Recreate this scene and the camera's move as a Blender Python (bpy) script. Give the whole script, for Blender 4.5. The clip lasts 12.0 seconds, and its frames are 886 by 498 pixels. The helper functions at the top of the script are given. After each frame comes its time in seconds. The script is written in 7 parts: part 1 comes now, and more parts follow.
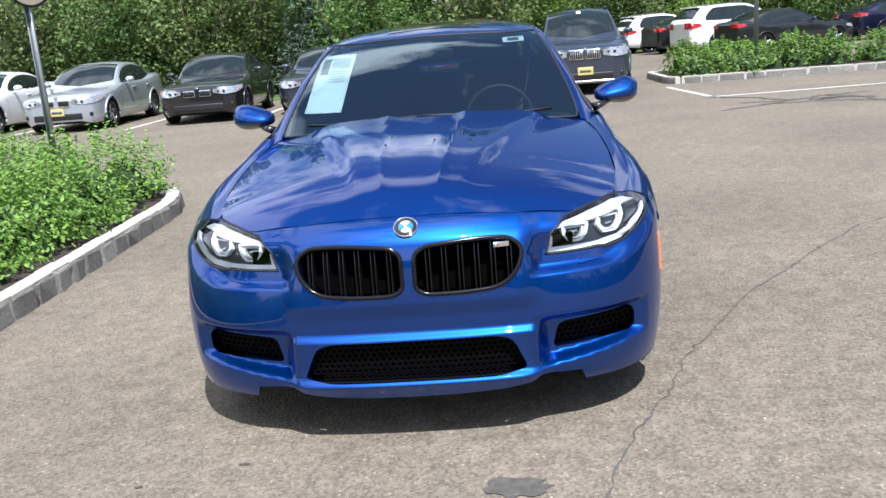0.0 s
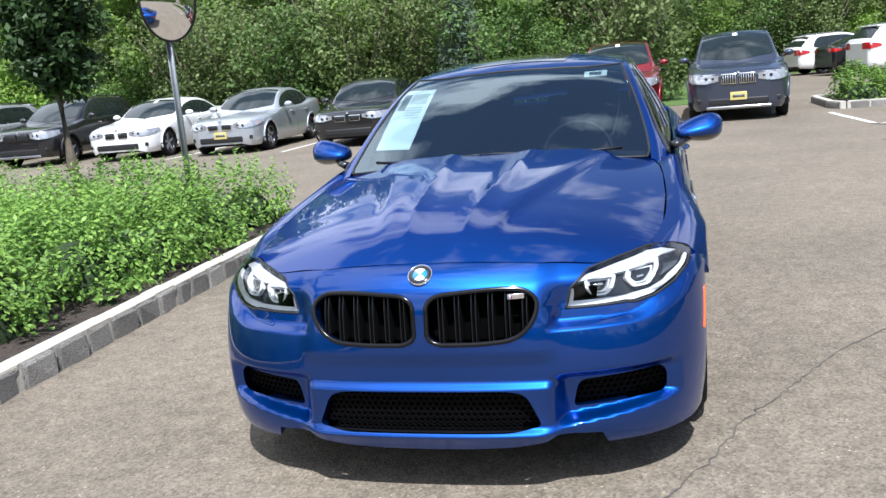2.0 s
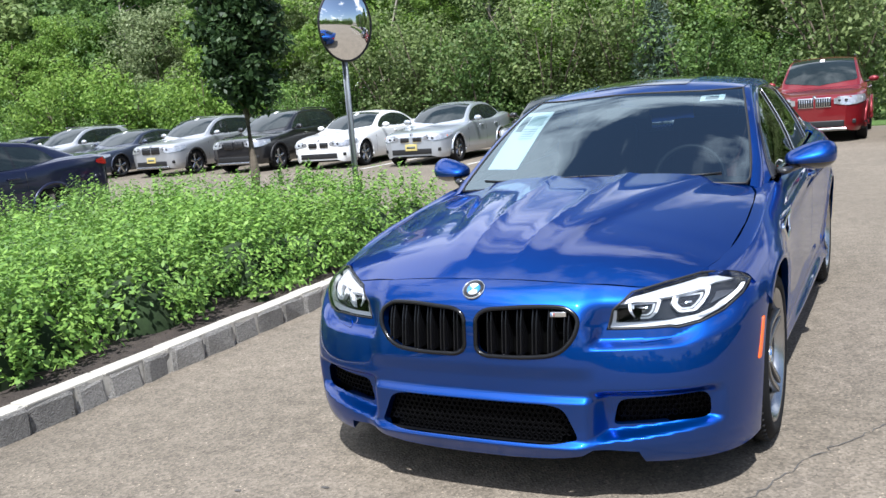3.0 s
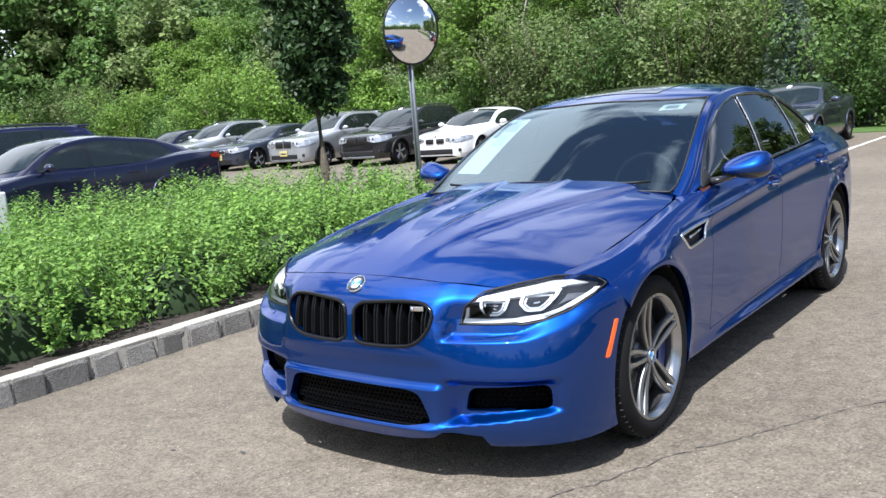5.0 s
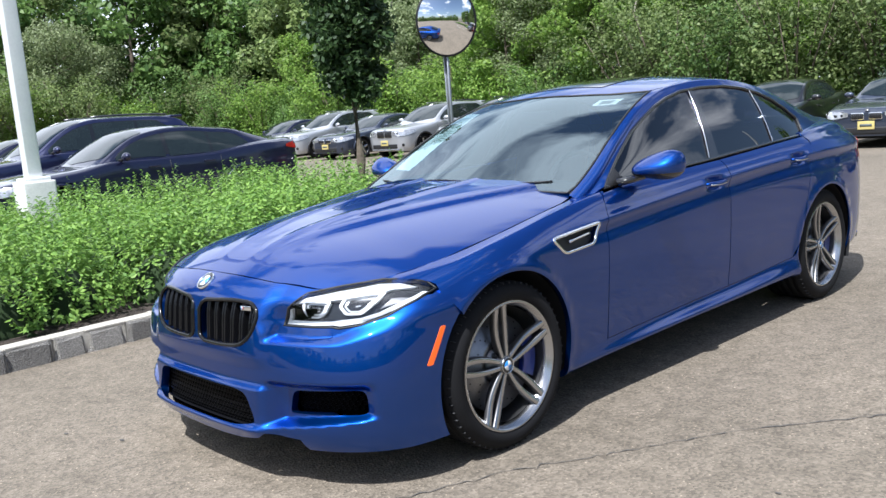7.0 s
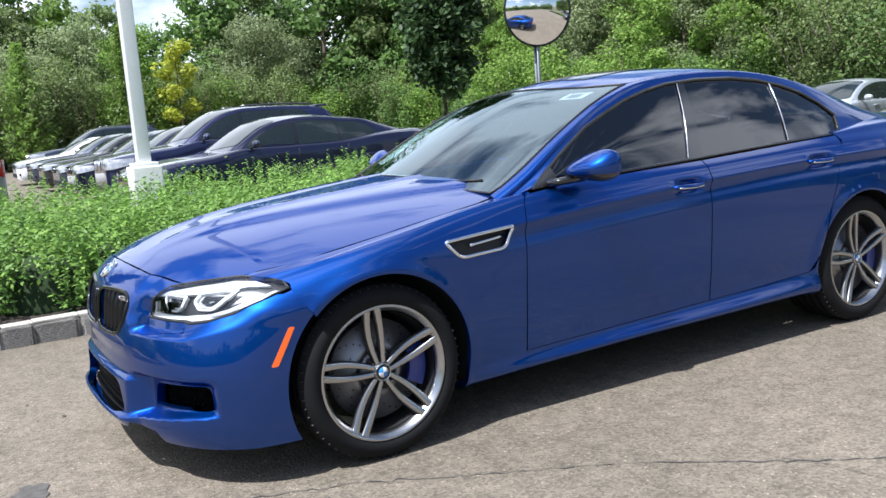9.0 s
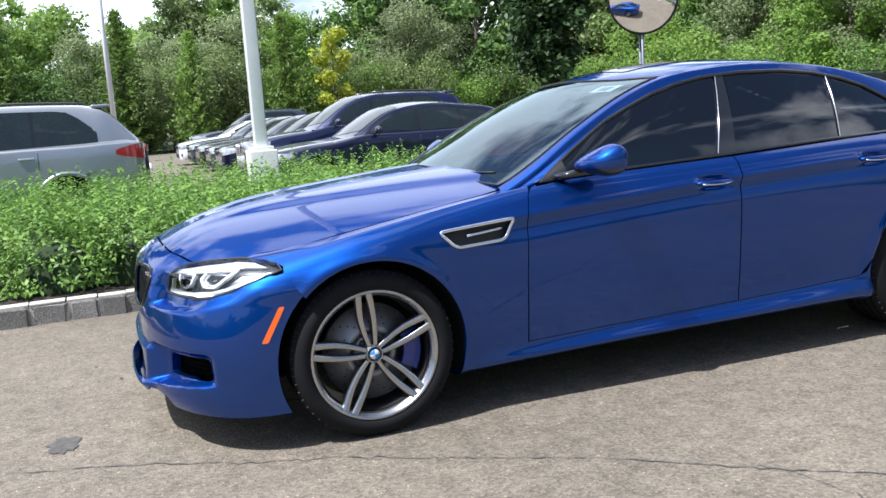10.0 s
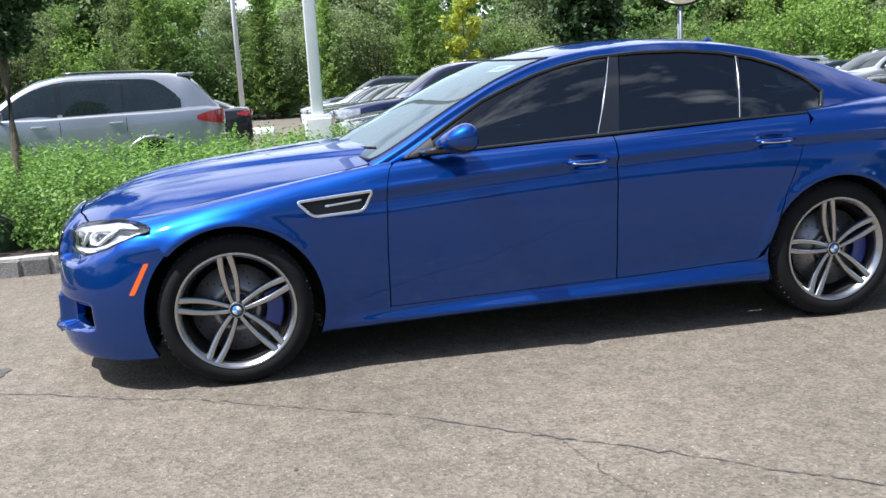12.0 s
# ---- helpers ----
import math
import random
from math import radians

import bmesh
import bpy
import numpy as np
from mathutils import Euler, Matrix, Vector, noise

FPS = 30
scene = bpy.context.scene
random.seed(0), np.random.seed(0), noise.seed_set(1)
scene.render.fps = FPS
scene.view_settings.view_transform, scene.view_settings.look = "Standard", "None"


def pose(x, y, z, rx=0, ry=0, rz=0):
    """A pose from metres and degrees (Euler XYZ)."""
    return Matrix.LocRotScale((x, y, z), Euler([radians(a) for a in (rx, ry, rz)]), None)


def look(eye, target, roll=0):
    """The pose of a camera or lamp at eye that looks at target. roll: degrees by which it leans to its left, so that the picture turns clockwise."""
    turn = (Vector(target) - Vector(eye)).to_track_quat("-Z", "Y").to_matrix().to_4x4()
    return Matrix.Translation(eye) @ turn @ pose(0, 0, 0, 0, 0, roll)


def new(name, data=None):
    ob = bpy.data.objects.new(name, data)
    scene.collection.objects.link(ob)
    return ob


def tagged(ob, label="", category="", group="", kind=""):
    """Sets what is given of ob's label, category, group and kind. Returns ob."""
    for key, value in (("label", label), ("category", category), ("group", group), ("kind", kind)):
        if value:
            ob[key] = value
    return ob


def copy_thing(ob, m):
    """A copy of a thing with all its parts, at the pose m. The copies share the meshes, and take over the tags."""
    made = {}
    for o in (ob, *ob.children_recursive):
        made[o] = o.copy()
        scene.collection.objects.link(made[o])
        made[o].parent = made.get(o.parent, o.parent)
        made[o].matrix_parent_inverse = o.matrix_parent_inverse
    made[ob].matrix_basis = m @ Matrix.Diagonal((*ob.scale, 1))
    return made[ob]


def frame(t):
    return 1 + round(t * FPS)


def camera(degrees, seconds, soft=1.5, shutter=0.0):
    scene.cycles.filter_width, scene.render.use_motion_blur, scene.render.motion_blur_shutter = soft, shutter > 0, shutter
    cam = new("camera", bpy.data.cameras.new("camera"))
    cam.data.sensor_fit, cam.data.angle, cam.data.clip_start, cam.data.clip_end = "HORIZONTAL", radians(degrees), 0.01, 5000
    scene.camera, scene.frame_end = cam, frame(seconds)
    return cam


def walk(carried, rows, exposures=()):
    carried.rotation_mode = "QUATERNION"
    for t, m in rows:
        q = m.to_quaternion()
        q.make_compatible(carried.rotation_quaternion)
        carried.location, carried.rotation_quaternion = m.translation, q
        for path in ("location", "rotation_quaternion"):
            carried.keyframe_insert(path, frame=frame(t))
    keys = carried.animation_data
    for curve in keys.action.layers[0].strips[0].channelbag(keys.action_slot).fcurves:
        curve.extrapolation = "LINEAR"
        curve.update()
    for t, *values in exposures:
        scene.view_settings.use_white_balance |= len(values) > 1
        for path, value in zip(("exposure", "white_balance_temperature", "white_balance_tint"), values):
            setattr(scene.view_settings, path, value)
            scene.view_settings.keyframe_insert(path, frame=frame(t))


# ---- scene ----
cam = camera(53.3, 12.0)
PATH = [
    (0, (0.332, -3.775, 1.405), (0.196, -1.836, 0.936), -4.6),
    (0.5, (0.395, -3.745, 1.409), (0.256, -1.806, 0.939), -4.8),
    (1, (0.472, -3.688, 1.408), (0.313, -1.749, 0.943), -4.9),
    (1.5, (0.629, -3.612, 1.418), (0.321, -1.689, 0.966), -5.0),
    (2, (0.824, -3.602, 1.441), (0.326, -1.705, 1.047), -5.1),
    (2.5, (1.117, -3.615, 1.442), (0.398, -1.781, 1.096), -4.9),
    (3, (1.382, -3.627, 1.452), (0.46, -1.883, 1.124), -4.7),
    (4.8, (2.379, -3.451, 1.437), (1.194, -1.87, 1.131), -4.5),
    (5, (2.467, -3.376, 1.45), (1.254, -1.817, 1.136), -4.6),
    (5.5, (2.687, -3.197, 1.451), (1.43, -1.674, 1.138), -4.6),
    (6, (2.918, -3.008, 1.443), (1.622, -1.517, 1.129), -4.7),
    (6.5, (3.133, -2.807, 1.433), (1.761, -1.386, 1.121), -4.6),
    (7, (3.287, -2.531, 1.393), (1.846, -1.18, 1.079), -4.6),
    (7.2, (3.355, -2.423, 1.381), (1.887, -1.101, 1.067), -4.5),
    (8.8, (3.837, -1.537, 1.33), (2.154, -0.502, 1.022), -4.4),
    (9, (3.91, -1.451, 1.318), (2.205, -0.449, 1.015), -4.2),
    (9.5, (4.107, -1.189, 1.307), (2.325, -0.331, 1.004), -4.1),
    (10, (4.288, -0.92, 1.307), (2.435, -0.236, 0.996), -3.8),
    (10.5, (4.44, -0.589, 1.295), (2.55, -0.02, 0.972), -3.7),
    (11, (4.625, -0.291, 1.299), (2.715, 0.195, 0.96), -3.5),
    (11.5, (4.789, -0.017, 1.296), (2.865, 0.401, 0.943), -3.4),
    (12, (4.895, 0.219, 1.29), (2.961, 0.579, 0.925), -3.3),
]
walk(cam, [(t, look(eye, target, roll)) for t, eye, target, roll in PATH])

# ---- world, sun ----
SUN_DIR = Vector((0.18, -0.55, 1.0)).normalized()
ELEV = math.asin(SUN_DIR.z)
AZIM = math.atan2(SUN_DIR.x, SUN_DIR.y)

world = bpy.data.worlds.new("sky_world")
scene.world = world
world.use_nodes = True
wn, wl = world.node_tree.nodes, world.node_tree.links
wn.clear()
sky = wn.new("ShaderNodeTexSky")
sky.sky_type, sky.sun_disc = "NISHITA", False
sky.sun_elevation, sky.sun_rotation = ELEV, AZIM
sky.air_density, sky.dust_density, sky.ozone_density = 1.0, 1.6, 1.0
w_co = wn.new("ShaderNodeTexCoord")
w_map = wn.new("ShaderNodeMapping")
w_map.inputs["Scale"].default_value = (1.0, 1.0, 2.2)
w_map.inputs["Location"].default_value = (-3.7, 3.5, 2.6)
w_noise = wn.new("ShaderNodeTexNoise")
w_noise.inputs["Scale"].default_value, w_noise.inputs["Detail"].default_value = 2.6, 7.0
w_noise.inputs["Roughness"].default_value = 0.55
w_ramp = wn.new("ShaderNodeValToRGB")
w_ramp.color_ramp.elements[0].position, w_ramp.color_ramp.elements[1].position = 0.455, 0.57
w_mix = wn.new("ShaderNodeMix")
w_mix.data_type = "RGBA"
w_mix.inputs["B"].default_value = (11.6, 12.0, 12.8, 1)
w_bg = wn.new("ShaderNodeBackground")
w_bg.inputs["Strength"].default_value = 0.092
w_out = wn.new("ShaderNodeOutputWorld")
wl.new(w_co.outputs["Generated"], w_map.inputs["Vector"])
wl.new(w_map.outputs["Vector"], w_noise.inputs["Vector"])
w_sep, w_bank, w_sum = wn.new("ShaderNodeSeparateXYZ"), wn.new("ShaderNodeMath"), wn.new("ShaderNodeMath")
# the sky is cloudier towards the far side of the car park
w_bank.operation, w_sum.operation = "MULTIPLY_ADD", "ADD"
w_bank.inputs[1].default_value, w_bank.inputs[2].default_value = -0.11, -0.03
wl.new(w_co.outputs["Generated"], w_sep.inputs["Vector"])
wl.new(w_sep.outputs["X"], w_bank.inputs[0])
wl.new(w_noise.outputs["Fac"], w_sum.inputs[0])
w_back = wn.new("ShaderNodeMath")
w_back.operation = "MULTIPLY_ADD"
w_back.inputs[1].default_value = 0.01
wl.new(w_sep.outputs["Y"], w_back.inputs[0])
wl.new(w_bank.outputs["Value"], w_back.inputs[2])
wl.new(w_back.outputs["Value"], w_sum.inputs[1])
wl.new(w_sum.outputs["Value"], w_ramp.inputs["Fac"])
wl.new(w_ramp.outputs["Color"], w_mix.inputs["Factor"])
wl.new(sky.outputs["Color"], w_mix.inputs["A"])
wl.new(w_mix.outputs["Result"], w_bg.inputs["Color"])
wl.new(w_bg.outputs["Background"], w_out.inputs["Surface"])

sun = new("sun", bpy.data.lights.new("sun", "SUN"))
sun.data.energy, sun.data.angle, sun.data.color = 5.0, radians(0.53), (1.0, 0.972, 0.93)
sun.matrix_world = look(SUN_DIR * 40, (0, 0, 0))
scene.view_settings.exposure = 0.68
scene.view_settings.use_white_balance = True
scene.view_settings.white_balance_temperature = 5980

# ---- materials ----
def nodes_of(name):
    m = bpy.data.materials.new(name)
    m.use_nodes = True
    nt = m.node_tree
    return m, nt.nodes, nt.links, nt.nodes["Principled BSDF"]


def rgb(c):
    return (c[0], c[1], c[2], 1.0)


def plain(name, colour, rough=0.5, metal=0.0, vary=0.12, scale=8.0, coat=0.0, bump=0.0, bump_scale=60.0, per_object=0.0):
    """A surface with two scales of variation in colour, and grain in its relief."""
    m, n, l, p = nodes_of(name)
    p.inputs["Roughness"].default_value, p.inputs["Metallic"].default_value = rough, metal
    p.inputs["Coat Weight"].default_value, p.inputs["Coat Roughness"].default_value = coat, 0.04
    co = n.new("ShaderNodeTexCoord")
    big, small = n.new("ShaderNodeTexNoise"), n.new("ShaderNodeTexNoise")
    big.inputs["Scale"].default_value, small.inputs["Scale"].default_value = scale, scale * 9
    big.inputs["Detail"].default_value = small.inputs["Detail"].default_value = 4
    add = n.new("ShaderNodeMath")
    add.operation = "ADD"
    ramp = n.new("ShaderNodeMapRange")
    ramp.inputs["From Min"].default_value, ramp.inputs["From Max"].default_value = 0.6, 1.4
    ramp.inputs["To Min"].default_value, ramp.inputs["To Max"].default_value = 1 - vary, 1 + vary
    mul = n.new("ShaderNodeMix")
    mul.data_type, mul.blend_type = "RGBA", "MULTIPLY"
    mul.inputs["Factor"].default_value = 1.0
    mul.inputs["A"].default_value = rgb(colour)
    for t in (big, small):
        l.new(co.outputs["Object"], t.inputs["Vector"])
    l.new(big.outputs["Fac"], add.inputs[0])
    l.new(small.outputs["Fac"], add.inputs[1])
    l.new(add.outputs["Value"], ramp.inputs["Value"])
    value = ramp.outputs["Result"]
    if per_object:
        info, rnd = n.new("ShaderNodeObjectInfo"), n.new("ShaderNodeMapRange")
        rnd.inputs["To Min"].default_value, rnd.inputs["To Max"].default_value = 1 - per_object, 1 + per_object
        both = n.new("ShaderNodeMath")
        both.operation = "MULTIPLY"
        l.new(info.outputs["Random"], rnd.inputs["Value"])
        l.new(rnd.outputs["Result"], both.inputs[0])
        l.new(value, both.inputs[1])
        value = both.outputs["Value"]
    l.new(value, mul.inputs["B"])
    l.new(mul.outputs["Result"], p.inputs["Base Color"])
    if bump:
        g, b = n.new("ShaderNodeTexNoise"), n.new("ShaderNodeBump")
        g.inputs["Scale"].default_value, g.inputs["Detail"].default_value = bump_scale, 5
        b.inputs["Strength"].default_value, b.inputs["Distance"].default_value = 0.8, bump
        l.new(co.outputs["Object"], g.inputs["Vector"])
        l.new(g.outputs["Fac"], b.inputs["Height"])
        l.new(b.outputs["Normal"], p.inputs["Normal"])
    return m


def car_paint(name, colour, metal=0.75, rough=0.33, flake=0.05, pearl=None):
    m, n, l, p = nodes_of(name)
    p.inputs["Base Color"].default_value = rgb(colour)
    p.inputs["Metallic"].default_value, p.inputs["Roughness"].default_value = metal, rough
    p.inputs["Coat Weight"].default_value, p.inputs["Coat Roughness"].default_value = 1.0, 0.02
    co, vor = n.new("ShaderNodeTexCoord"), n.new("ShaderNodeTexVoronoi")
    vor.inputs["Scale"].default_value = 1400.0
    base = n.new("ShaderNodeNewGeometry")
    sub, nrm = n.new("ShaderNodeVectorMath"), n.new("ShaderNodeVectorMath")
    sub.operation, nrm.operation = "MULTIPLY_ADD", "NORMALIZE"
    sub.inputs[1].default_value = (flake, flake, flake)
    l.new(co.outputs["Object"], vor.inputs["Vector"])
    half = n.new("ShaderNodeVectorMath")
    half.operation = "SUBTRACT"
    half.inputs[1].default_value = (0.5, 0.5, 0.5)
    l.new(vor.outputs["Color"], half.inputs[0])
    l.new(half.outputs["Vector"], sub.inputs[0])
    l.new(base.outputs["Normal"], sub.inputs[2])
    l.new(sub.outputs["Vector"], nrm.inputs[0])
    l.new(nrm.outputs["Vector"], p.inputs["Normal"])
    if pearl:
        q, both = n.new("ShaderNodeBsdfPrincipled"), n.new("ShaderNodeMixShader")
        q.inputs["Base Color"].default_value = rgb(pearl)
        q.inputs["Metallic"].default_value, q.inputs["Roughness"].default_value = 1.0, 0.45
        q.inputs["Coat Weight"].default_value, q.inputs["Coat Roughness"].default_value, q.inputs["Coat IOR"].default_value = 1.0, 0.02, 1.5
        both.inputs["Fac"].default_value = 0.23
        l.new(nrm.outputs["Vector"], q.inputs["Normal"])
        l.new(p.outputs["BSDF"], both.inputs[1])
        l.new(q.outputs["BSDF"], both.inputs[2])
        l.new(both.outputs["Shader"], n["Material Output"].inputs["Surface"])
    return m


def glass_mat(name, tint, ior=1.5, rough=0.0, sheen=(1, 1, 1)):
    """Thin tinted pane: see-through with Fresnel gloss."""
    m, n, l, p = nodes_of(name)
    n.remove(p)
    out = n["Material Output"]
    clear, gloss, mix, fres = n.new("ShaderNodeBsdfTransparent"), n.new("ShaderNodeBsdfGlossy"), n.new("ShaderNodeMixShader"), n.new("ShaderNodeFresnel")
    clear.inputs["Color"].default_value = rgb(tint)
    gloss.inputs["Roughness"].default_value = rough
    gloss.inputs["Color"].default_value = rgb(sheen)
    fres.inputs["IOR"].default_value = ior
    l.new(fres.outputs["Fac"], mix.inputs["Fac"])
    l.new(clear.outputs["BSDF"], mix.inputs[1])
    l.new(gloss.outputs["BSDF"], mix.inputs[2])
    l.new(mix.outputs["Shader"], out.inputs["Surface"])
    return m


def asphalt_mat():
    m, n, l, p = nodes_of("asphalt")
    co = n.new("ShaderNodeTexCoord")

    def noise_tex(scale, detail=4, rough=0.6):
        t = n.new("ShaderNodeTexNoise")
        t.inputs["Scale"].default_value, t.inputs["Detail"].default_value, t.inputs["Roughness"].default_value = scale, detail, rough
        l.new(co.outputs["Object"], t.inputs["Vector"])
        return t

    def ramp(src, a, b, ca, cb):
        r = n.new("ShaderNodeValToRGB")
        r.color_ramp.elements[0].position, r.color_ramp.elements[1].position = a, b
        r.color_ramp.elements[0].color, r.color_ramp.elements[1].color = rgb(ca), rgb(cb)
        l.new(src, r.inputs["Fac"])
        return r

    def mixc(kind, fac, a, b):
        x = n.new("ShaderNodeMix")
        x.data_type, x.blend_type = "RGBA", kind
        if isinstance(fac, float):
            x.inputs["Factor"].default_value = fac
        else:
            l.new(fac, x.inputs["Factor"])
        l.new(a, x.inputs["A"])
        l.new(b, x.inputs["B"])
        return x

    base = ramp(noise_tex(0.55, 6).outputs["Fac"], 0.3, 0.7, (0.152, 0.131, 0.105), (0.216, 0.185, 0.149))
    mid = ramp(noise_tex(9.0, 5, 0.7).outputs["Fac"], 0.3, 0.72, (0.72, 0.71, 0.69), (1.12, 1.11, 1.10))
    one = mixc("MULTIPLY", 1.0, base.outputs["Color"], mid.outputs["Color"])
    stones = n.new("ShaderNodeTexVoronoi")
    stones.inputs["Scale"].default_value = 95.0
    l.new(co.outputs["Object"], stones.inputs["Vector"])
    grain = ramp(stones.outputs["Color"], 0.0, 1.0, (0.54, 0.54, 0.53), (1.40, 1.38, 1.34))
    two = mixc("MULTIPLY", 1.0, one.outputs["Result"], grain.outputs["Color"])
    pale = n.new("ShaderNodeTexVoronoi")
    pale.inputs["Scale"].default_value = 26.0
    l.new(co.outputs["Object"], pale.inputs["Vector"])
    dots = ramp(pale.outputs["Distance"], 0.09, 0.12, (2.1, 2.05, 1.95), (1, 1, 1))
    three = mixc("MULTIPLY", 1.0, two.outputs["Result"], dots.outputs["Color"])
    dark = ramp(noise_tex(1.7, 7, 0.75).outputs["Fac"], 0.66, 0.74, (1, 1, 1), (0.62, 0.61, 0.60))
    four = mixc("MULTIPLY", 1.0, three.outputs["Result"], dark.outputs["Color"])
    l.new(four.outputs["Result"], p.inputs["Base Color"])
    p.inputs["Roughness"].default_value = 0.85
    p.inputs["Specular IOR Level"].default_value = 0.35
    b = n.new("ShaderNodeBump")
    b.inputs["Strength"].default_value, b.inputs["Distance"].default_value = 0.7, 0.004
    l.new(stones.outputs["Distance"], b.inputs["Height"])
    l.new(b.outputs["Normal"], p.inputs["Normal"])
    return m


def leaf_mat(name, dark, light, through_it=0.35):
    """Leaves: colour differs from leaf to leaf, some light passes through."""
    m, n, l, p = nodes_of(name)
    geo, ramp = n.new("ShaderNodeNewGeometry"), n.new("ShaderNodeValToRGB")
    ramp.color_ramp.elements[0].color, ramp.color_ramp.elements[1].color = rgb(dark), rgb(light)
    l.new(geo.outputs["Random Per Island"], ramp.inputs["Fac"])
    co, big = n.new("ShaderNodeTexCoord"), n.new("ShaderNodeTexNoise")
    big.inputs["Scale"].default_value = 0.9
    l.new(co.outputs["Object"], big.inputs["Vector"])
    info = n.new("ShaderNodeObjectInfo")
    rnd = n.new("ShaderNodeMapRange")
    rnd.inputs["To Min"].default_value, rnd.inputs["To Max"].default_value = 0.72, 1.25
    l.new(info.outputs["Random"], rnd.inputs["Value"])
    vary = n.new("ShaderNodeMapRange")
    vary.inputs["To Min"].default_value, vary.inputs["To Max"].default_value = 0.65, 1.35
    l.new(big.outputs["Fac"], vary.inputs["Value"])
    both, mul = n.new("ShaderNodeMath"), n.new("ShaderNodeMix")
    both.operation = "MULTIPLY"
    l.new(rnd.outputs["Result"], both.inputs[0])
    l.new(vary.outputs["Result"], both.inputs[1])
    mul.data_type, mul.blend_type = "RGBA", "MULTIPLY"
    mul.inputs["Factor"].default_value = 1.0
    l.new(ramp.outputs["Color"], mul.inputs["A"])
    l.new(both.outputs["Value"], mul.inputs["B"])
    l.new(mul.outputs["Result"], p.inputs["Base Color"])
    p.inputs["Roughness"].default_value = 0.5
    p.inputs["Specular IOR Level"].default_value = 0.3
    tr, mix = n.new("ShaderNodeBsdfTranslucent"), n.new("ShaderNodeMixShader")
    mix.inputs["Fac"].default_value = through_it
    l.new(mul.outputs["Result"], tr.inputs["Color"])
    l.new(p.outputs["BSDF"], mix.inputs[1])
    l.new(tr.outputs["BSDF"], mix.inputs[2])
    l.new(mix.outputs["Shader"], n["Material Output"].inputs["Surface"])
    return m


ASPHALT = asphalt_mat()
BLUE = car_paint("blue_metallic_paint", (0.0010, 0.017, 0.126), 1.0, 0.42, 0.06, (0.010, 0.160, 0.70))
BLUE.node_tree.nodes["Principled BSDF"].inputs["Specular Tint"].default_value = (0.12, 0.44, 0.92, 1.0)
BLUE.node_tree.nodes["Principled BSDF"].inputs["Coat IOR"].default_value = 1.5
BLACK_GLOSS = plain("black_gloss_trim", (0.012, 0.012, 0.013), 0.12, vary=0.05, coat=0.6)
BLACK_PLASTIC = plain("black_plastic", (0.010, 0.010, 0.011), 0.55, vary=0.2, scale=20)
RUBBER = plain("tyre_rubber", (0.009, 0.009, 0.010), 0.8, vary=0.25, scale=14, bump=0.0006, bump_scale=300)
RUBBER.node_tree.nodes["Principled BSDF"].inputs["Specular IOR Level"].default_value = 0.2
CHROME = plain("chrome", (0.82, 0.83, 0.85), 0.08, 1.0, vary=0.03)
ALLOY = plain("machined_alloy", (0.47, 0.47, 0.48), 0.27, 1.0, vary=0.06, scale=30)
ALLOY_DARK = plain("dark_alloy", (0.16, 0.16, 0.165), 0.35, 0.9, vary=0.1, scale=20)
STEEL = plain("brake_steel", (0.27, 0.27, 0.28), 0.42, 1.0, vary=0.15, scale=25)
CALIPER = plain("blue_caliper_paint", (0.010, 0.028, 0.20), 0.3, vary=0.06, coat=0.5)
ORANGE = plain("orange_reflector", (0.85, 0.13, 0.012), 0.25, vary=0.06, scale=60, coat=0.5)
RED_LENS = plain("red_lens", (0.42, 0.012, 0.014), 0.15, vary=0.15, scale=30, coat=1.0)
LAMP_WHITE = plain("headlamp_reflector", (0.78, 0.79, 0.80), 0.18, 0.6, vary=0.1, scale=30)
DRL_WHITE = plain("white_light_guide", (0.86, 0.87, 0.88), 0.25, vary=0.04, scale=30, coat=0.8)
LAMP_DARK = plain("headlamp_dark", (0.045, 0.047, 0.052), 0.25, 0.5, vary=0.2, scale=30)
LENS = glass_mat("clear_lens", (0.96, 0.97, 0.98), 1.4)
WINDSCREEN = glass_mat("windscreen_glass", (0.22, 0.30, 0.33), 2.6, 0.0, (0.80, 0.95, 1.0))
DARK_GLASS = glass_mat("tinted_glass", (0.030, 0.034, 0.036), 1.8)
MIRROR = plain("mirror_face", (0.9, 0.9, 0.9), 0.01, 1.0, vary=0.0)
LEATHER = plain("red_leather", (0.075, 0.017, 0.013), 0.5, vary=0.15, scale=20, bump=0.001, bump_scale=200)
INTERIOR = plain("dark_cabin_lining", (0.02, 0.02, 0.022), 0.7, vary=0.2, scale=10)
PAPER = plain("white_paper", (0.80, 0.80, 0.79), 0.6, vary=0.03)
PRINT = plain("dark_print", (0.10, 0.12, 0.12), 0.6, vary=0.2, scale=60)
BADGE_BLUE = plain("badge_blue", (0.03, 0.22, 0.60), 0.25, vary=0.03, coat=1.0)
BADGE_WHITE = plain("badge_white", (0.80, 0.80, 0.80), 0.25, vary=0.03, coat=1.0)
PLATE = plain("yellow_plate", (0.56, 0.46, 0.17), 0.4, vary=0.06, scale=30)
GRANITE = plain("granite_block", (0.245, 0.232, 0.212), 0.85, vary=0.6, scale=16, bump=0.035, bump_scale=26, per_object=0.25)
MORTAR = plain("mortar", (0.47, 0.44, 0.38), 0.9, vary=0.2, scale=10, bump=0.006, bump_scale=40)
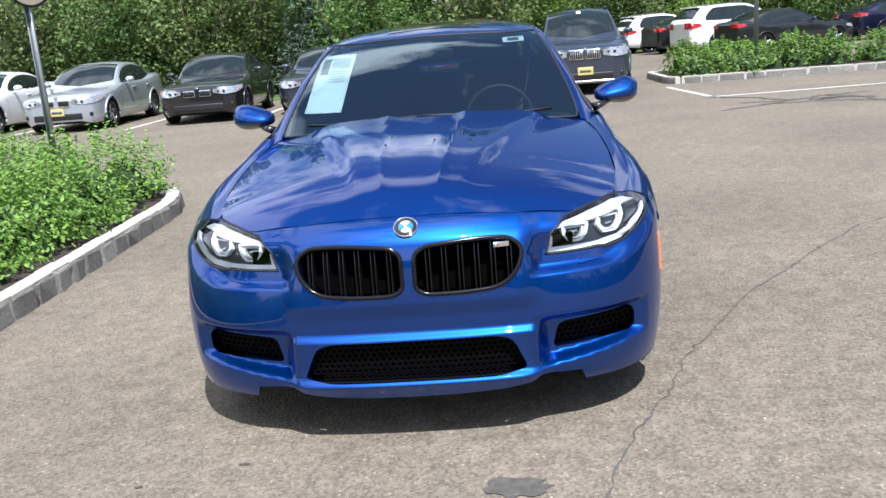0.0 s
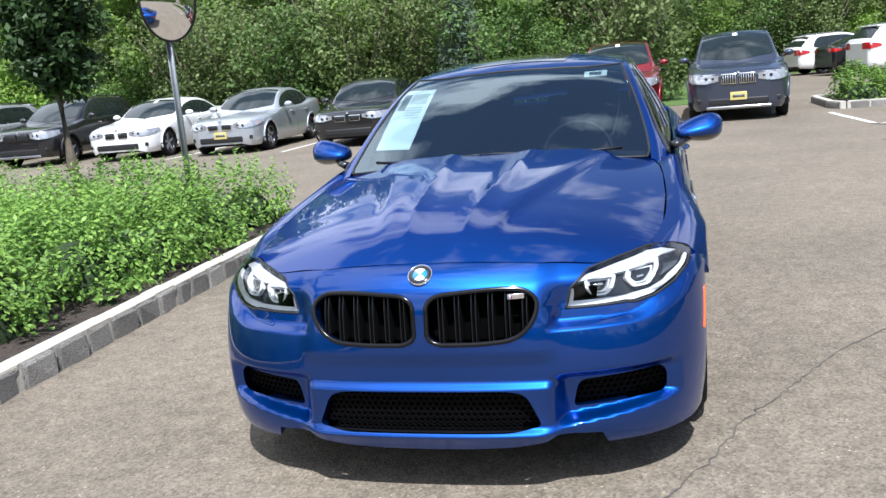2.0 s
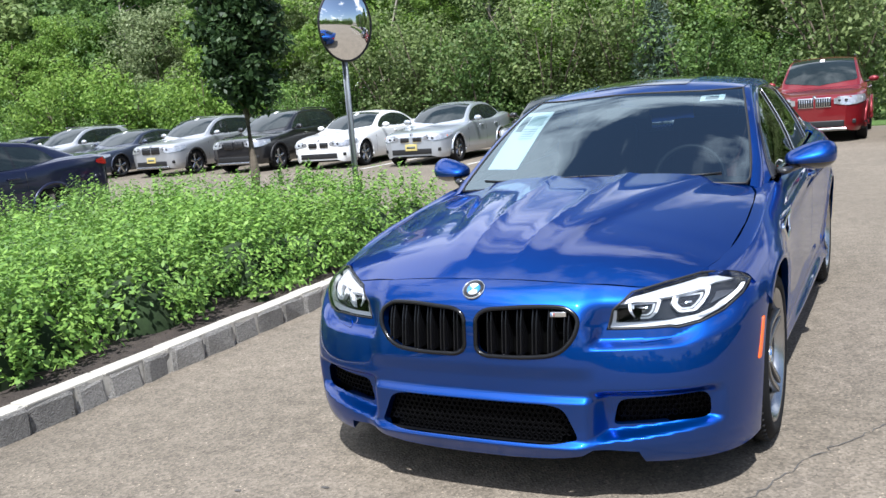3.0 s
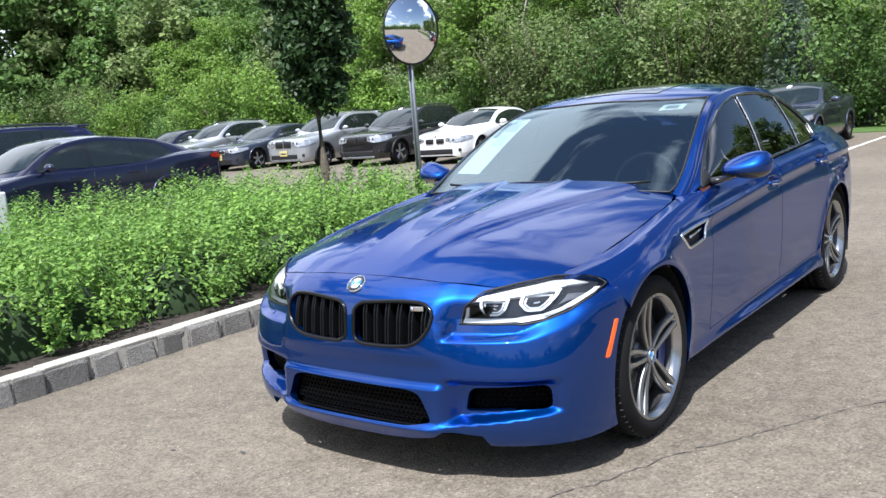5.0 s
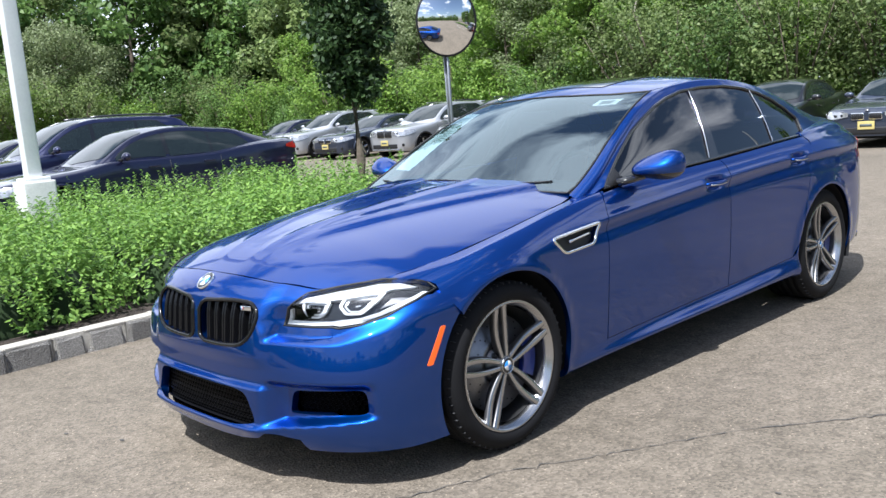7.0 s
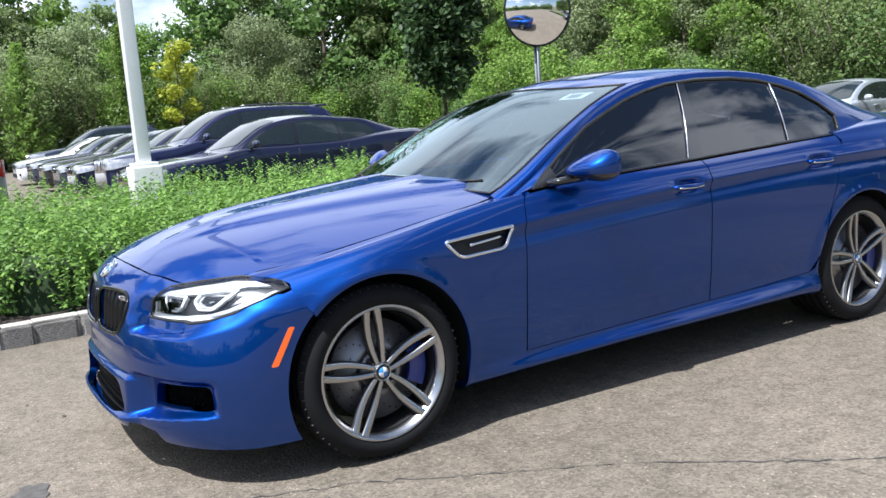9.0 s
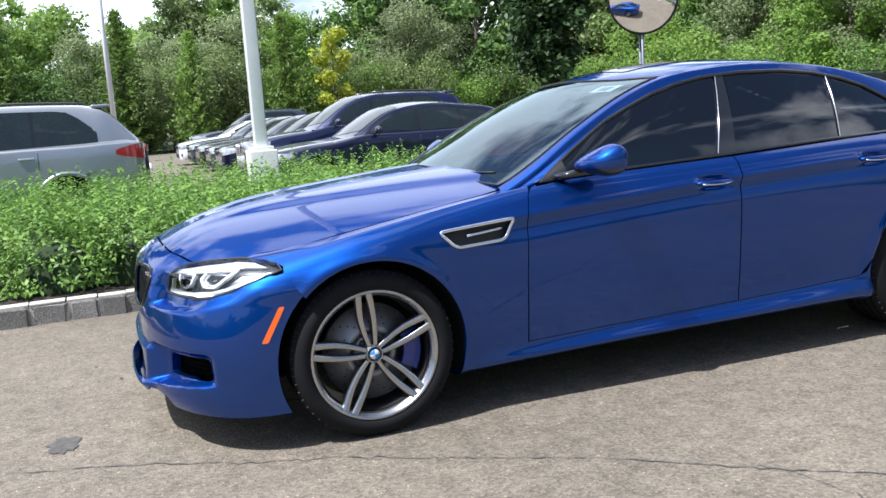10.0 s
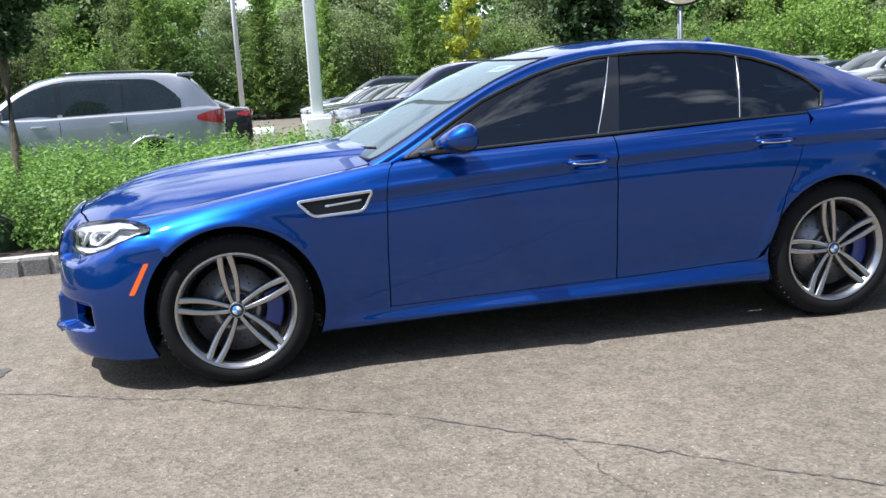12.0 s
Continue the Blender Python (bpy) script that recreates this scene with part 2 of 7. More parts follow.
MULCH = plain("bark_mulch", (0.048, 0.036, 0.029), 0.95, vary=0.6, scale=14, bump=0.03, bump_scale=45)
CONCRETE = plain("painted_concrete", (0.72, 0.71, 0.68), 0.8, vary=0.12, scale=5, bump=0.003, bump_scale=60)
WHITE_METAL = plain("white_painted_metal", (0.78, 0.78, 0.78), 0.4, vary=0.06, scale=4)
GALV = plain("galvanised_steel", (0.32, 0.34, 0.36), 0.45, 0.7, vary=0.15, scale=20)
LINE_PAINT = plain("white_line_paint", (0.62, 0.61, 0.58), 0.8, vary=0.2, scale=12)
TAR = plain("dark_crack", (0.085, 0.079, 0.072), 0.9, vary=0.3, scale=20)
BARK = plain("tree_bark", (0.12, 0.095, 0.07), 0.9, vary=0.4, scale=9, bump=0.02, bump_scale=20)
PALE_BARK = plain("pale_bark", (0.30, 0.27, 0.23), 0.9, vary=0.35, scale=9, bump=0.01, bump_scale=30)
GRASS = plain("grass", (0.07, 0.13, 0.025), 0.9, vary=0.4, scale=1.5, bump=0.03, bump_scale=30)
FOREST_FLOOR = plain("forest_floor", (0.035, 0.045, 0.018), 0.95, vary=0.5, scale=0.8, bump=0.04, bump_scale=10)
HEDGE_LEAF = leaf_mat("hedge_leaf", (0.095, 0.20, 0.036), (0.26, 0.41, 0.085), 0.32)
# near-black green that stands in for the shade deep between hedge leaves
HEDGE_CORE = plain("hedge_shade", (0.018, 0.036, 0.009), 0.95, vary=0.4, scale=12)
TREE_LEAF = leaf_mat("tree_leaf", (0.072, 0.140, 0.040), (0.215, 0.33, 0.095), 0.48)
TREE_LEAF_B = leaf_mat("olive_leaf", (0.11, 0.165, 0.058), (0.28, 0.35, 0.13), 0.48)
TREE_LEAF_C = leaf_mat("bright_leaf", (0.125, 0.235, 0.042), (0.30, 0.43, 0.095), 0.48)
TREE_LEAF_D = leaf_mat("yellow_leaf", (0.28, 0.33, 0.03), (0.52, 0.54, 0.07), 0.5)
NEEDLE = leaf_mat("blue_needle", (0.10, 0.155, 0.11), (0.22, 0.30, 0.22), 0.25)
SILVER_LEAF = leaf_mat("silvery_olive_leaf", (0.15, 0.20, 0.085), (0.37, 0.43, 0.22), 0.45)
GRILLE_BLACK = plain("grille_black", (0.0035, 0.0035, 0.004), 0.45, vary=0.2, scale=20)
GRILLE_BLACK.node_tree.nodes["Principled BSDF"].inputs["Specular IOR Level"].default_value = 0.12
GRILLE_BAR = plain("grille_bar_black", (0.006, 0.006, 0.007), 0.22, vary=0.15, scale=20)
LAMP_GREY = plain("headlamp_inner_bowl", (0.74, 0.75, 0.77), 0.28, 0.5, vary=0.12, scale=30)
# glossless black that paints the shade deep inside grille and intake openings
VOID_BLACK = plain("recess_shade_black", (0.002, 0.002, 0.002), 1.0, vary=0.2, scale=20)
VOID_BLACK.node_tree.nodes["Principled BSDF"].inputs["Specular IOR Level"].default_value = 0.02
TRIM_BLACK = plain("satin_black_trim", (0.006, 0.006, 0.007), 0.16, vary=0.1, scale=20)
TRIM_BLACK.node_tree.nodes["Principled BSDF"].inputs["Specular IOR Level"].default_value = 0.35
PROJECTOR = plain("projector_glass", (0.012, 0.013, 0.016), 0.05, vary=0.1, scale=20, coat=1.0)
DARK_LEAF = leaf_mat("dark_leaf", (0.055, 0.115, 0.038), (0.18, 0.28, 0.085), 0.45)
STREET_LEAF = leaf_mat("glossy_dark_leaf", (0.024, 0.052, 0.018), (0.080, 0.140, 0.045), 0.25)


# ---- tools ----
def finish(bm, name, mat, parent=None, label="", smooth=True, location=None):
    me = bpy.data.meshes.new(name)
    bm.to_mesh(me)
    bm.free()
    me.materials.append(mat)
    if smooth:
        me.polygons.foreach_set("use_smooth", [True] * len(me.polygons))
    skin = me.attributes.get("skin_normal")
    if skin:
        flow = np.zeros(3 * len(me.vertices), dtype=np.float32)
        skin.data.foreach_get("vector", flow)
        me.attributes.remove(skin)
        me.normals_split_custom_set_from_vertices(flow.reshape(-1, 3).tolist())
    ob = new(name, me)
    if parent:
        ob.parent = parent
    if location is not None:
        ob.location = location
    if label:
        ob["label"] = label
    return ob


def part(name, bm, material, parent, label="", smooth=True):
    return finish(bm, name, material, parent, label, smooth)


def thing(name, label, category, m=None, group="", kind=""):
    ob = new(name)
    ob.empty_display_size = 0.1
    if m is not None:
        ob.matrix_basis = m
    return tagged(ob, label, category, group, kind)


def add_box(bm, cx, cy, cz, sx, sy, sz, m=None, bevel=0.0):
    made = bmesh.ops.create_cube(bm, size=1.0, matrix=(m or Matrix()) @ Matrix.Translation((cx, cy, cz)) @ Matrix.Diagonal((sx, sy, sz, 1)))
    if bevel:
        edges = list({e for v in made["verts"] for e in v.link_edges})
        bmesh.ops.bevel(bm, geom=edges, offset=bevel, segments=2, affect="EDGES", profile=0.7)


def box_bm(*a, **k):
    bm = bmesh.new()
    add_box(bm, *a, **k)
    return bm


def add_lathe(bm, profile, seg=48, m=None, start=0.0, stop=2 * math.pi):
    """Turns a profile of (radius, along) round the x axis; along is x."""
    full = abs(stop - start - 2 * math.pi) < 1e-6
    rings = []
    count = seg if full else seg + 1
    for i in range(count):
        a = start + (stop - start) * i / seg
        rings.append([bm.verts.new((m or Matrix()) @ Vector((h, r * math.cos(a), r * math.sin(a)))) for r, h in profile])
    for i in range(seg):
        p, q = rings[i], rings[(i + 1) % count]
        for j in range(len(profile) - 1):
            bm.faces.new((p[j], q[j], q[j + 1], p[j + 1]))


def lathe_bm(*a, **k):
    bm = bmesh.new()
    add_lathe(bm, *a, **k)
    return bm


UP_Z = Matrix(((0, 0, 1, 0), (1, 0, 0, 0), (0, 1, 0, 0), (0, 0, 0, 1)))  # lathe axis to z


def add_tube(bm, points, radius, seg=8, closed=False, flat=1.0):
    """A tube along points; radius may be a list. flat squeezes it along z."""
    pts = [Vector(p) for p in points]
    rad = radius if isinstance(radius, (list, tuple)) else [radius] * len(pts)
    rings = []
    for i, p in enumerate(pts):
        a = pts[i - 1] if (i or closed) else p
        b = pts[(i + 1) % len(pts)] if (i < len(pts) - 1 or closed) else p
        d = (b - a).normalized()
        side = d.cross(Vector((0, 0, 1)))
        side = side.normalized() if side.length > 1e-4 else Vector((1, 0, 0))
        above = side.cross(d)
        rings.append([bm.verts.new(p + (side * math.cos(k) + above * math.sin(k) * flat) * rad[i]) for k in (2 * math.pi * j / seg for j in range(seg))])
    for i in range(len(pts) if closed else len(pts) - 1):
        p, q = rings[i], rings[(i + 1) % len(pts)]
        for j in range(seg):
            bm.faces.new((p[j], p[(j + 1) % seg], q[(j + 1) % seg], q[j]))
    if not closed:
        bm.faces.new(rings[0][::-1])
        bm.faces.new(rings[-1])


def tube_bm(*a, **k):
    bm = bmesh.new()
    add_tube(bm, *a, **k)
    return bm


def curve1(xs, ys):
    """Smooth interpolation through a few stations."""
    xs, ys = [float(x) for x in xs], [float(y) for y in ys]
    n = len(xs)
    h = [xs[i + 1] - xs[i] for i in range(n - 1)]
    d = [(ys[i + 1] - ys[i]) / h[i] for i in range(n - 1)]
    m = [d[0]] + [(d[i - 1] * h[i] + d[i] * h[i - 1]) / (h[i - 1] + h[i]) for i in range(1, n - 1)] + [d[-1]]

    def f(x):
        if x <= xs[0]:
            return ys[0] + m[0] * (x - xs[0])
        if x >= xs[-1]:
            return ys[-1] + m[-1] * (x - xs[-1])
        i = 0
        while xs[i + 1] < x:
            i += 1
        t = (x - xs[i]) / h[i]
        q = t * t
        c = q * t
        return (2 * c - 3 * q + 1) * ys[i] + (c - 2 * q + t) * m[i] * h[i] + (3 * q - 2 * c) * ys[i + 1] + (c - q) * m[i + 1] * h[i]
    return f


def ease(x, a, b):
    t = min(1.0, max(0.0, (x - a) / (b - a)))
    return t * t * (3 - 2 * t)


def swept(stations, xs, zs):
    """A surface from control lines along y: xs and zs hold one list of values per line. Returns f(y, v), v counts the lines."""
    fx, fz = [curve1(stations, a) for a in xs], [curve1(stations, a) for a in zs]
    last = len(xs) - 1
    known = {}

    def span(p, i, t):
        a, b = p[i], p[i + 1]
        ma = (b - p[i - 1]) / 2 if i else b - a
        mb = (p[i + 2] - a) / 2 if i + 2 <= last else (-a if b == 0 else 0.0)  # mirrored past the middle
        q = t * t
        c = q * t
        return (2 * c - 3 * q + 1) * a + (c - 2 * q + t) * ma + (3 * q - 2 * c) * b + (c - q) * mb

    def f(y, v):
        row = known.get(y)
        if row is None:
            row = known[y] = ([g(y) for g in fx], [g(y) for g in fz])
        i = min(last - 1, max(0, int(v)))
        t = v - i
        return span(row[0], i, t), span(row[1], i, t)
    return f


def solve(f, target, lo, hi):
    """The argument between lo and hi at which rising or falling f meets target."""
    up = f(hi) > f(lo)
    for _ in range(16):
        mid = (lo + hi) / 2
        if (f(mid) < target) == up:
            lo = mid
        else:
            hi = mid
    return (lo + hi) / 2


def rounded(points, r, seg=5):
    """A closed outline with its corners rounded; r may be a list."""
    out, n = [], len(points)
    for i, p in enumerate(points):
        p = Vector(p)
        a, b = Vector(points[i - 1]) - p, Vector(points[(i + 1) % n]) - p
        ri = r[i] if isinstance(r, (list, tuple)) else r
        ra, rb = min(ri, a.length * 0.49), min(ri, b.length * 0.49)
        if ri < 1e-4:
            out.append(tuple(p))
            continue
        s, e = p + a.normalized() * ra, p + b.normalized() * rb
        for k in range(seg + 1):
            t = k / seg
            out.append(tuple(s * (1 - t) ** 2 + p * 2 * t * (1 - t) + e * t * t))
    return out


def densify(points, step):
    out, n = [], len(points)
    for i, p in enumerate(points):
        p, q = Vector(p), Vector(points[(i + 1) % n])
        k = max(1, int(math.ceil((q - p).length / step)))
        out += [tuple(p.lerp(q, j / k)) for j in range(k)]
    return out


def surface_normal(surf, a, b, mid):
    e = 1e-3
    p = Vector(surf(a, b))
    n = (Vector(surf(a + e, b)) - Vector(surf(a - e, b))).cross(Vector(surf(a, b + e)) - Vector(surf(a, b - e)))
    n = n.normalized() if n.length > 1e-12 else Vector((0, 0, 1))
    return p, (n if n.dot(p - Vector(mid)) > 0 else -n)


def panel(outline, surf, step, holes=(), flange=0.014, mid=(0, 1.5, 0.4), lift=0.0, edge_step=None, hole_flange=None):
    """A sheet cut out of the surface surf(a, b) along an outline in (a, b), with turned-in edges."""
    sa, sb = step
    es = edge_step or min(sa, sb)
    flat = bmesh.new()
    loops, edges = [], []
    for ring in (outline, *holes):
        vs = [flat.verts.new((p[0], p[1], 0)) for p in densify(ring, es)]
        edges += [flat.edges.new((vs[i], vs[(i + 1) % len(vs)])) for i in range(len(vs))]
        loops.append([tuple(v.co[:2]) for v in vs])
    bmesh.ops.triangle_fill(flat, use_beauty=True, use_dissolve=False, edges=edges)
    for axis, s in ((0, sa), (1, sb)):
        vals = [v.co[axis] for v in flat.verts]
        k = math.floor(min(vals) / s) + 1
        while k * s < max(vals):
            co, no = [0, 0, 0], [0, 0, 0]
            co[axis], no[axis] = k * s + 1e-5, 1
            bmesh.ops.bisect_plane(flat, geom=flat.verts[:] + flat.edges[:] + flat.faces[:], dist=1e-6, plane_co=co, plane_no=no)
            k += 1
    skin = flat.verts.layers.float_vector.new("skin_normal")
    for v in flat.verts:
        p, n = surface_normal(surf, v.co.x, v.co.y, mid)
        v.co = p + n * lift
        v[skin] = n
    flat.normal_update()
    for f in flat.faces:
        c = f.calc_center_median()
        if f.normal.dot(c - Vector(mid)) < 0:
            f.normal_flip()
    for i, ring in enumerate(loops):
        depth = flange if i == 0 or hole_flange is None else hole_flange
        if not depth:
            continue
        top, low = [], []
        for a, b in ring:
            p, n = surface_normal(surf, a, b, mid)
            top.append(flat.verts.new(p + n * lift))
            low.append(flat.verts.new(p + n * (lift - depth)))
        for k in range(len(top)):
            q = (k + 1) % len(top)
            flat.faces.new((top[k], low[k], low[q], top[q]))
    return flat


def mirrored(bm):
    out = bm.copy()
    skin = out.verts.layers.float_vector.get("skin_normal")
    for v in out.verts:
        v.co.x = -v.co.x
        if skin:
            v[skin] = (-v[skin].x, v[skin].y, v[skin].z)
    bmesh.ops.reverse_faces(out, faces=out.faces[:])
    return out


def both_sides(name, bm, mat, parent, label=""):
    other = mirrored(bm)
    return part(name, bm, mat, parent, label), part(name, other, mat, parent, label)


def strip_on(points, surf, radius, mid=(0, 1.5, 0.4), lift=0.004, closed=True, seg=6, step=0.03):
    """A moulding that follows a line on a surface."""
    pts = densify(points, step) if closed else []
    if not closed:
        for i in range(len(points) - 1):
            p, q = Vector(points[i]), Vector(points[i + 1])
            k = max(1, int(math.ceil((q - p).length / step)))
            pts += [tuple(p.lerp(q, j / k)) for j in range(k)]
        pts.append(points[-1])
    out = []
    for a, b in pts:
        p, n = surface_normal(surf, a, b, mid)
        out.append(p + n * lift)
    return tube_bm(out, radius, seg, closed)


# ---- ground, kerbs, lines ----
def sheet(name, outline, z, mat, thick=0.0):
    bm = bmesh.new()
    top = [bm.verts.new((x, y, z)) for x, y in outline]
    bm.faces.new(top)
    if thick:
        low = [bm.verts.new((x, y, z - thick)) for x, y in outline]
        for i in range(len(top)):
            j = (i + 1) % len(top)
            bm.faces.new((top[j], top[i], low[i], low[j]))
    bm.normal_update()
    return finish(bm, name, mat, smooth=False)


tagged(sheet("ground", [(-900, -900), (900, -900), (900, 900), (-900, 900)], 0.0, ASPHALT), "worn grey asphalt of a car park", "asphalt", kind="structure")
tagged(sheet("grass_verge", [(-80, 20.9), (3.4, 20.9), (3.4, 38), (60, 38), (60, 41), (0.0, 41), (0.0, 24.5), (-80, 24.5)], 0.02, GRASS, 0.03), "mown green grass verge before the woods", "grass", kind="structure")
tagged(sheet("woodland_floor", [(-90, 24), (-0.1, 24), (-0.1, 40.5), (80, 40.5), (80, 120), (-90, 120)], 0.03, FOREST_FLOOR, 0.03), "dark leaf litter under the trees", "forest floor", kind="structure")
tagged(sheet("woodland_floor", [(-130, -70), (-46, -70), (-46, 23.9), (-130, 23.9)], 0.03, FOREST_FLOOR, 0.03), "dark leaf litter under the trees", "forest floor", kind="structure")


def ribbon(name, pts, width, z, mat, label, category, jitter=0.0, seed=1):
    rnd = random.Random(seed)
    bm = bmesh.new()
    rows = []
    for i, p in enumerate(pts):
        a, b = Vector(pts[max(0, i - 1)]), Vector(pts[min(len(pts) - 1, i + 1)])
        d = (b - a).normalized()
        s = Vector((-d.y, d.x))
        w = width * (1 + jitter * rnd.uniform(-1, 1)) / 2
        o = s * jitter * width * rnd.uniform(-1, 1)
        c = Vector(p) + o
        rows.append([bm.verts.new((*(c + s * w), z)), bm.verts.new((*(c - s * w), z))])
    for i in range(len(rows) - 1):
        bm.faces.new((rows[i][0], rows[i][1], rows[i + 1][1], rows[i + 1][0]))
    ob = finish(bm, name, mat, smooth=False)
    return tagged(ob, label, category, kind="structure")


def wobbly(pts, step, amount, seed):
    rnd = random.Random(seed)
    out = []
    for i in range(len(pts) - 1):
        p, q = Vector(pts[i]), Vector(pts[i + 1])
        k = max(1, int((q - p).length / step))
        for j in range(k):
            out.append(p.lerp(q, j / k) + Vector((rnd.gauss(0, amount), rnd.gauss(0, amount))))
    out.append(Vector(pts[-1]))
    return out


CRACK = [(0.55, -1.45), (0.71, -0.99), (0.92, -0.57), (1.07, -0.2), (1.17, -0.05), (1.55, 0.62), (1.9, 1.05), (2.15, 1.39), (2.64, 1.96), (2.9, 2.15), (3.6, 2.75), (5.2, 4.3)]
ribbon("pavement_crack", wobbly(CRACK, 0.035, 0.006, 3), 0.0052, 0.004, TAR, "dark jagged crack running across the asphalt", "crack", 0.7, 4)
ribbon("pavement_crack", wobbly([(1.9, 1.10), (2.02, 1.16), (2.3, 1.2), (2.75, 1.34)], 0.035, 0.008, 5), 0.003, 0.004, TAR, "fine dark crack branching across the asphalt", "crack", 0.7, 6)
for line in ([(3.92, 15.0), (4.13, 12.0)], [(4.13, 12.0), (7.2, 12.2), (14, 12.6)], [(-1.86, 13.7), (-1.86, 19.2)], [(-4.75, 14.5), (-4.75, 19.4)], [(-7.4, 14.5), (-7.4, 19.4)], [(-10.3, 14.6), (-10.3, 19.4)]):
    ribbon("parking_line", wobbly(line, 0.4, 0.004, 7), 0.10, 0.004, LINE_PAINT, "worn white painted parking line on asphalt", "line", 0.08, 8)


def stain(x, y, r, seed, sy=0.6):
    rnd = random.Random(seed)
    bm = bmesh.new()
    vs = [bm.verts.new((x + r * (1 + rnd.uniform(-0.25, 0.25)) * math.cos(a), y + r * sy * (1 + rnd.uniform(-0.25, 0.25)) * math.sin(a), 0.004)) for a in (2 * math.pi * k / 22 for k in range(22))]
    bm.faces.new(vs)
    ob = finish(bm, "oil_stain", TAR_PATCH, smooth=False)
    return tagged(ob, "dark tar patch sunk in the asphalt", "stain", kind="structure")


TAR_PATCH = plain("tar_patch", (0.082, 0.075, 0.067), 0.8, vary=0.5, scale=30, bump=0.004, bump_scale=80)
stain(0.32, -1.235, 0.105, 2)
for sx, sy_, sr in ((-0.95, -1.12, 0.016), (-0.62, -0.99, 0.02), (2.15, -0.2, 0.014), (1.62, -1.0, 0.018), (1.95, 0.2, 0.012), (5.5, 10.35, 0.30)):
    stain(sx, sy_, sr, int(100 * sx * sy_), 0.5)


for k, seam in enumerate(([(3.7, 9.6), (4.4, 10.0), (5.2, 10.1), (6.0, 10.6)], [(4.2, 10.5), (4.9, 10.4), (5.6, 10.8), (6.4, 11.0)], [(5.2, 10.1), (5.9, 9.6), (6.3, 8.7)], [(4.4, 10.0), (4.9, 10.4)], [(5.6, 10.8), (6.0, 10.1), (5.9, 9.6)], [(4.0, 12.1), (4.7, 11.2), (4.9, 10.4)])):
    ribbon("sealed_crack", wobbly(seam, 0.12, 0.03, 50 + k), 0.09, 0.004 + 0.0006 * k, TAR_PATCH, "dark band of tar sealing a crack", "crack", 0.35, 60 + k)


def outline_of_bed(x0, x_low, x_high, y0, y1, r):
    return rounded([(x_low, y0), (x_high, y1), (x0, y1), (x0, y0)], r, 12)


# planted island beside the blue car, and the one behind
BED = outline_of_bed(-8.05, -2.24, -2.70, -9.0, 5.35, 1.7)
BED2 = rounded([(4.15, 15.75), (22, 15.0), (22, 18.0), (4.15, 18.6)], 0.5, 6)
tagged(sheet("planting_bed", BED, 0.10, MULCH, 0.12), "dark bark mulch in a kerbed planting bed", "mulch", kind="structure")
tagged(sheet("planting_bed", BED2, 0.10, MULCH, 0.12), "dark bark mulch in a far kerbed bed", "mulch", kind="structure")


def stone_meshes(count, seed):
    rnd = random.Random(seed)
    out = []
    for _ in range(count):
        bm = bmesh.new()
        bmesh.ops.create_cube(bm, size=1.0)
        bmesh.ops.bevel(bm, geom=bm.edges[:], offset=0.11, segments=1, affect="EDGES")
        for v in bm.verts:
            v.co += Vector((rnd.uniform(-0.06, 0.06), rnd.uniform(-0.07, 0.07), rnd.uniform(-0.05, 0.05)))
        me = bpy.data.meshes.new("kerb_stone")
        bm.to_mesh(me)
        bm.free()
        me.materials.append(GRANITE)
        out.append(me)
    return out


STONES = stone_meshes(7, 11)


def kerb(outline, seed, size=0.24, keep=None, label="kerb of rough grey granite blocks set in mortar"):
    """Blocks end to end along a closed outline, on a mortar bed."""
    rnd = random.Random(seed)
    owner = tagged(new("kerb"), label, "kerb", kind="structure")
    pts = [Vector(p) for p in densify(outline, 0.03)]
    pts.append(pts[0])
    # walk the outline by arc length
    run, cum = 0.0, [0.0]
    for i in range(len(pts) - 1):
        run += (pts[i + 1] - pts[i]).length
        cum.append(run)

    def at(s):
        i = int(np.clip(np.searchsorted(cum, s) - 1, 0, len(pts) - 2))
        t = (s - cum[i]) / max(1e-9, cum[i + 1] - cum[i])
        d = (pts[i + 1] - pts[i]).normalized()
        return pts[i].lerp(pts[i + 1], t), d
    s, spots = 0.0, []
    while s < run - size:
        ln = size * rnd.uniform(0.8, 1.25)
        p, d = at(s + ln / 2)
        if keep is None or keep(p.x, p.y):
            spots.append((p, d, ln))
        s += ln
    bm = bmesh.new()
    for p, d, ln in spots:
        m = Matrix.Translation((p.x, p.y, 0)) @ Matrix.Rotation(math.atan2(d.y, d.x), 4, "Z")
        add_box(bm, 0, 0, 0.056, ln * 1.05, 0.118, 0.164, m)
        add_box(bm, 0, rnd.uniform(-0.005, 0.005), 0.142 + rnd.uniform(-0.003, 0.004), ln * rnd.uniform(0.90, 1.03), 0.120, 0.016, m, bevel=0.006)
    mortar = finish(bm, "mortar_bed", MORTAR, owner, smooth=False)
    for p, d, ln in spots:
        ob = new("kerb_stone", rnd.choice(STONES))
        ob.parent = owner
        ob.matrix_basis = Matrix.Translation((p.x + rnd.uniform(-0.008, 0.008), p.y, 0.054 + rnd.uniform(-0.006, 0.004))) @ Matrix.Rotation(math.atan2(d.y, d.x) + rnd.uniform(-0.03, 0.03), 4, "Z") @ Matrix.Rotation(rnd.uniform(-0.04, 0.04), 4, "X") @ Matrix.Diagonal((ln * 0.965, 0.150, 0.172, 1))
    return owner


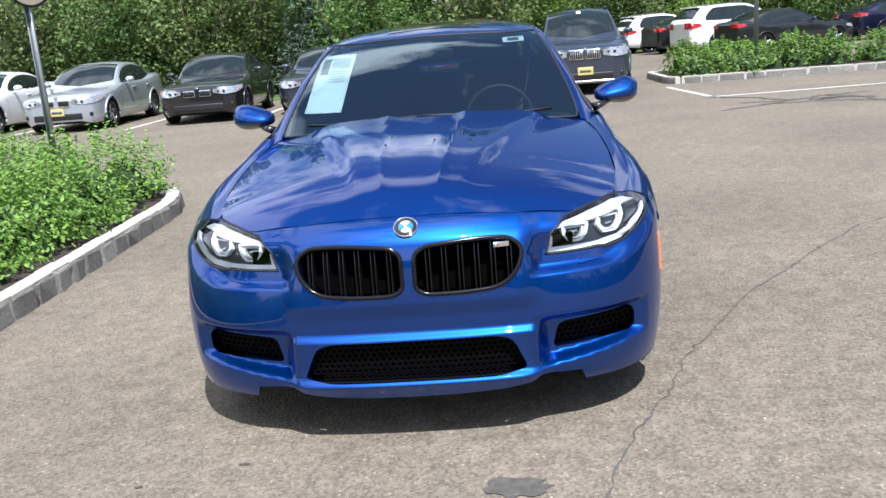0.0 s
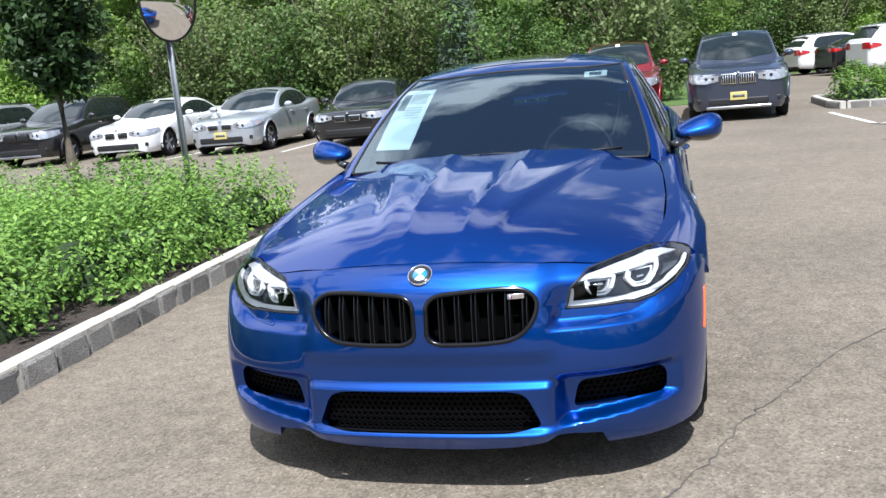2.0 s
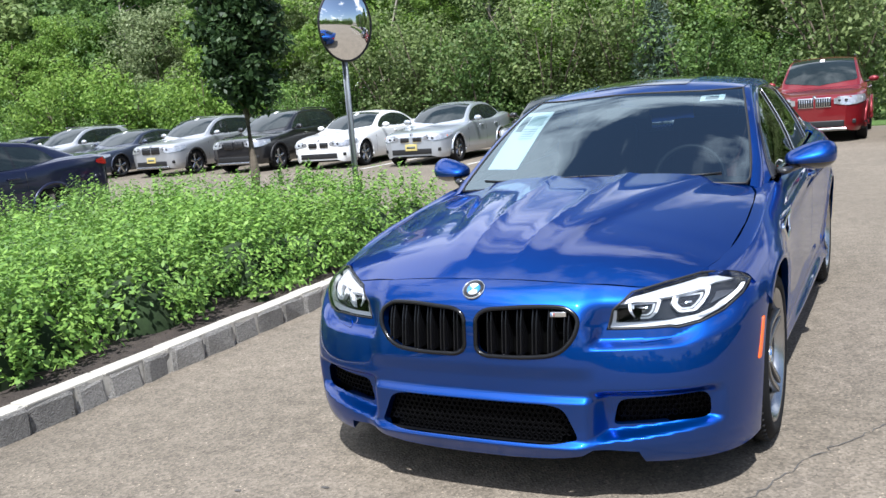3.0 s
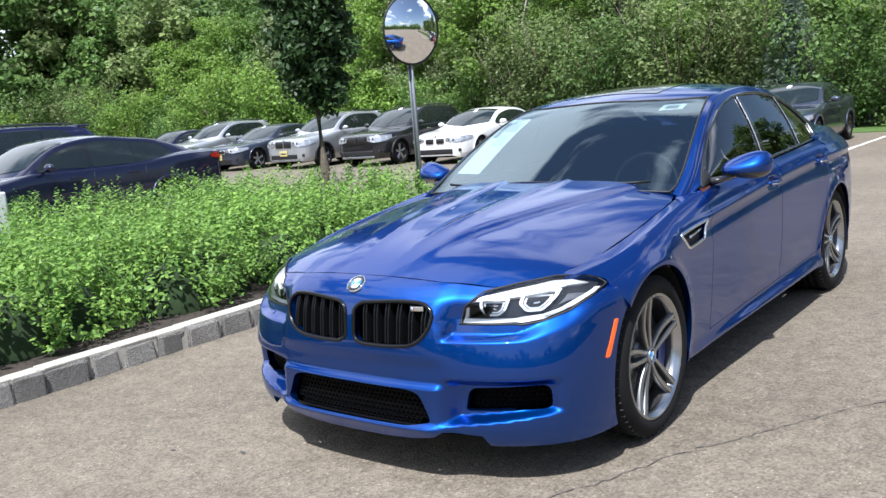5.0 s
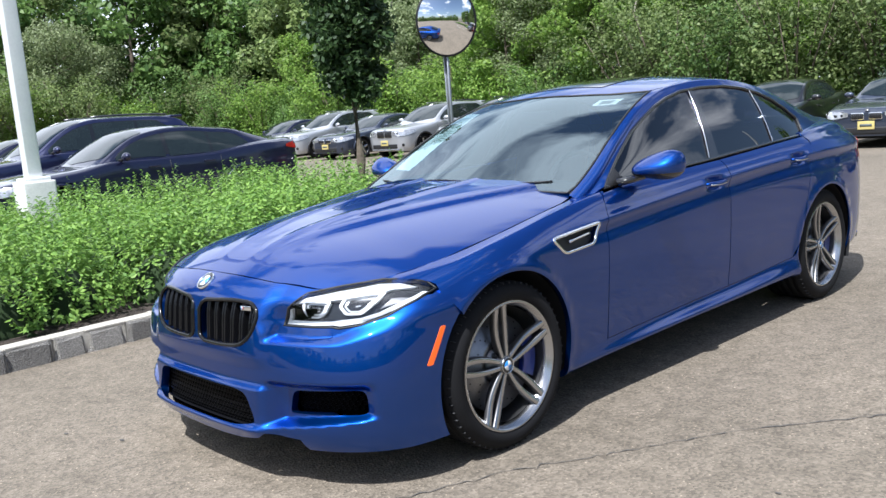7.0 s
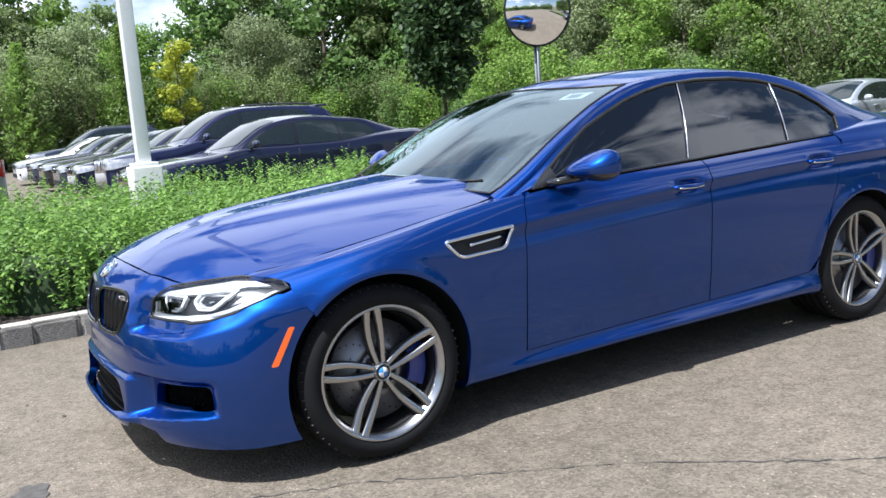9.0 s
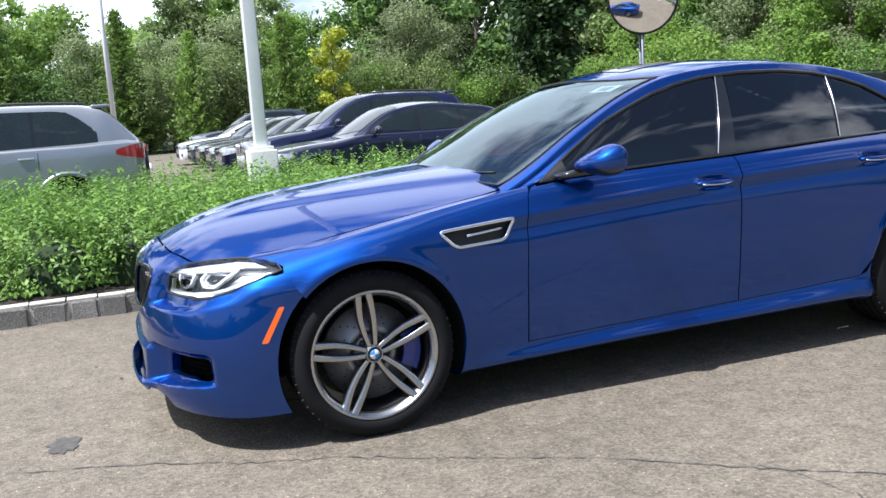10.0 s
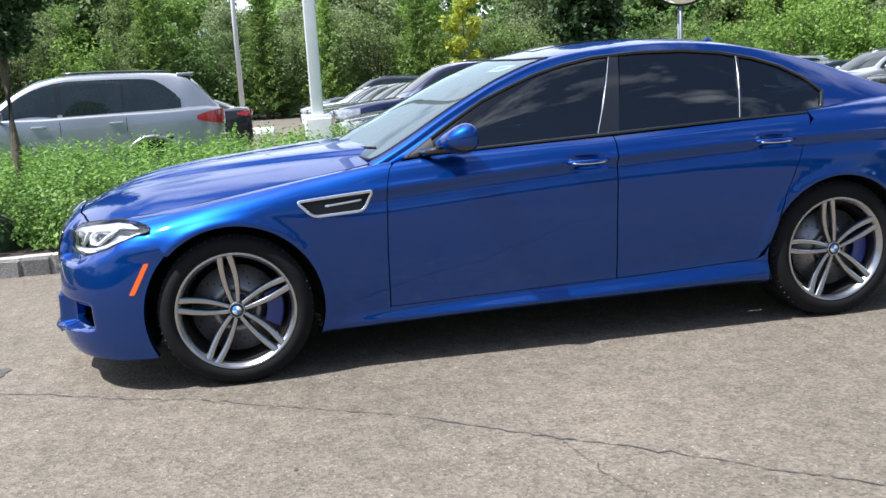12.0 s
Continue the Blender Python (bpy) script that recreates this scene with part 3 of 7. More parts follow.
# ---- the blue saloon ----
# y runs from the nose (-0.88) over the front axle (0) and the rear axle (3.005) to the tail (4.03)
AXLE_F, AXLE_R, HUB_Z = 0.0, 3.005, 0.345
hood_mid = curve1([-0.8, -0.735, -0.6, -0.4, -0.2, 0.0, 0.2, 0.4, 0.6, 0.8], [0.765, 0.800, 0.862, 0.915, 0.947, 0.970, 0.990, 1.008, 1.024, 1.04])
hood_fall = curve1([-0.8, -0.73, -0.65, -0.58, -0.45, -0.25, 0.1, 0.5, 0.8], [0.215, 0.20, 0.185, 0.163, 0.134, 0.120, 0.097, 0.078, 0.075])
hood_edge_x = curve1([-0.45, -0.2, 0.1, 0.4, 0.75], [0.745, 0.80, 0.815, 0.805, 0.780])
hood_crease_x = curve1([-0.8, -0.3, 0.2, 0.65], [0.085, 0.125, 0.165, 0.20])
hood_ridge_x = curve1([-0.8, -0.3, 0.2, 0.65], [0.17, 0.28, 0.42, 0.56])


def hood_z(x, y):
    ax = abs(x)
    z = hood_mid(y) - hood_fall(y) * (ax / 0.8) ** 2.4
    k = (ax - hood_ridge_x(y)) / 0.05
    grow = ease(y, -0.72, -0.2)
    z += 0.021 * grow * (1 / (1 + math.exp(max(-30, min(30, 3.2 * k)))))
    d = abs(ax - hood_crease_x(y)) / 0.075
    z += 0.0075 * ease(y, -0.74, -0.35) * max(0.0, 1 - d) ** 2
    return z - 0.014 * grow


def hood_surf(x, y):
    return (x, y, hood_z(x, y))


def open_run(pts, step):
    out = []
    for p, q in zip(pts, pts[1:]):
        p, q = Vector(p), Vector(q)
        k = max(1, int(math.ceil((q - p).length / step)))
        out += [tuple(p.lerp(q, j / k)) for j in range(k)]
    return out + [tuple(pts[-1])]


BODY_Y = [-0.45, -0.2, 0.1, 0.4, 0.75, 1.3, 1.85, 2.5, 2.9, 3.3, 3.7, 4.02]
hx = [hood_edge_x(y) for y in BODY_Y[:5]]
hz = [hood_z(x, y) for x, y in zip(hx, BODY_Y[:5])]
body_xz = swept(BODY_Y, [
    [0.78] * 12,
    [0.900, 0.900, 0.900, 0.895, 0.902, 0.920, 0.926, 0.928, 0.910, 0.886, 0.832, 0.696],
    [0.930, 0.940, 0.935, 0.912, 0.900, 0.897, 0.899, 0.912, 0.935, 0.921, 0.855, 0.713],
    [0.940, 0.950, 0.945, 0.930, 0.915, 0.913, 0.914, 0.925, 0.945, 0.931, 0.865, 0.722],
    [0.937, 0.955, 0.960, 0.942, 0.926, 0.924, 0.924, 0.935, 0.950, 0.934, 0.868, 0.731],
    [0.904, 0.928, 0.945, 0.925, 0.917, 0.919, 0.917, 0.918, 0.925, 0.906, 0.844, 0.713],
    [0.839, 0.866, 0.882, 0.868, 0.864, 0.866, 0.862, 0.855, 0.850, 0.827, 0.767, 0.652],
    hx + [0.79, 0.79, 0.78, 0.765, 0.735, 0.680, 0.58],
    [0.4] * 12,
    [0.0] * 12,
], [
    [0.175, 0.175, 0.175, 0.175, 0.175, 0.178, 0.18, 0.185, 0.19, 0.20, 0.25, 0.30],
    [0.20, 0.20, 0.20, 0.20, 0.212, 0.230, 0.236, 0.240, 0.22, 0.24, 0.29, 0.34],
    [0.31, 0.31, 0.30, 0.285, 0.285, 0.30, 0.315, 0.345, 0.35, 0.36, 0.38, 0.42],
    [0.46, 0.47, 0.46, 0.455, 0.455, 0.465, 0.48, 0.50, 0.51, 0.51, 0.52, 0.54],
    [0.60, 0.665, 0.715, 0.690, 0.66, 0.68, 0.70, 0.72, 0.73, 0.74, 0.74, 0.74],
    [0.685, 0.745, 0.797, 0.828, 0.862, 0.897, 0.925, 0.950, 0.960, 0.962, 0.952, 0.93],
    [0.747, 0.797, 0.856, 0.903, 0.952, 0.982, 1.000, 1.028, 1.043, 1.048, 1.038, 1.00],
    hz + [0.99, 1.01, 1.04, 1.07, 1.095, 1.095, 1.06],
    [0.80, 0.9, 0.95, 0.98, 1.0, 1.0, 1.02, 1.06, 1.10, 1.125, 1.13, 1.10],
    [0.80, 0.9, 0.95, 0.98, 1.0, 1.0, 1.02, 1.06, 1.11, 1.135, 1.14, 1.11],
])
HANDLES = ((1.68, 0.893), (2.645, 0.928))
crease_z = curve1([-0.3, 0.1, 0.75, 1.85, 2.85, 3.6], [0.72, 0.80, 0.845, 0.912, 0.945, 0.945])


def body_surf(y, v):
    x, z = body_xz(y, v)
    if 2.5 < v < 6.5:
        k = (z - crease_z(y)) / 0.022
        fade = ease(y, 0.35, 0.8) * ease(3.9, y - 0.0001, y + 0.3) if y < 3.5 else 0.6
        x += fade * (0.011 * math.exp(-k * k) - 0.010 * math.exp(-((k + 2.3) / 1.7) ** 2))
    for hy, hz_ in HANDLES:
        if abs(y - hy) < 0.2 and abs(z - hz_) < 0.1:
            x -= 0.020 * math.exp(-((y - hy) / 0.085) ** 4 - ((z - hz_ - 0.002) / 0.030) ** 4)
    for c in (AXLE_F, AXLE_R):
        r = math.hypot(y - c, z - HUB_Z)
        if c == AXLE_F and 4.5 < v < 7:
            swell = 0.006 * math.exp(-((y + 0.06) / 0.15) ** 2) * math.sin(math.pi * (v - 4.5) / 2.5) ** 2
            x, z = x + 0.75 * swell, z + 0.66 * swell
        x += 0.010 * math.exp(-((r - 0.402) / 0.028) ** 2) * (1 if z < 0.9 else 0)
    return (x, y, z)


def body_v(y, z):
    return solve(lambda v: body_surf(y, v)[2], z, 0.0, 7.0)


def on_body(pts, step=0.04):
    return [(y, body_v(y, z)) for y, z in densify(pts, step)]


def arc_pts(cy, cz, r, a0, a1, n=28):
    return [(cy + r * math.cos(radians(a0 + (a1 - a0) * i / n)), cz + r * math.sin(radians(a0 + (a1 - a0) * i / n))) for i in range(n + 1)]


# the nose: plan curves stacked in z, from the middle round to the wheel arch
nose_y = curve1([0.15, 0.19, 0.23, 0.30, 0.40, 0.50, 0.60, 0.68, 0.74, 0.78, 0.80, 0.83], [-0.835, -0.865, -0.878, -0.872, -0.868, -0.862, -0.852, -0.840, -0.815, -0.772, -0.735, -0.66])
nose_w = curve1([0.15, 0.30, 0.60, 0.68, 0.72, 0.75, 0.77, 0.80, 0.83], [0.925, 0.945, 0.950, 0.947, 0.928, 0.895, 0.872, 0.84, 0.81])
nose_n = curve1([0.15, 0.5, 0.65, 0.75, 0.83], [2.8, 2.75, 2.40, 2.0, 1.9])
NOSE_BACK = -0.2


def nose_surf(s, z):
    """s runs from -1 to 1, 0 in the middle."""
    th = min(abs(s), 1.0) * math.pi / 2
    n, w, back = nose_n(z), nose_w(z), NOSE_BACK
    x = w * math.sin(th) ** (2 / n)
    y = back - (back - nose_y(z)) * max(0.0, math.cos(th)) ** (2 / n)
    soft_z = ease(z, 0.595, 0.655)
    wide = ease(abs(x), 0.418 - 0.033 * soft_z, 0.462 + 0.023 * soft_z)
    # shelf under the headlamps, ledge over the lower intake, lip
    zs = 0.572 + 0.046 * ease(abs(x), 0.72, 0.92)
    out = -0.048 * ease(z, zs - 0.003, zs + 0.026 + 0.035 * ease(abs(x), 0.68, 0.80)) * wide * (1 - ease(abs(x), 0.84, 0.915)) * (1 - ease(z, 0.645, 0.745))
    out += 0.020 * ease(-z, -0.415, -0.385) * (1 - ease(abs(x), 0.40, 0.50)) * ease(z, 0.19, 0.25)
    out += 0.028 * ease(-z, -0.262, -0.232) * (1 - ease(abs(x), 0.36, 0.50))
    zl = 0.252 + 0.042 * (min(0.82, max(0.44, abs(x))) - 0.44) / 0.38
    scoop = ease(abs(x), 0.415, 0.495) * (1 - ease(abs(x), 0.80, 0.855))
    out -= 0.072 * scoop * ease(z, zl - 0.008, zl + 0.020) * (1 - ease(z, 0.392, 0.436))
    # kidney surround stands a little proud
    out += 0.012 * (1 - ease(abs(x), 0.38, 0.47)) * ease(z, 0.46, 0.52)
    nx, ny = x / w, -math.sqrt(max(0.0, 1 - (x / w) ** 2))
    x += 0.35 * out * nx * (1 if s >= 0 else 1)
    y += out * ny
    return (x if s >= 0 else -x, y, z)


def nose_s(x, z):
    """The place along the nose for a given x."""
    a = solve(lambda s: nose_surf(s, z)[0], abs(x), 0.0, 1.0)
    return a if x >= 0 else -a


def on_nose(pts, step=0.03):
    return [(nose_s(x, z), z) for x, z in densify(pts, step)]


def flip_x(pts):
    return [(-x, z) for x, z in reversed(pts)]


# cabin: belt, mid glass, rail, roof edge, roof, middle
CAB_Y = [0.55, 0.8, 1.1, 1.35, 1.6, 1.9, 2.3, 2.6, 2.85, 3.05, 3.4, 3.8]
g0x = [0.83, 0.835, 0.843, 0.848, 0.850, 0.850, 0.846, 0.838, 0.826, 0.812, 0.775, 0.72]
g0z = [0.90, 0.945, 0.962, 0.972, 0.982, 0.992, 1.010, 1.022, 1.028, 1.02, 0.99, 0.94]
g2x = [0.81, 0.800, 0.745, 0.695, 0.655, 0.630, 0.622, 0.622, 0.622, 0.622, 0.635, 0.64]
g2z = [0.85, 0.975, 1.145, 1.268, 1.352, 1.395, 1.405, 1.380, 1.335, 1.285, 1.165, 1.06]
g3x = [0.755, 0.740, 0.690, 0.640, 0.597, 0.565, 0.555, 0.552, 0.552, 0.552, 0.575, 0.58]
g3d = [0.05, 0.052, 0.050, 0.045, 0.042, 0.038, 0.036, 0.034, 0.032, 0.030, 0.025, 0.02]
gcz = [1.015, 1.14, 1.285, 1.385, 1.445, 1.482, 1.485, 1.460, 1.415, 1.362, 1.240, 1.125]
g3z = [a + b for a, b in zip(g2z, g3d)]
cab_xz = swept(CAB_Y, [g0x, [(a + b) / 2 + 0.016 for a, b in zip(g0x, g2x)], g2x, g3x, [0.31] * 12, [0.0] * 12],
               [g0z, [(a + b) / 2 for a, b in zip(g0z, g2z)], g2z, g3z, [c - 0.30 * (c - a) for c, a in zip(gcz, g3z)], gcz])


def cab_surf(y, w):
    """w: 0 belt, 2 rail, 5 middle; past 5 the other side."""
    if w <= 5:
        x, z = cab_xz(y, w)
        return (x, y, z)
    x, z = cab_xz(y, 10 - w)
    return (-x, y, z)


def cab_w(y, z):
    return solve(lambda w: cab_surf(y, w)[2], z, 0.0, 2.6)


def on_cab(pts, step=0.04):
    return [(y, cab_w(y, z)) for y, z in densify(pts, step)]


def mirrored_w(pts):
    return [(y, 10 - w) for y, w in reversed(pts)]


def badge(parent, m, r, name="roundel"):
    """Round emblem: dark ring, chrome rim, four quarters in blue and white."""
    ring = part(name, lathe_bm([(0.0, 0.0), (r * 0.97, 0.0), (r, 0.002), (r * 0.97, 0.005), (r * 0.62, 0.006), (0.0, 0.006)], 32, m), BLACK_GLOSS, parent, "round emblem with dark ring and blue and white quarters")
    part("rim", lathe_bm([(r * 0.95, 0.004), (r * 0.98, 0.0075), (r * 1.02, 0.006), (r * 1.03, 0.0)], 32, m), CHROME, ring, "chrome rim")
    for k in range(4):
        bm = lathe_bm([(0.0, 0.0075), (r * 0.60, 0.0075), (r * 0.62, 0.005)], 8, m, start=k * math.pi / 2, stop=(k + 1) * math.pi / 2)
        part("quarter", bm, BADGE_BLUE if k % 2 else BADGE_WHITE, ring, "blue quarter" if k % 2 else "white quarter")
    return ring


def spoke_bm(hub_r, rim_r, phase, face_x):
    """Twin spoke: two slim arms that part from the hub and meet the rim side by side."""
    bm = bmesh.new()
    for side in (-1, 1):
        rows = []
        n = 12
        for i in range(n + 1):
            t = i / n
            r = hub_r + (rim_r - hub_r) * t
            off = side * (0.0125 + 0.010 * math.sin(math.pi * t) + 0.009 * t)
            wid = 0.0105 + 0.0055 * t
            x = face_x + 0.020 * t - 0.016 * math.sin(math.pi * t) * 0.6
            dep = 0.030 - 0.008 * t
            row = []
            for dx, dw in ((-dep, -1.0), (-0.006, -1.0), (0, -0.72), (0, 0.72), (-0.006, 1.0), (-dep, 1.0)):
                u, w = r, off + dw * wid
                row.append(bm.verts.new((x + dx, u * math.cos(phase) - w * math.sin(phase), u * math.sin(phase) + w * math.cos(phase))))
            rows.append(row)
        for i in range(n):
            for j in range(5):
                f = bm.faces.new((rows[i][j], rows[i + 1][j], rows[i + 1][j + 1], rows[i][j + 1]))
                f.material_index = 0 if j == 2 else 1
    return bm


def wheel(parent, y, side, width, detail=True, R=0.345, rim=0.268, turn=90.0):
    """A wheel with its outer face towards side; the axle lies along x."""
    face = 0.945 if y < 1 else 0.925
    hub = new("wheel")
    hub.parent = parent
    hub.matrix_basis = Matrix.Translation((side * face, y, R)) @ (Matrix() if side > 0 else Matrix.Rotation(math.pi, 4, "Z"))
    h = width
    tyre = [(rim - 0.004, -0.020), (rim + 0.006, -0.006), (rim + 0.022, 0.0), (rim + 0.042, -0.001), (R - 0.022, -0.010), (R - 0.009, -0.022), (R - 0.002, -0.040)]
    x = 0.040
    while x < h - 0.05:
        tyre += [(R, -x), (R, -x - 0.038), (R - 0.007, -x - 0.040), (R - 0.007, -x - 0.046)]
        x += 0.048
    tyre += [(R - 0.004, -h + 0.03), (R - 0.03, -h + 0.004), (rim + 0.01, -h), (rim - 0.004, -h + 0.02)]
    t_ob = part("tyre", lathe_bm(tyre, 72), RUBBER, hub, "black low-profile tyre")
    bm = bmesh.new()
    for k in range(60):
        add_box(bm, -0.034, 0, R - 0.0065, 0.026, 0.004, 0.010, Matrix.Rotation(2 * math.pi * k / 60, 4, "X"))
    tagged(part("tread_pattern", bm, BLACK_PLASTIC, t_ob), kind="stuff")
    rim_prof = [(rim, -0.010), (rim + 0.003, -0.016), (rim - 0.004, -0.006), (rim - 0.010, -0.008), (rim - 0.014, -0.020), (rim - 0.020, -0.024), (rim - 0.026, -0.040), (rim - 0.034, -0.10), (rim - 0.030, -h + 0.02)]
    rim_ob = part("rim", lathe_bm(rim_prof, 72), ALLOY, hub, "polished five double-spoke alloy rim")
    part("barrel", lathe_bm([(rim - 0.030, -0.045), (rim - 0.038, -0.10), (rim - 0.034, -h + 0.01)], 48), ALLOY_DARK, rim_ob)
    for k in range(5):
        part("spoke", spoke_bm(0.036, rim - 0.014, radians(turn) + 2 * math.pi * k / 5, -0.036), ALLOY, rim_ob, "machined twin spoke").data.materials.append(ALLOY_DARK)
    part("hub_plate", lathe_bm([(0.0, -0.034), (0.035, -0.034), (0.040, -0.042), (0.046, -0.060), (0.072, -0.066), (0.080, -0.080)], 40), ALLOY_DARK, rim_ob)
    for k in range(5):
        a = radians(turn + 36) + 2 * math.pi * k / 5
        part("wheel_bolt", lathe_bm([(0.0, -0.052), (0.007, -0.052), (0.009, -0.055), (0.0095, -0.062), (0.0145, -0.060), (0.0155, -0.070)], 12, Matrix.Translation((0, 0.058 * math.cos(a), 0.058 * math.sin(a)))), BLACK_PLASTIC, rim_ob)
    badge(rim_ob, Matrix.Translation((-0.034, 0, 0)), 0.033, "hub_cap")
    disc = part("brake_disc", lathe_bm([(0.075, -0.105), (0.080, -0.080), (0.110, -0.080), (0.112, -0.088), (0.200, -0.088), (0.200, -0.118), (0.11, -0.118)], 60), STEEL, hub, "drilled steel brake disc")
    bm = bmesh.new()
    for k in range(48):
        a = 2 * math.pi * k / 48
        r = (0.125, 0.148, 0.170, 0.188)[k % 4]
        add_lathe(bm, [(0.0, -0.0865), (0.0035, -0.0865), (0.0035, -0.089)], 8, Matrix.Translation((0, r * math.cos(a), r * math.sin(a))))
    tagged(part("disc_drilling", bm, BLACK_PLASTIC, disc), kind="stuff")
    back = -1 if side > 0 else 1
    bm = lathe_bm([(0.135, -0.060), (0.205, -0.060), (0.212, -0.068), (0.212, -0.125), (0.135, -0.125), (0.135, -0.060)], 16, start=radians(-28 if side > 0 else 152), stop=radians(24 if side > 0 else 204))
    part("brake_caliper", bm, CALIPER, hub, "blue painted brake caliper")
    return hub


def build_blue_car():
    car = thing("saloon_car", "blue metallic four-door sports saloon parked on asphalt", "car")
    mid = (0, 1.5, 0.4)

    # hood: from the nose edge along the lamps and wings to the scuttle
    def top_z(x):
        return 0.800 - 0.040 * (abs(x) / 0.56) ** 2
    front = []
    for i in range(13):
        x = 0.575 * i / 12
        front.append((x, nose_surf(nose_s(x, top_z(x)), top_z(x))[1] + 0.007))
    side = [(x, nose_surf(nose_s(x, z), z)[1] + 0.006) for x, z in ((0.60, 0.758), (0.65, 0.768), (0.70, 0.776), (0.748, 0.784))] + [(0.780, -0.36), (0.803, -0.24), (0.815, 0.1), (0.806, 0.4), (0.790, 0.56), (0.766, 0.645), (0.728, 0.700)]
    rear = [(0.68, 0.722), (0.55, 0.695), (0.3, 0.645), (0.0, 0.622)]
    half = front + side + rear
    outline = half + [(-x, y) for x, y in reversed(half[1:-1])]
    inner = [(x * 0.998, y + (0.002 if y < 0 else -0.001)) for x, y in outline]
    part("hood", panel(inner, hood_surf, (0.02, 0.04), flange=0.03, mid=(0, 0, -2)), BLUE, car, "blue metallic engine hood with raised creases")

    # nose with its openings
    kidney = rounded([(0.022, 0.565), (0.023, 0.682), (0.058, 0.709), (0.24, 0.722), (0.352, 0.716), (0.399, 0.680), (0.384, 0.614), (0.325, 0.556), (0.20, 0.544), (0.058, 0.545)], [0.02, 0.02, 0.03, 0.08, 0.03, 0.03, 0.04, 0.05, 0.08, 0.02], 6)
    intake = rounded([(-0.395, 0.262), (-0.345, 0.372), (-0.285, 0.385), (0.285, 0.385), (0.345, 0.372), (0.395, 0.262), (0.30, 0.246), (-0.30, 0.246)], [0.02, 0.03, 0.03, 0.03, 0.03, 0.02, 0.04, 0.04], 4)
    duct = rounded([(0.488, 0.292), (0.510, 0.384), (0.775, 0.398), (0.798, 0.376), (0.798, 0.318), (0.785, 0.304)], [0.02, 0.03, 0.02, 0.015, 0.02, 0.02], 4)
    lamp = [(0.480, 0.632), (0.497, 0.697), (0.552, 0.749), (0.650, 0.768), (0.748, 0.780), (0.812, 0.774), (0.858, 0.757), (0.894, 0.733), (0.882, 0.702), (0.834, 0.662), (0.766, 0.634), (0.700, 0.625), (0.678, 0.630), (0.60, 0.630)]
    # outline of the skin, half: middle top, along the hood, lamp, seam to the arch, arch, bottom
    skin = [(0.0, 0.800)] + [(x, top_z(x)) for x in (0.15, 0.3, 0.42, 0.50, 0.56)] + [(0.590, 0.758), (0.560, 0.749), (0.494, 0.697), (0.475, 0.628), (0.60, 0.626), (0.678, 0.626), (0.702, 0.621), (0.766, 0.630), (0.836, 0.658), (0.886, 0.700), (0.896, 0.716)]
    half_n = [(nose_s(x, z), z) for x, z in open_run(skin, 0.025)]
    for i in range(13):
        z = 0.712 - (0.712 - 0.165) * i / 12
        y = -math.sqrt(max(0.0, 0.398 ** 2 - (z - HUB_Z) ** 2))
        y = max(min(y, -0.20), -0.412)
        half_n.append((solve(lambda s: nose_surf(s, z)[1], y, 0.3, 1.0), z))
    bottom = [(0.88, 0.160), (0.60, 0.170), (0.585, 0.215), (0.44, 0.228), (0.405, 0.205), (0.30, 0.188), (0.15, 0.180), (0.0, 0.178)]
    half_n += [(nose_s(x, z), z) for x, z in open_run(bottom, 0.03)]
    ring = half_n + [(-s, z) for s, z in reversed(half_n) if s > 1e-3]
    holes = [on_nose(kidney), on_nose(flip_x(kidney)), on_nose(intake), on_nose(duct), on_nose(flip_x(duct))]
    bumper = part("front_bumper", panel(ring, nose_surf, (0.0115, 0.0070), holes, flange=0.03, mid=(0, 0.4, 0.45), hole_flange=0.035), BLUE, car, "blue metallic front bumper with three air intakes")

    # behind the openings: black sheets with the shade put into their colour
    for pts, name, deep in ((kidney, "kidney_grille", 0.085), (flip_x(kidney), "kidney_grille", 0.085)):
        grown = on_nose(pts)
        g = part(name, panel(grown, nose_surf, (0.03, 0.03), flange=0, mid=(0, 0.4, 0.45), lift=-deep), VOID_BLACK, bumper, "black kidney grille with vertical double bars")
        part("surround", strip_on(grown, nose_surf, 0.0085, mid=(0, 0.4, 0.45), lift=-0.001, seg=8), TRIM_BLACK, g, "gloss black surround")
        xs = [p[0] for p in pts]
        for k in range(6):
            for d in (-0.007, 0.007):
                cx = min(xs) + (max(xs) - min(xs)) * (k + 0.85) / 6.6 + d
                zs = []
                for i in range(len(pts)):
                    (xa, za), (xb, zb) = pts[i], pts[(i + 1) % len(pts)]
                    if (xa - cx) * (xb - cx) < 0:
                        zs.append(za + (zb - za) * (cx - xa) / (xb - xa))
                if len(zs) < 2:
                    continue
                bm = bmesh.new()
                lo, hi = min(zs), max(zs)
                rows = []
                for i in range(7):
                    z = lo + (hi - lo) * i / 6
                    p = Vector(nose_surf(nose_s(cx, z), z))
                    rows.append([bm.verts.new(p + Vector(o)) for o in ((-0.0026, 0.08, 0), (-0.0023, 0.017, 0), (0, 0.012, 0), (0.0023, 0.017, 0), (0.0026, 0.08, 0))])
                for i in range(6):
                    for j in range(4):
                        bm.faces.new((rows[i][j], rows[i][j + 1], rows[i + 1][j + 1], rows[i + 1][j]))
                part("grille_bar", bm, GRILLE_BAR, g)
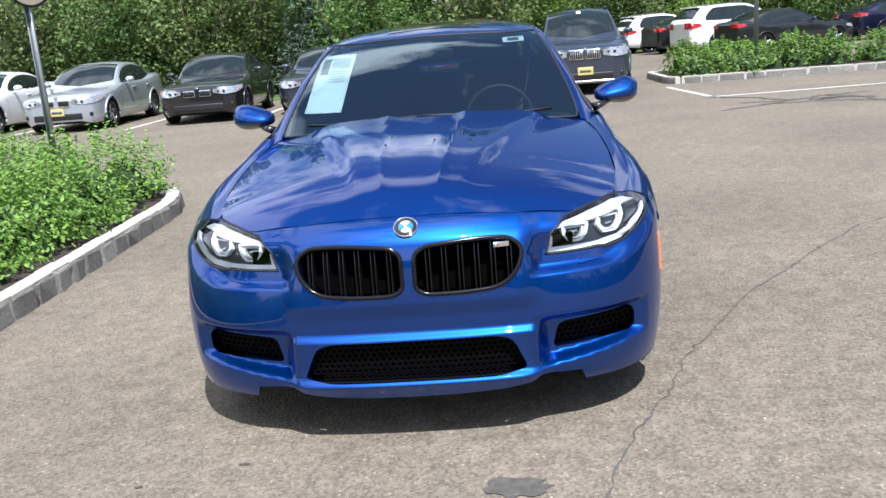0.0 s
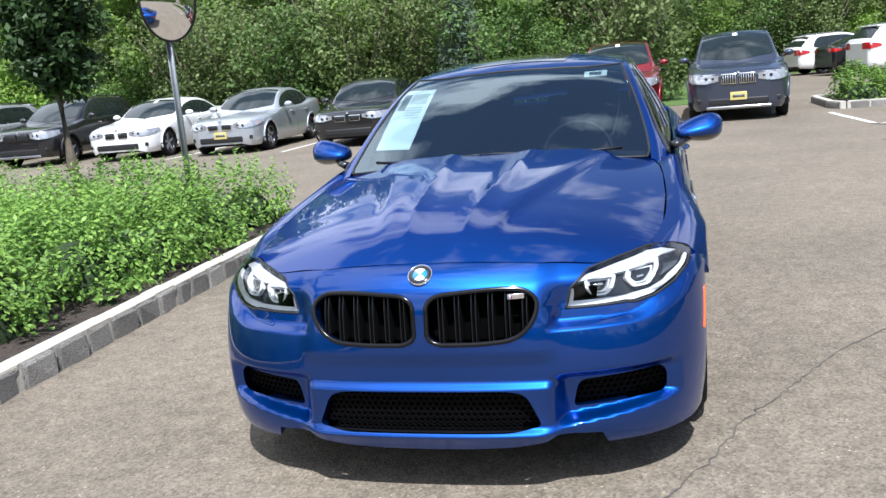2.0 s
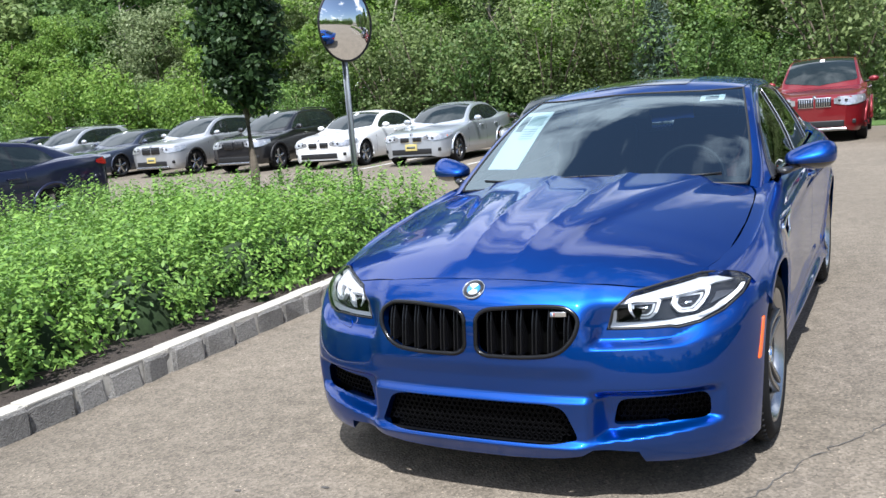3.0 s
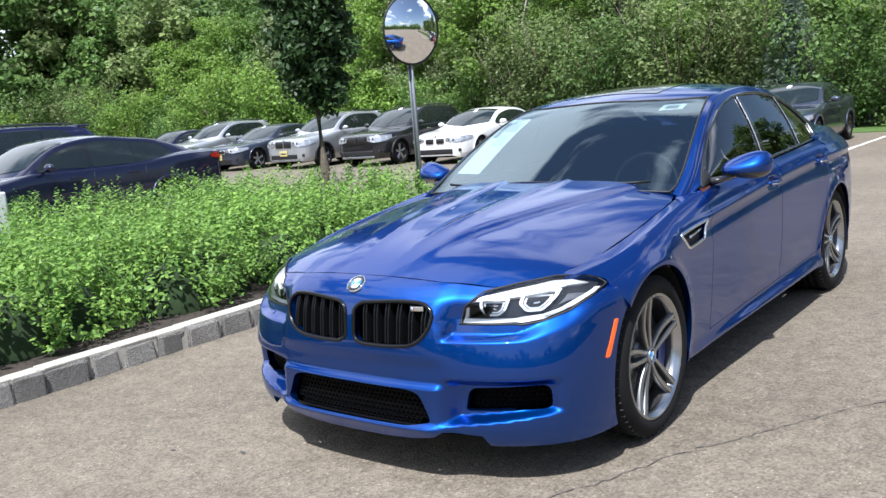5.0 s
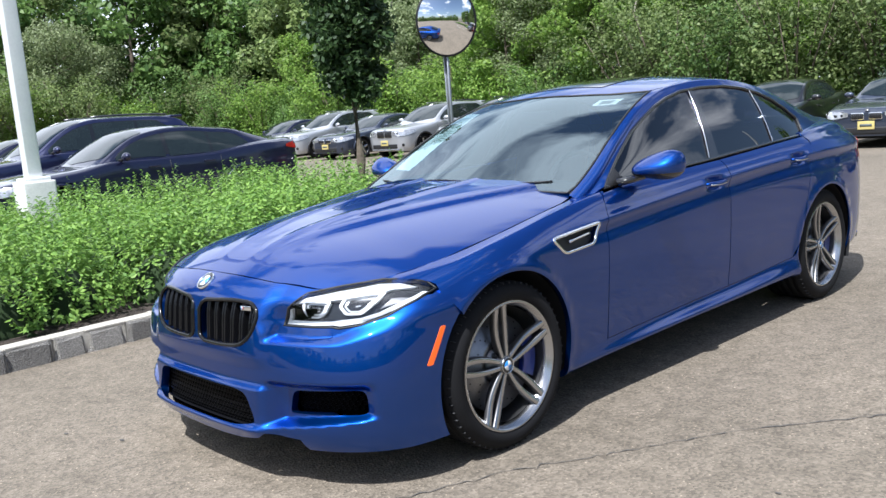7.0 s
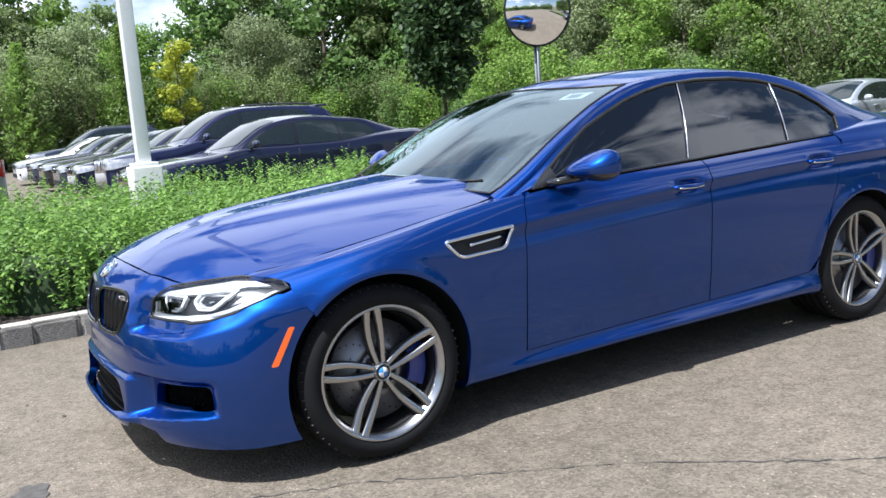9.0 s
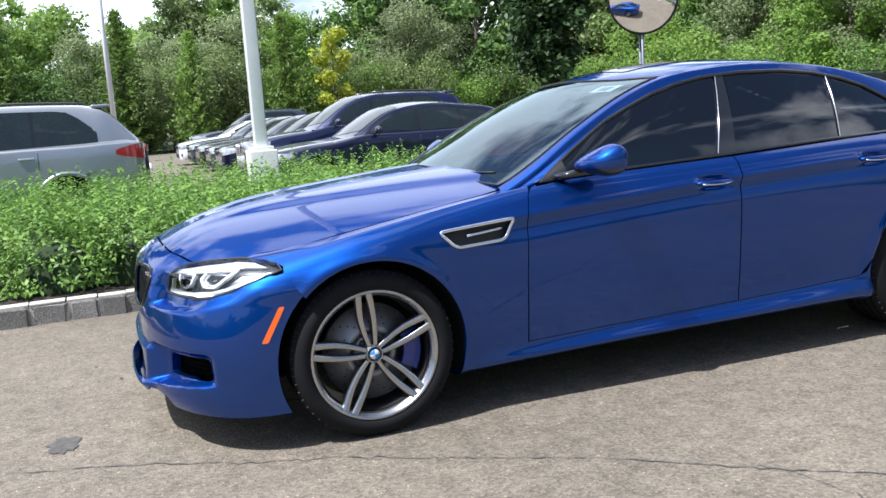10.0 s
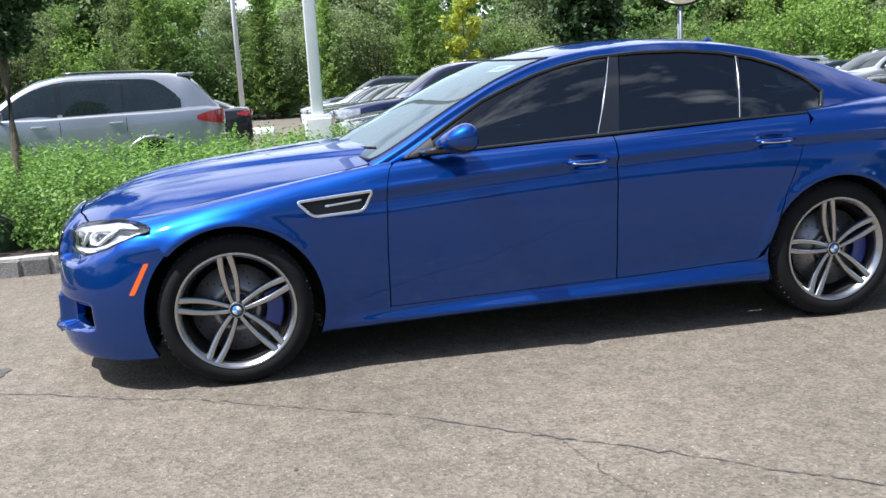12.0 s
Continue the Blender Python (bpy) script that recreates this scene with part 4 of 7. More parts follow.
    for pts in (intake, duct, flip_x(duct)):
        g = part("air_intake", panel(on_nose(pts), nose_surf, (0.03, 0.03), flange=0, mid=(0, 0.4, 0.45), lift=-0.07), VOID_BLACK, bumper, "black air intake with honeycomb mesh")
        xs, zs = [p[0] for p in pts], [p[1] for p in pts]
        bm = bmesh.new()
        step = 0.022
        row = 0
        z = min(zs) + 0.006
        while z < max(zs):
            x = min(xs) + (step / 2 if row % 2 else 0)
            while x < max(xs):
                inside = False
                for i in range(len(pts)):
                    (xa, za), (xb, zb) = pts[i], pts[(i + 1) % len(pts)]
                    if (za > z) != (zb > z) and x < xa + (xb - xa) * (z - za) / (zb - za):
                        inside = not inside
                if inside:
                    p = Vector(nose_surf(nose_s(x, z), z)) + Vector((0, 0.042, 0))
                    hexa = [p + Vector((0.0115 * math.cos(a), 0, 0.0115 * math.sin(a))) for a in (math.pi / 6 + math.pi / 3 * k for k in range(6))]
                    hexb = [p + Vector((0.0085 * math.cos(a), 0.0, 0.0085 * math.sin(a))) for a in (math.pi / 6 + math.pi / 3 * k for k in range(6))]
                    hexc = [q + Vector((0, 0.012, 0)) for q in hexb]
                    va, vb, vc = [bm.verts.new(q) for q in hexa], [bm.verts.new(q) for q in hexb], [bm.verts.new(q) for q in hexc]
                    for k in range(6):
                        bm.faces.new((va[k], va[(k + 1) % 6], vb[(k + 1) % 6], vb[k]))
                        bm.faces.new((vb[k], vb[(k + 1) % 6], vc[(k + 1) % 6], vc[k]))
                x += step
            z += step * 0.86
            row += 1
        tagged(part("honeycomb", bm, GRILLE_BLACK, g, "black honeycomb mesh", smooth=False), kind="stuff")

    # unseen black block, added so that no sunlight leaks through the nose
    part("light_stop_block", box_bm(0, -0.60, 0.45, 1.16, 0.20, 0.48), VOID_BLACK, bumper)
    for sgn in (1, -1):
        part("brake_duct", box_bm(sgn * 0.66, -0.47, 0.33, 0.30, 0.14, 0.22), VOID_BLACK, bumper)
    part("splitter", panel(on_nose(rounded([(-0.66, 0.165), (-0.60, 0.235), (0.60, 0.235), (0.66, 0.165)], 0.01)), nose_surf, (0.05, 0.03), flange=0, mid=(0, 0.4, 0.45), lift=-0.05), BLACK_PLASTIC, bumper)

    # headlamps
    for sgn in (1, -1):
        pts = lamp if sgn > 0 else flip_x(lamp)
        L = on_nose(pts, 0.02)
        def bowl(q, z):
            x, y, z = nose_surf(q, z)
            k = min(1.0, (abs(x) / 0.88) ** 2)
            return (x - math.copysign(0.032 * k, x), y + 0.048 * (1 - 0.55 * k), z)
        body = part("headlight", panel(L, bowl, (0.02, 0.012), flange=0, mid=(0, 0.4, 0.45)), LAMP_DARK, car, "clear headlamp with white light guide and twin angular rings")
        part("lens", panel(L, nose_surf, (0.02, 0.015), flange=0.02, mid=(0, 0.4, 0.45), lift=0.001), LENS, body, "clear lens")
        part("lamp_seal", strip_on(L, nose_surf, 0.0042, mid=(0, 0.4, 0.45), lift=-0.001, seg=6, step=0.02), BLACK_PLASTIC, body, "black seal round the lamp")

        def inlay(name, ring, lift, mat, lab="", hole=None, depth=0.014):
            to = lambda q: [(nose_s(sgn * x, z), z) for x, z in q]
            return part(name, panel(to(ring), nose_surf, (0.02, 0.012), [to(hole)] if hole else [], flange=depth, mid=(0, 0.4, 0.45), lift=lift), mat, body, lab)
        guide = [(0.488, 0.638), (0.600, 0.636), (0.676, 0.638), (0.700, 0.634), (0.766, 0.643), (0.828, 0.670), (0.868, 0.702), (0.886, 0.731), (0.874, 0.733), (0.850, 0.706), (0.808, 0.676), (0.762, 0.660), (0.700, 0.655), (0.676, 0.652), (0.600, 0.651), (0.506, 0.652), (0.510, 0.692), (0.500, 0.690)]
        inlay("light_guide", guide, -0.009, DRL_WHITE, "white light guide")
        brow = [(0.512, 0.712), (0.526, 0.728), (0.556, 0.740), (0.650, 0.757), (0.748, 0.772), (0.800, 0.768), (0.850, 0.750), (0.800, 0.752), (0.752, 0.741), (0.690, 0.733), (0.620, 0.727), (0.560, 0.722)]
        inlay("upper_trim", brow, -0.012, LAMP_GREY, "pale silver upper trim")
        inlay("outer_reflector", [(0.806, 0.748), (0.852, 0.744), (0.866, 0.730), (0.842, 0.708), (0.806, 0.690)], -0.028, STEEL, "grey outer reflector", depth=0.006)
        for cx, cz, w, h in ((0.598, 0.694, 0.052, 0.034), (0.735, 0.711, 0.056, 0.039)):
            shape = lambda k: rounded([(cx - w * k, cz + h * k), (cx - w * 0.93 * k, cz - h * 0.25 * k), (cx - w * 0.48 * k, cz - h * k), (cx + w * 0.42 * k, cz - h * k), (cx + w * 0.86 * k, cz - h * 0.35 * k), (cx + w * k, cz + h * k)], 0.010 * k, 3)
            halo = inlay("ring_light", shape(1.0), -0.016, DRL_WHITE, "white angular halo ring", shape(0.80), 0.016)
            inlay("inner_ring", shape(0.72), -0.026, LAMP_GREY, "silver inner ring", shape(0.60), 0.012)
            p, n = surface_normal(nose_surf, nose_s(sgn * cx, cz), cz, (0, 0.4, 0.45))
            m = Matrix.Translation(p - n * 0.058) @ Vector((1, 0, 0)).rotation_difference((n * 0.5 + Vector((0.0, -1, 0)) * 0.5).normalized()).to_matrix().to_4x4()
            part("projector", lathe_bm([(0.0, 0.024), (h * 0.35, 0.021), (h * 0.6, 0.013), (h * 0.72, 0.004), (h * 0.80, 0.0)], 28, m), PROJECTOR, body, "dark projector lens")
            part("lens_bridge", box_bm(0.022, 0, 0.003, 0.006, h * 1.3, 0.006, m, bevel=0.002), CHROME, body, "chrome bridge across the lens")
    # washer flaps and badge
    for sgn in (1, -1):
        fl = rounded([(0.585, 0.585), (0.60, 0.612), (0.675, 0.618), (0.690, 0.592)], 0.012)
        part("washer_flap", panel(on_nose(fl if sgn > 0 else flip_x(fl)), nose_surf, (0.03, 0.02), flange=0.004, mid=(0, 0.4, 0.45), lift=0.0025), BLUE, bumper)
    p, n = surface_normal(nose_surf, 0.0, 0.770, (0, 0.4, 0.45))
    badge(car, Matrix.Translation(p - n * 0.001) @ Vector((1, 0, 0)).rotation_difference(n).to_matrix().to_4x4(), 0.042)
    # grille emblem: small bars
    gx = Vector(nose_surf(nose_s(0.335, 0.69), 0.69))
    emblem = part("grille_emblem", box_bm(0, 0, 0, 0.056, 0.008, 0.018, Matrix.Translation(gx + Vector((-0.01, 0.004, 0.004))) @ Matrix.Rotation(radians(12), 4, "Z"), bevel=0.002), CHROME, car, "small chrome emblem with coloured bars")
    for k, mt in enumerate((BADGE_BLUE, BADGE_WHITE, RED_LENS)):
        part("emblem_bar", box_bm(-0.024 + 0.005 * k, -0.004, 0, 0.003, 0.002, 0.012, Matrix.Translation(gx + Vector((-0.01, 0.004, 0.004))) @ Matrix.Rotation(radians(12), 4, "Z")), mt, emblem)
    # side markers
    for sgn in (1, -1):
        mk = [(-0.372, 0.598), (-0.350, 0.598), (-0.425, 0.462), (-0.450, 0.462)]
        ring_m = []
        for y, z in densify(rounded(mk, 0.008), 0.02):
            s = solve(lambda q: nose_surf(q, z)[1], y, 0.3, 1.0)
            ring_m.append((sgn * s, z))
        part("side_marker", panel(ring_m, nose_surf, (0.02, 0.02), flange=0.008, mid=(0, 0.4, 0.45), lift=0.004), ORANGE, car, "orange side reflector")

    # front wings
    arch_f = arc_pts(AXLE_F + 0.006, HUB_Z - 0.002, 0.392, 167, -26, 36)
    wing = [(-0.335, 0.716)] + [(y, z) for y, z in arch_f if y > -0.2 or z > 0.60]
    wing = [p for p in wing if p[1] <= 0.75] + [(0.420, 0.205), (0.56, 0.205), (0.698, 0.215), (0.697, 0.29), (0.700, 0.57), (0.715, 0.85), (0.735, 0.925), (0.76, 0.958)]
    vent = rounded([(0.305, 0.812), (0.648, 0.838), (0.605, 0.752), (0.375, 0.742)], [0.02, 0.012, 0.03, 0.03], 4)
    ring_w = on_body(wing, 0.03)
    # drop the closing run, then follow the hood shut line forward
    last = (0.76, 0.958)
    cut = max(i for i, p in enumerate(ring_w) if abs(p[0] - last[0]) < 1e-6)
    ring_w = ring_w[: cut + 1]
    ring_w += [(0.80, 6.5), (0.82, 6.985), (0.80, 7.18), (0.74, 7.25), (0.712, 7.18), (0.660, 7.06), (0.60, 6.995)]
    for y in [0.55 - 0.05 * i for i in range(21)]:
        if y > -0.435:
            ring_w.append((y, 6.985))
    ring_w += [(-0.448, 6.88), (-0.425, 6.66), (-0.398, 6.42), (-0.372, 6.1), (-0.350, 5.8), (-0.332, 5.5), (-0.334, 5.3)]
    vent_r = on_body(vent, 0.03)
    bm = panel(ring_w, body_surf, (0.04, 0.12), [vent_r], flange=0.028, hole_flange=0.03, edge_step=0.03)
    wings = both_sides("front_wing", bm, BLUE, car, "blue metallic front wing with side vent")
    for w, sgn in zip(wings, (1, -1)):
        bm = panel(vent_r, body_surf, (0.05, 0.2), flange=0, lift=-0.022)
        v = part("wing_vent", bm if sgn > 0 else mirrored(bm), BLACK_PLASTIC, w, "chrome-framed black side vent")
        bm = strip_on(vent_r, body_surf, 0.008, lift=0.001, seg=8)
        part("frame", bm if sgn > 0 else mirrored(bm), CHROME, v, "chrome frame")
        bar = [(0.43, 0.786), (0.50, 0.791), (0.60, 0.800)]
        bm = strip_on([(y, body_v(y, z)) for y, z in bar], body_surf, 0.0075, lift=-0.010, closed=False, seg=8)
        part("bar", bm if sgn > 0 else mirrored(bm), CHROME, v, "chrome bar")

    # the strip of wing behind each lamp
    for sgn in (1, -1):
        strip = [(0.748, 0.786), (0.812, 0.779), (0.861, 0.761), (0.898, 0.734), (0.900, 0.716)]
        ring_l = [(sgn * nose_s(x, z), z) for x, z in strip] + [(sgn * 0.985, 0.716), (sgn * 0.985, 0.79), (sgn * nose_s(0.76, 0.795), 0.795)]
        part("wing_corner", panel(ring_l, nose_surf, (0.03, 0.02), flange=0, mid=(0, 0.4, 0.45), lift=-0.009), BLUE, wings[0 if sgn > 0 else 1])

    # doors, sills, rear quarters
    def door(outline, name):
        bm = panel(on_body(outline, 0.04), body_surf, (0.028, 0.075), flange=0.012, edge_step=0.04)
        return both_sides(name, bm, BLUE, car, "blue metallic door")
    belt = lambda y: body_surf(y, 6.05)[2]
    d1 = [(0.703, 0.288), (0.705, 0.57), (0.719, 0.85), (0.739, 0.925), (0.766, 0.952)] + [(y, belt(y)) for y in (0.95, 1.2, 1.5, 1.83)] + [(1.826, 0.85), (1.818, 0.60), (1.818, 0.315), (1.3, 0.302)]
    d2 = [(1.824, 0.315), (1.824, 0.60), (1.832, 0.85), (1.836, belt(1.836)), (2.2, belt(2.2)), (2.6, belt(2.6)), (2.875, belt(2.875)), (2.849, 1.0), (2.791, 0.88), (2.699, 0.66), (2.628, 0.44), (2.56, 0.345), (2.2, 0.326)]
    doors = door(d1, "front_door") + door(d2, "rear_door")
    sill = [(0.414, 0.182), (0.416, 0.202), (0.56, 0.202), (0.698, 0.212), (0.698, 0.285), (1.3, 0.299), (1.82, 0.312), (2.2, 0.323), (2.56, 0.342), (2.594, 0.36), (2.612, 0.30), (2.618, 0.19), (1.5, 0.182)]
    both_sides("side_sill", panel(on_body(sill, 0.04), body_surf, (0.08, 0.10), flange=0.03, edge_step=0.04), BLUE, car, "blue metallic side skirt")
    arch_r = arc_pts(AXLE_R - 0.004, HUB_Z + 0.004, 0.388, 205, -18, 40)
    quarter = [(2.594, 0.36), (2.632, 0.44), (2.703, 0.66), (2.795, 0.88), (2.853, 1.0), (2.883, 1.02)]
    q_ring = [(y, body_v(y, z)) for y, z in quarter] + [(2.885, 6.1), (2.9, 7.0)] + [(y, 7.3) for y in (3.1, 3.3, 3.5, 3.7, 3.9, 4.02)] + [(4.02, v) for v in (6.5, 5.5, 4.5, 3.5, 2.5, 1.5)]
    q_ring += [(y, body_v(y, z)) for y, z in ((3.9, 0.29), (3.6, 0.25))] + [(y, body_v(y, z)) for y, z in reversed(arch_r) if z > 0.2]
    quarters = both_sides("rear_quarter", panel(q_ring, body_surf, (0.06, 0.15), flange=0.012, edge_step=0.05), BLUE, car, "blue metallic rear quarter panel")
    # tail: boot lid, lamps, rear face
    bm = bmesh.new()
    rows = []
    for i in range(15):
        y = 2.95 + 1.09 * i / 14
        row = []
        for j in range(21):
            s = -1 + 2 * j / 20
            x, _, z = body_surf(min(y, 4.02), 9 - abs(s) * 1.72) if y <= 4.02 else body_surf(4.02, 9 - abs(s) * 1.72)
            z += 0.018 * ease(y, 3.85, 4.03) * (1 - abs(s) ** 4)
            row.append(bm.verts.new((math.copysign(abs(x), s) if s else 0.0, y, z)))
        rows.append(row)
    for i in range(14):
        for j in range(20):
            bm.faces.new((rows[i][j], rows[i][j + 1], rows[i + 1][j + 1], rows[i + 1][j]))
    part("boot_lid", bm, BLUE, car, "blue metallic boot lid with small lip")
    bm = bmesh.new()
    rows = []
    for i in range(13):
        v = 1.0 + 6.3 * i / 12
        x, _, z = body_surf(4.02, v)
        row = []
        for j in range(25):
            s = -1 + 2 * j / 24
            bulge = 0.075 * (1 - abs(s) ** 2.6) * (1.0 - 0.45 * (i / 12))
            row.append(bm.verts.new((x * s, 4.02 + bulge - 0.04 * ease(i, 8, 12), z)))
        rows.append(row)
    for i in range(12):
        for j in range(24):
            bm.faces.new((rows[i][j], rows[i][j + 1], rows[i + 1][j + 1], rows[i + 1][j]))
    part("rear_bumper", bm, BLUE, car, "blue metallic tail and rear bumper")
    lampo = on_body([(3.80, 0.955), (3.99, 0.965), (4.005, 0.80), (3.86, 0.82)], 0.04)
    both_sides("tail_light", panel(lampo, body_surf, (0.05, 0.2), flange=0.01, lift=0.004), RED_LENS, car, "red wrap-round tail lamp")

    # door handles in their bowls
    for ds, y0, z0 in ((doors[:2], 1.68, 0.893), (doors[2:], 2.645, 0.928)):
        for d, sgn in zip(ds, (1, -1)):
            x0 = body_xz(y0, body_v(y0, z0))[0] - 0.006
            line = [Vector((x0 + 0.010 + 0.017 * math.sin(math.pi * k / 10), y0 - 0.105 + 0.21 * k / 10, z0 + 0.004 - 0.004 * math.sin(math.pi * k / 10))) for k in range(11)]
            bm = tube_bm(line, [0.006 + 0.009 * math.sin(math.pi * k / 10) ** 0.5 for k in range(11)], 10, flat=0.95)
            part("door_handle", bm if sgn > 0 else mirrored(bm), BLUE, d, "blue door handle with bright edge")
            line2 = [p + Vector((0.010, 0, -0.004)) for p in line[1:-1]]
            bm = tube_bm(line2, 0.0045, 6)
            part("handle_trim", bm if sgn > 0 else mirrored(bm), CHROME, d, "chrome trim")

    # glasshouse
    top = [(1.02, 1.088), (1.10, 1.135), (1.22, 1.203), (1.35, 1.257), (1.50, 1.312), (1.65, 1.352), (1.82, 1.381), (2.05, 1.395), (2.30, 1.392), (2.50, 1.372), (2.68, 1.335), (2.82, 1.288), (2.94, 1.222), (3.02, 1.150)]
    bot = [(2.985, 1.075), (2.93, 1.050), (2.7, 1.044), (2.4, 1.036), (2.1, 1.024), (1.83, 1.012), (1.5, 1.000), (1.2, 0.988), (0.95, 0.975), (0.83, 0.968)]
    dlo = top + bot

    ty = lambda y: float(np.interp(y, [p[0] for p in top], [p[1] for p in top]))
    bot_s = sorted(bot)
    by = lambda y: float(np.interp(y, [p[0] for p in bot_s], [p[1] for p in bot_s]))
    lean = lambda line, z: line[0] + line[1] * (z - 1.02)

    def band(a, b):
        """The part of the window opening between two leaning lines, each (y at the sill, lean)."""
        t0, t1 = (lean(a, 1.39) if a else -9), (lean(b, 1.36) if b else 9)
        b0, b1 = (a[0] if a else -9), (b[0] if b else 9)
        pts = [(t0, ty(t0))] if a else []
        pts += [p for p in top if t0 + 0.01 < p[0] < t1 - 0.01]
        pts += [(t1, ty(t1)), (b1, by(b1))] if b else []
        pts += [p for p in bot if b0 + 0.01 < p[0] < b1 - 0.01]
        return pts + ([(b0, by(b0))] if a else [])
    line_a, line_b, line_c, line_d = (1.765, 0.385), (1.868, 0.255), (2.505, 0.245), (2.522, 0.245)
    for a, b, nm, lab in ((None, line_a, "front_side_window", "dark tinted side window"), (line_b, line_c, "rear_side_window", "dark tinted side window"), (line_d, None, "quarter_window", "small dark tinted quarter window")):
        bm = panel(on_cab(band(a, b), 0.04), cab_surf, (0.08, 0.3), flange=0, lift=-0.004)
        both_sides(nm, bm, DARK_GLASS, car, lab)
    for a, b in ((line_a, line_b), (line_c, line_d)):
        both_sides("window_pillar", panel(on_cab(band(a, b), 0.03), cab_surf, (0.05, 0.3), flange=0.006, lift=0.0), BLACK_GLOSS, car, "gloss black window pillar")
    for ln, z0, z1 in ((line_a, 1.016, 1.384), (line_c, 1.044, 1.352)):
        both_sides("pillar_edge", strip_on([(lean(ln, z), cab_w(lean(ln, z), z)) for z in (z0, 1.1, 1.2, 1.3, z1)], cab_surf, 0.0026, lift=0.003, closed=False), CHROME, car, "bright pillar edge")
    both_sides("window_trim", strip_on(on_cab(dlo, 0.03), cab_surf, 0.010, lift=0.0, seg=6), BLACK_GLOSS, car, "gloss black window surround")
    # side frame: everything round the opening, from belt to roof rail
    skin_side = [(0.66, cab_w(0.66, 0.915)), (0.66, 2.98)] + [(y, 2.98) for y in (0.80, 0.95, 1.1, 1.3, 1.5, 1.62)] + [(y, 2.75) for y in (1.75, 1.95, 2.2, 2.5, 2.8, 3.0)] + [(3.2, 2.85), (3.45, 3.0), (3.72, 3.1)] + [(3.72, 0.6), (3.4, 0.25), (3.0, 0.15), (2.5, 0.1), (2.0, 0.1), (1.5, 0.1), (1.0, 0.1)]
    both_sides("cabin_frame", panel(skin_side, cab_surf, (0.06, 0.25), [on_cab(dlo, 0.04)], flange=0.008, hole_flange=0.012, edge_step=0.04), BLUE, car, "blue metallic window frame and pillars")
    roof = [(1.435, 5.0), (1.45, 4.4), (1.50, 3.7), (1.58, 3.2), (1.63, 3.0), (1.76, 2.77)] + [(y, 2.77) for y in (1.95, 2.2, 2.5, 2.8, 2.97)] + [(2.99, 3.2), (2.97, 3.8), (2.95, 4.4), (2.94, 5.0)]
    roof = roof + [(y, 10 - w) for y, w in reversed(roof[1:-1])]
    part("roof", panel(roof, cab_surf, (0.07, 0.2), flange=0.01), BLUE, car, "blue metallic roof")
    sun_r = rounded([(1.62, 4.1), (2.15, 4.1), (2.15, 5.9), (1.62, 5.9)], 0.06)
    part("sunroof", panel(sun_r, cab_surf, (0.08, 0.2), flange=0.004, lift=0.003), BLACK_GLOSS, car, "dark glass sunroof")
    ws = [(0.553, 5.0), (0.56, 4.5), (0.58, 4.0), (0.62, 3.5), (0.67, 3.05), (0.72, 3.0), (1.1, 3.0), (1.4, 3.0), (1.60, 3.02), (1.57, 3.2), (1.49, 3.7), (1.44, 4.4), (1.425, 5.0)]
    ws = ws + [(y, 10 - w) for y, w in reversed(ws[1:-1])]
    wscreen = part("windscreen", panel(ws, cab_surf, (0.07, 0.2), flange=0), WINDSCREEN, car, "raked windscreen with labels")
    wscreen.visible_shadow = False
    part("screen_seal", strip_on(ws, cab_surf, 0.006, lift=0.0, seg=6, step=0.06), BLACK_PLASTIC, wscreen)
    rs = [(2.955, 5.0), (2.965, 4.2), (2.985, 3.6), (3.02, 3.1), (3.45, 3.05), (3.62, 3.5), (3.66, 4.2), (3.67, 5.0)]
    rs = rs + [(y, 10 - w) for y, w in reversed(rs[1:-1])]
    part("rear_window", panel(rs, cab_surf, (0.07, 0.2), flange=0), DARK_GLASS, car, "dark tinted rear window")
    # labels behind the glass
    def screen_patch(name, x0, x1, z0, z1, mat, owner, lift, lab="", lean=0.0):
        """A sheet that follows the glass, between two heights and two widths; lean shifts its top."""
        def corner(x, z):
            w_of = lambda y: 10 - solve(lambda w: -cab_surf(y, w)[0], -abs(x), 2.9, 5.0) if x < 0 else solve(lambda w: -cab_surf(y, w)[0], -abs(x), 2.9, 5.0)
            y = solve(lambda yy: cab_surf(yy, w_of(yy))[2], z, 0.5, 1.7)
            return (y, w_of(y))
        ring = []
        quad = [(x0, z0), (x1, z0), (x1 + lean, z1), (x0 + lean, z1)]
        for x, z in densify(quad, 0.06):
            ring.append(corner(x, z))
        return part(name, panel(ring, cab_surf, (0.05, 0.15), flange=0, lift=lift), mat, owner, lab)
    sheet_ob = screen_patch("window_sheet", -0.660, -0.455, 1.065, 1.345, PAPER, wscreen, -0.004, "white price sheet with dark print", 0.028)
    screen_patch("print_block", -0.622, -0.575, 1.245, 1.325, PRINT, sheet_ob, -0.0025, "", 0.006)
    screen_patch("print_block", -0.560, -0.455, 1.275, 1.325, PRINT_PALE, sheet_ob, -0.0025, "", 0.004)
    for k in range(5):
        z = 1.255 - 0.012 * k
        screen_patch("print_line", -0.566, -0.470, z, z + 0.005, PRINT_PALE, sheet_ob, -0.0025)
    tag = screen_patch("stock_label", 0.405, 0.525, 1.345, 1.372, PAPER, wscreen, -0.004, "small white label with dark print", -0.002)
    screen_patch("print_line", 0.43, 0.495, 1.350, 1.366, PRINT, tag, -0.0025)

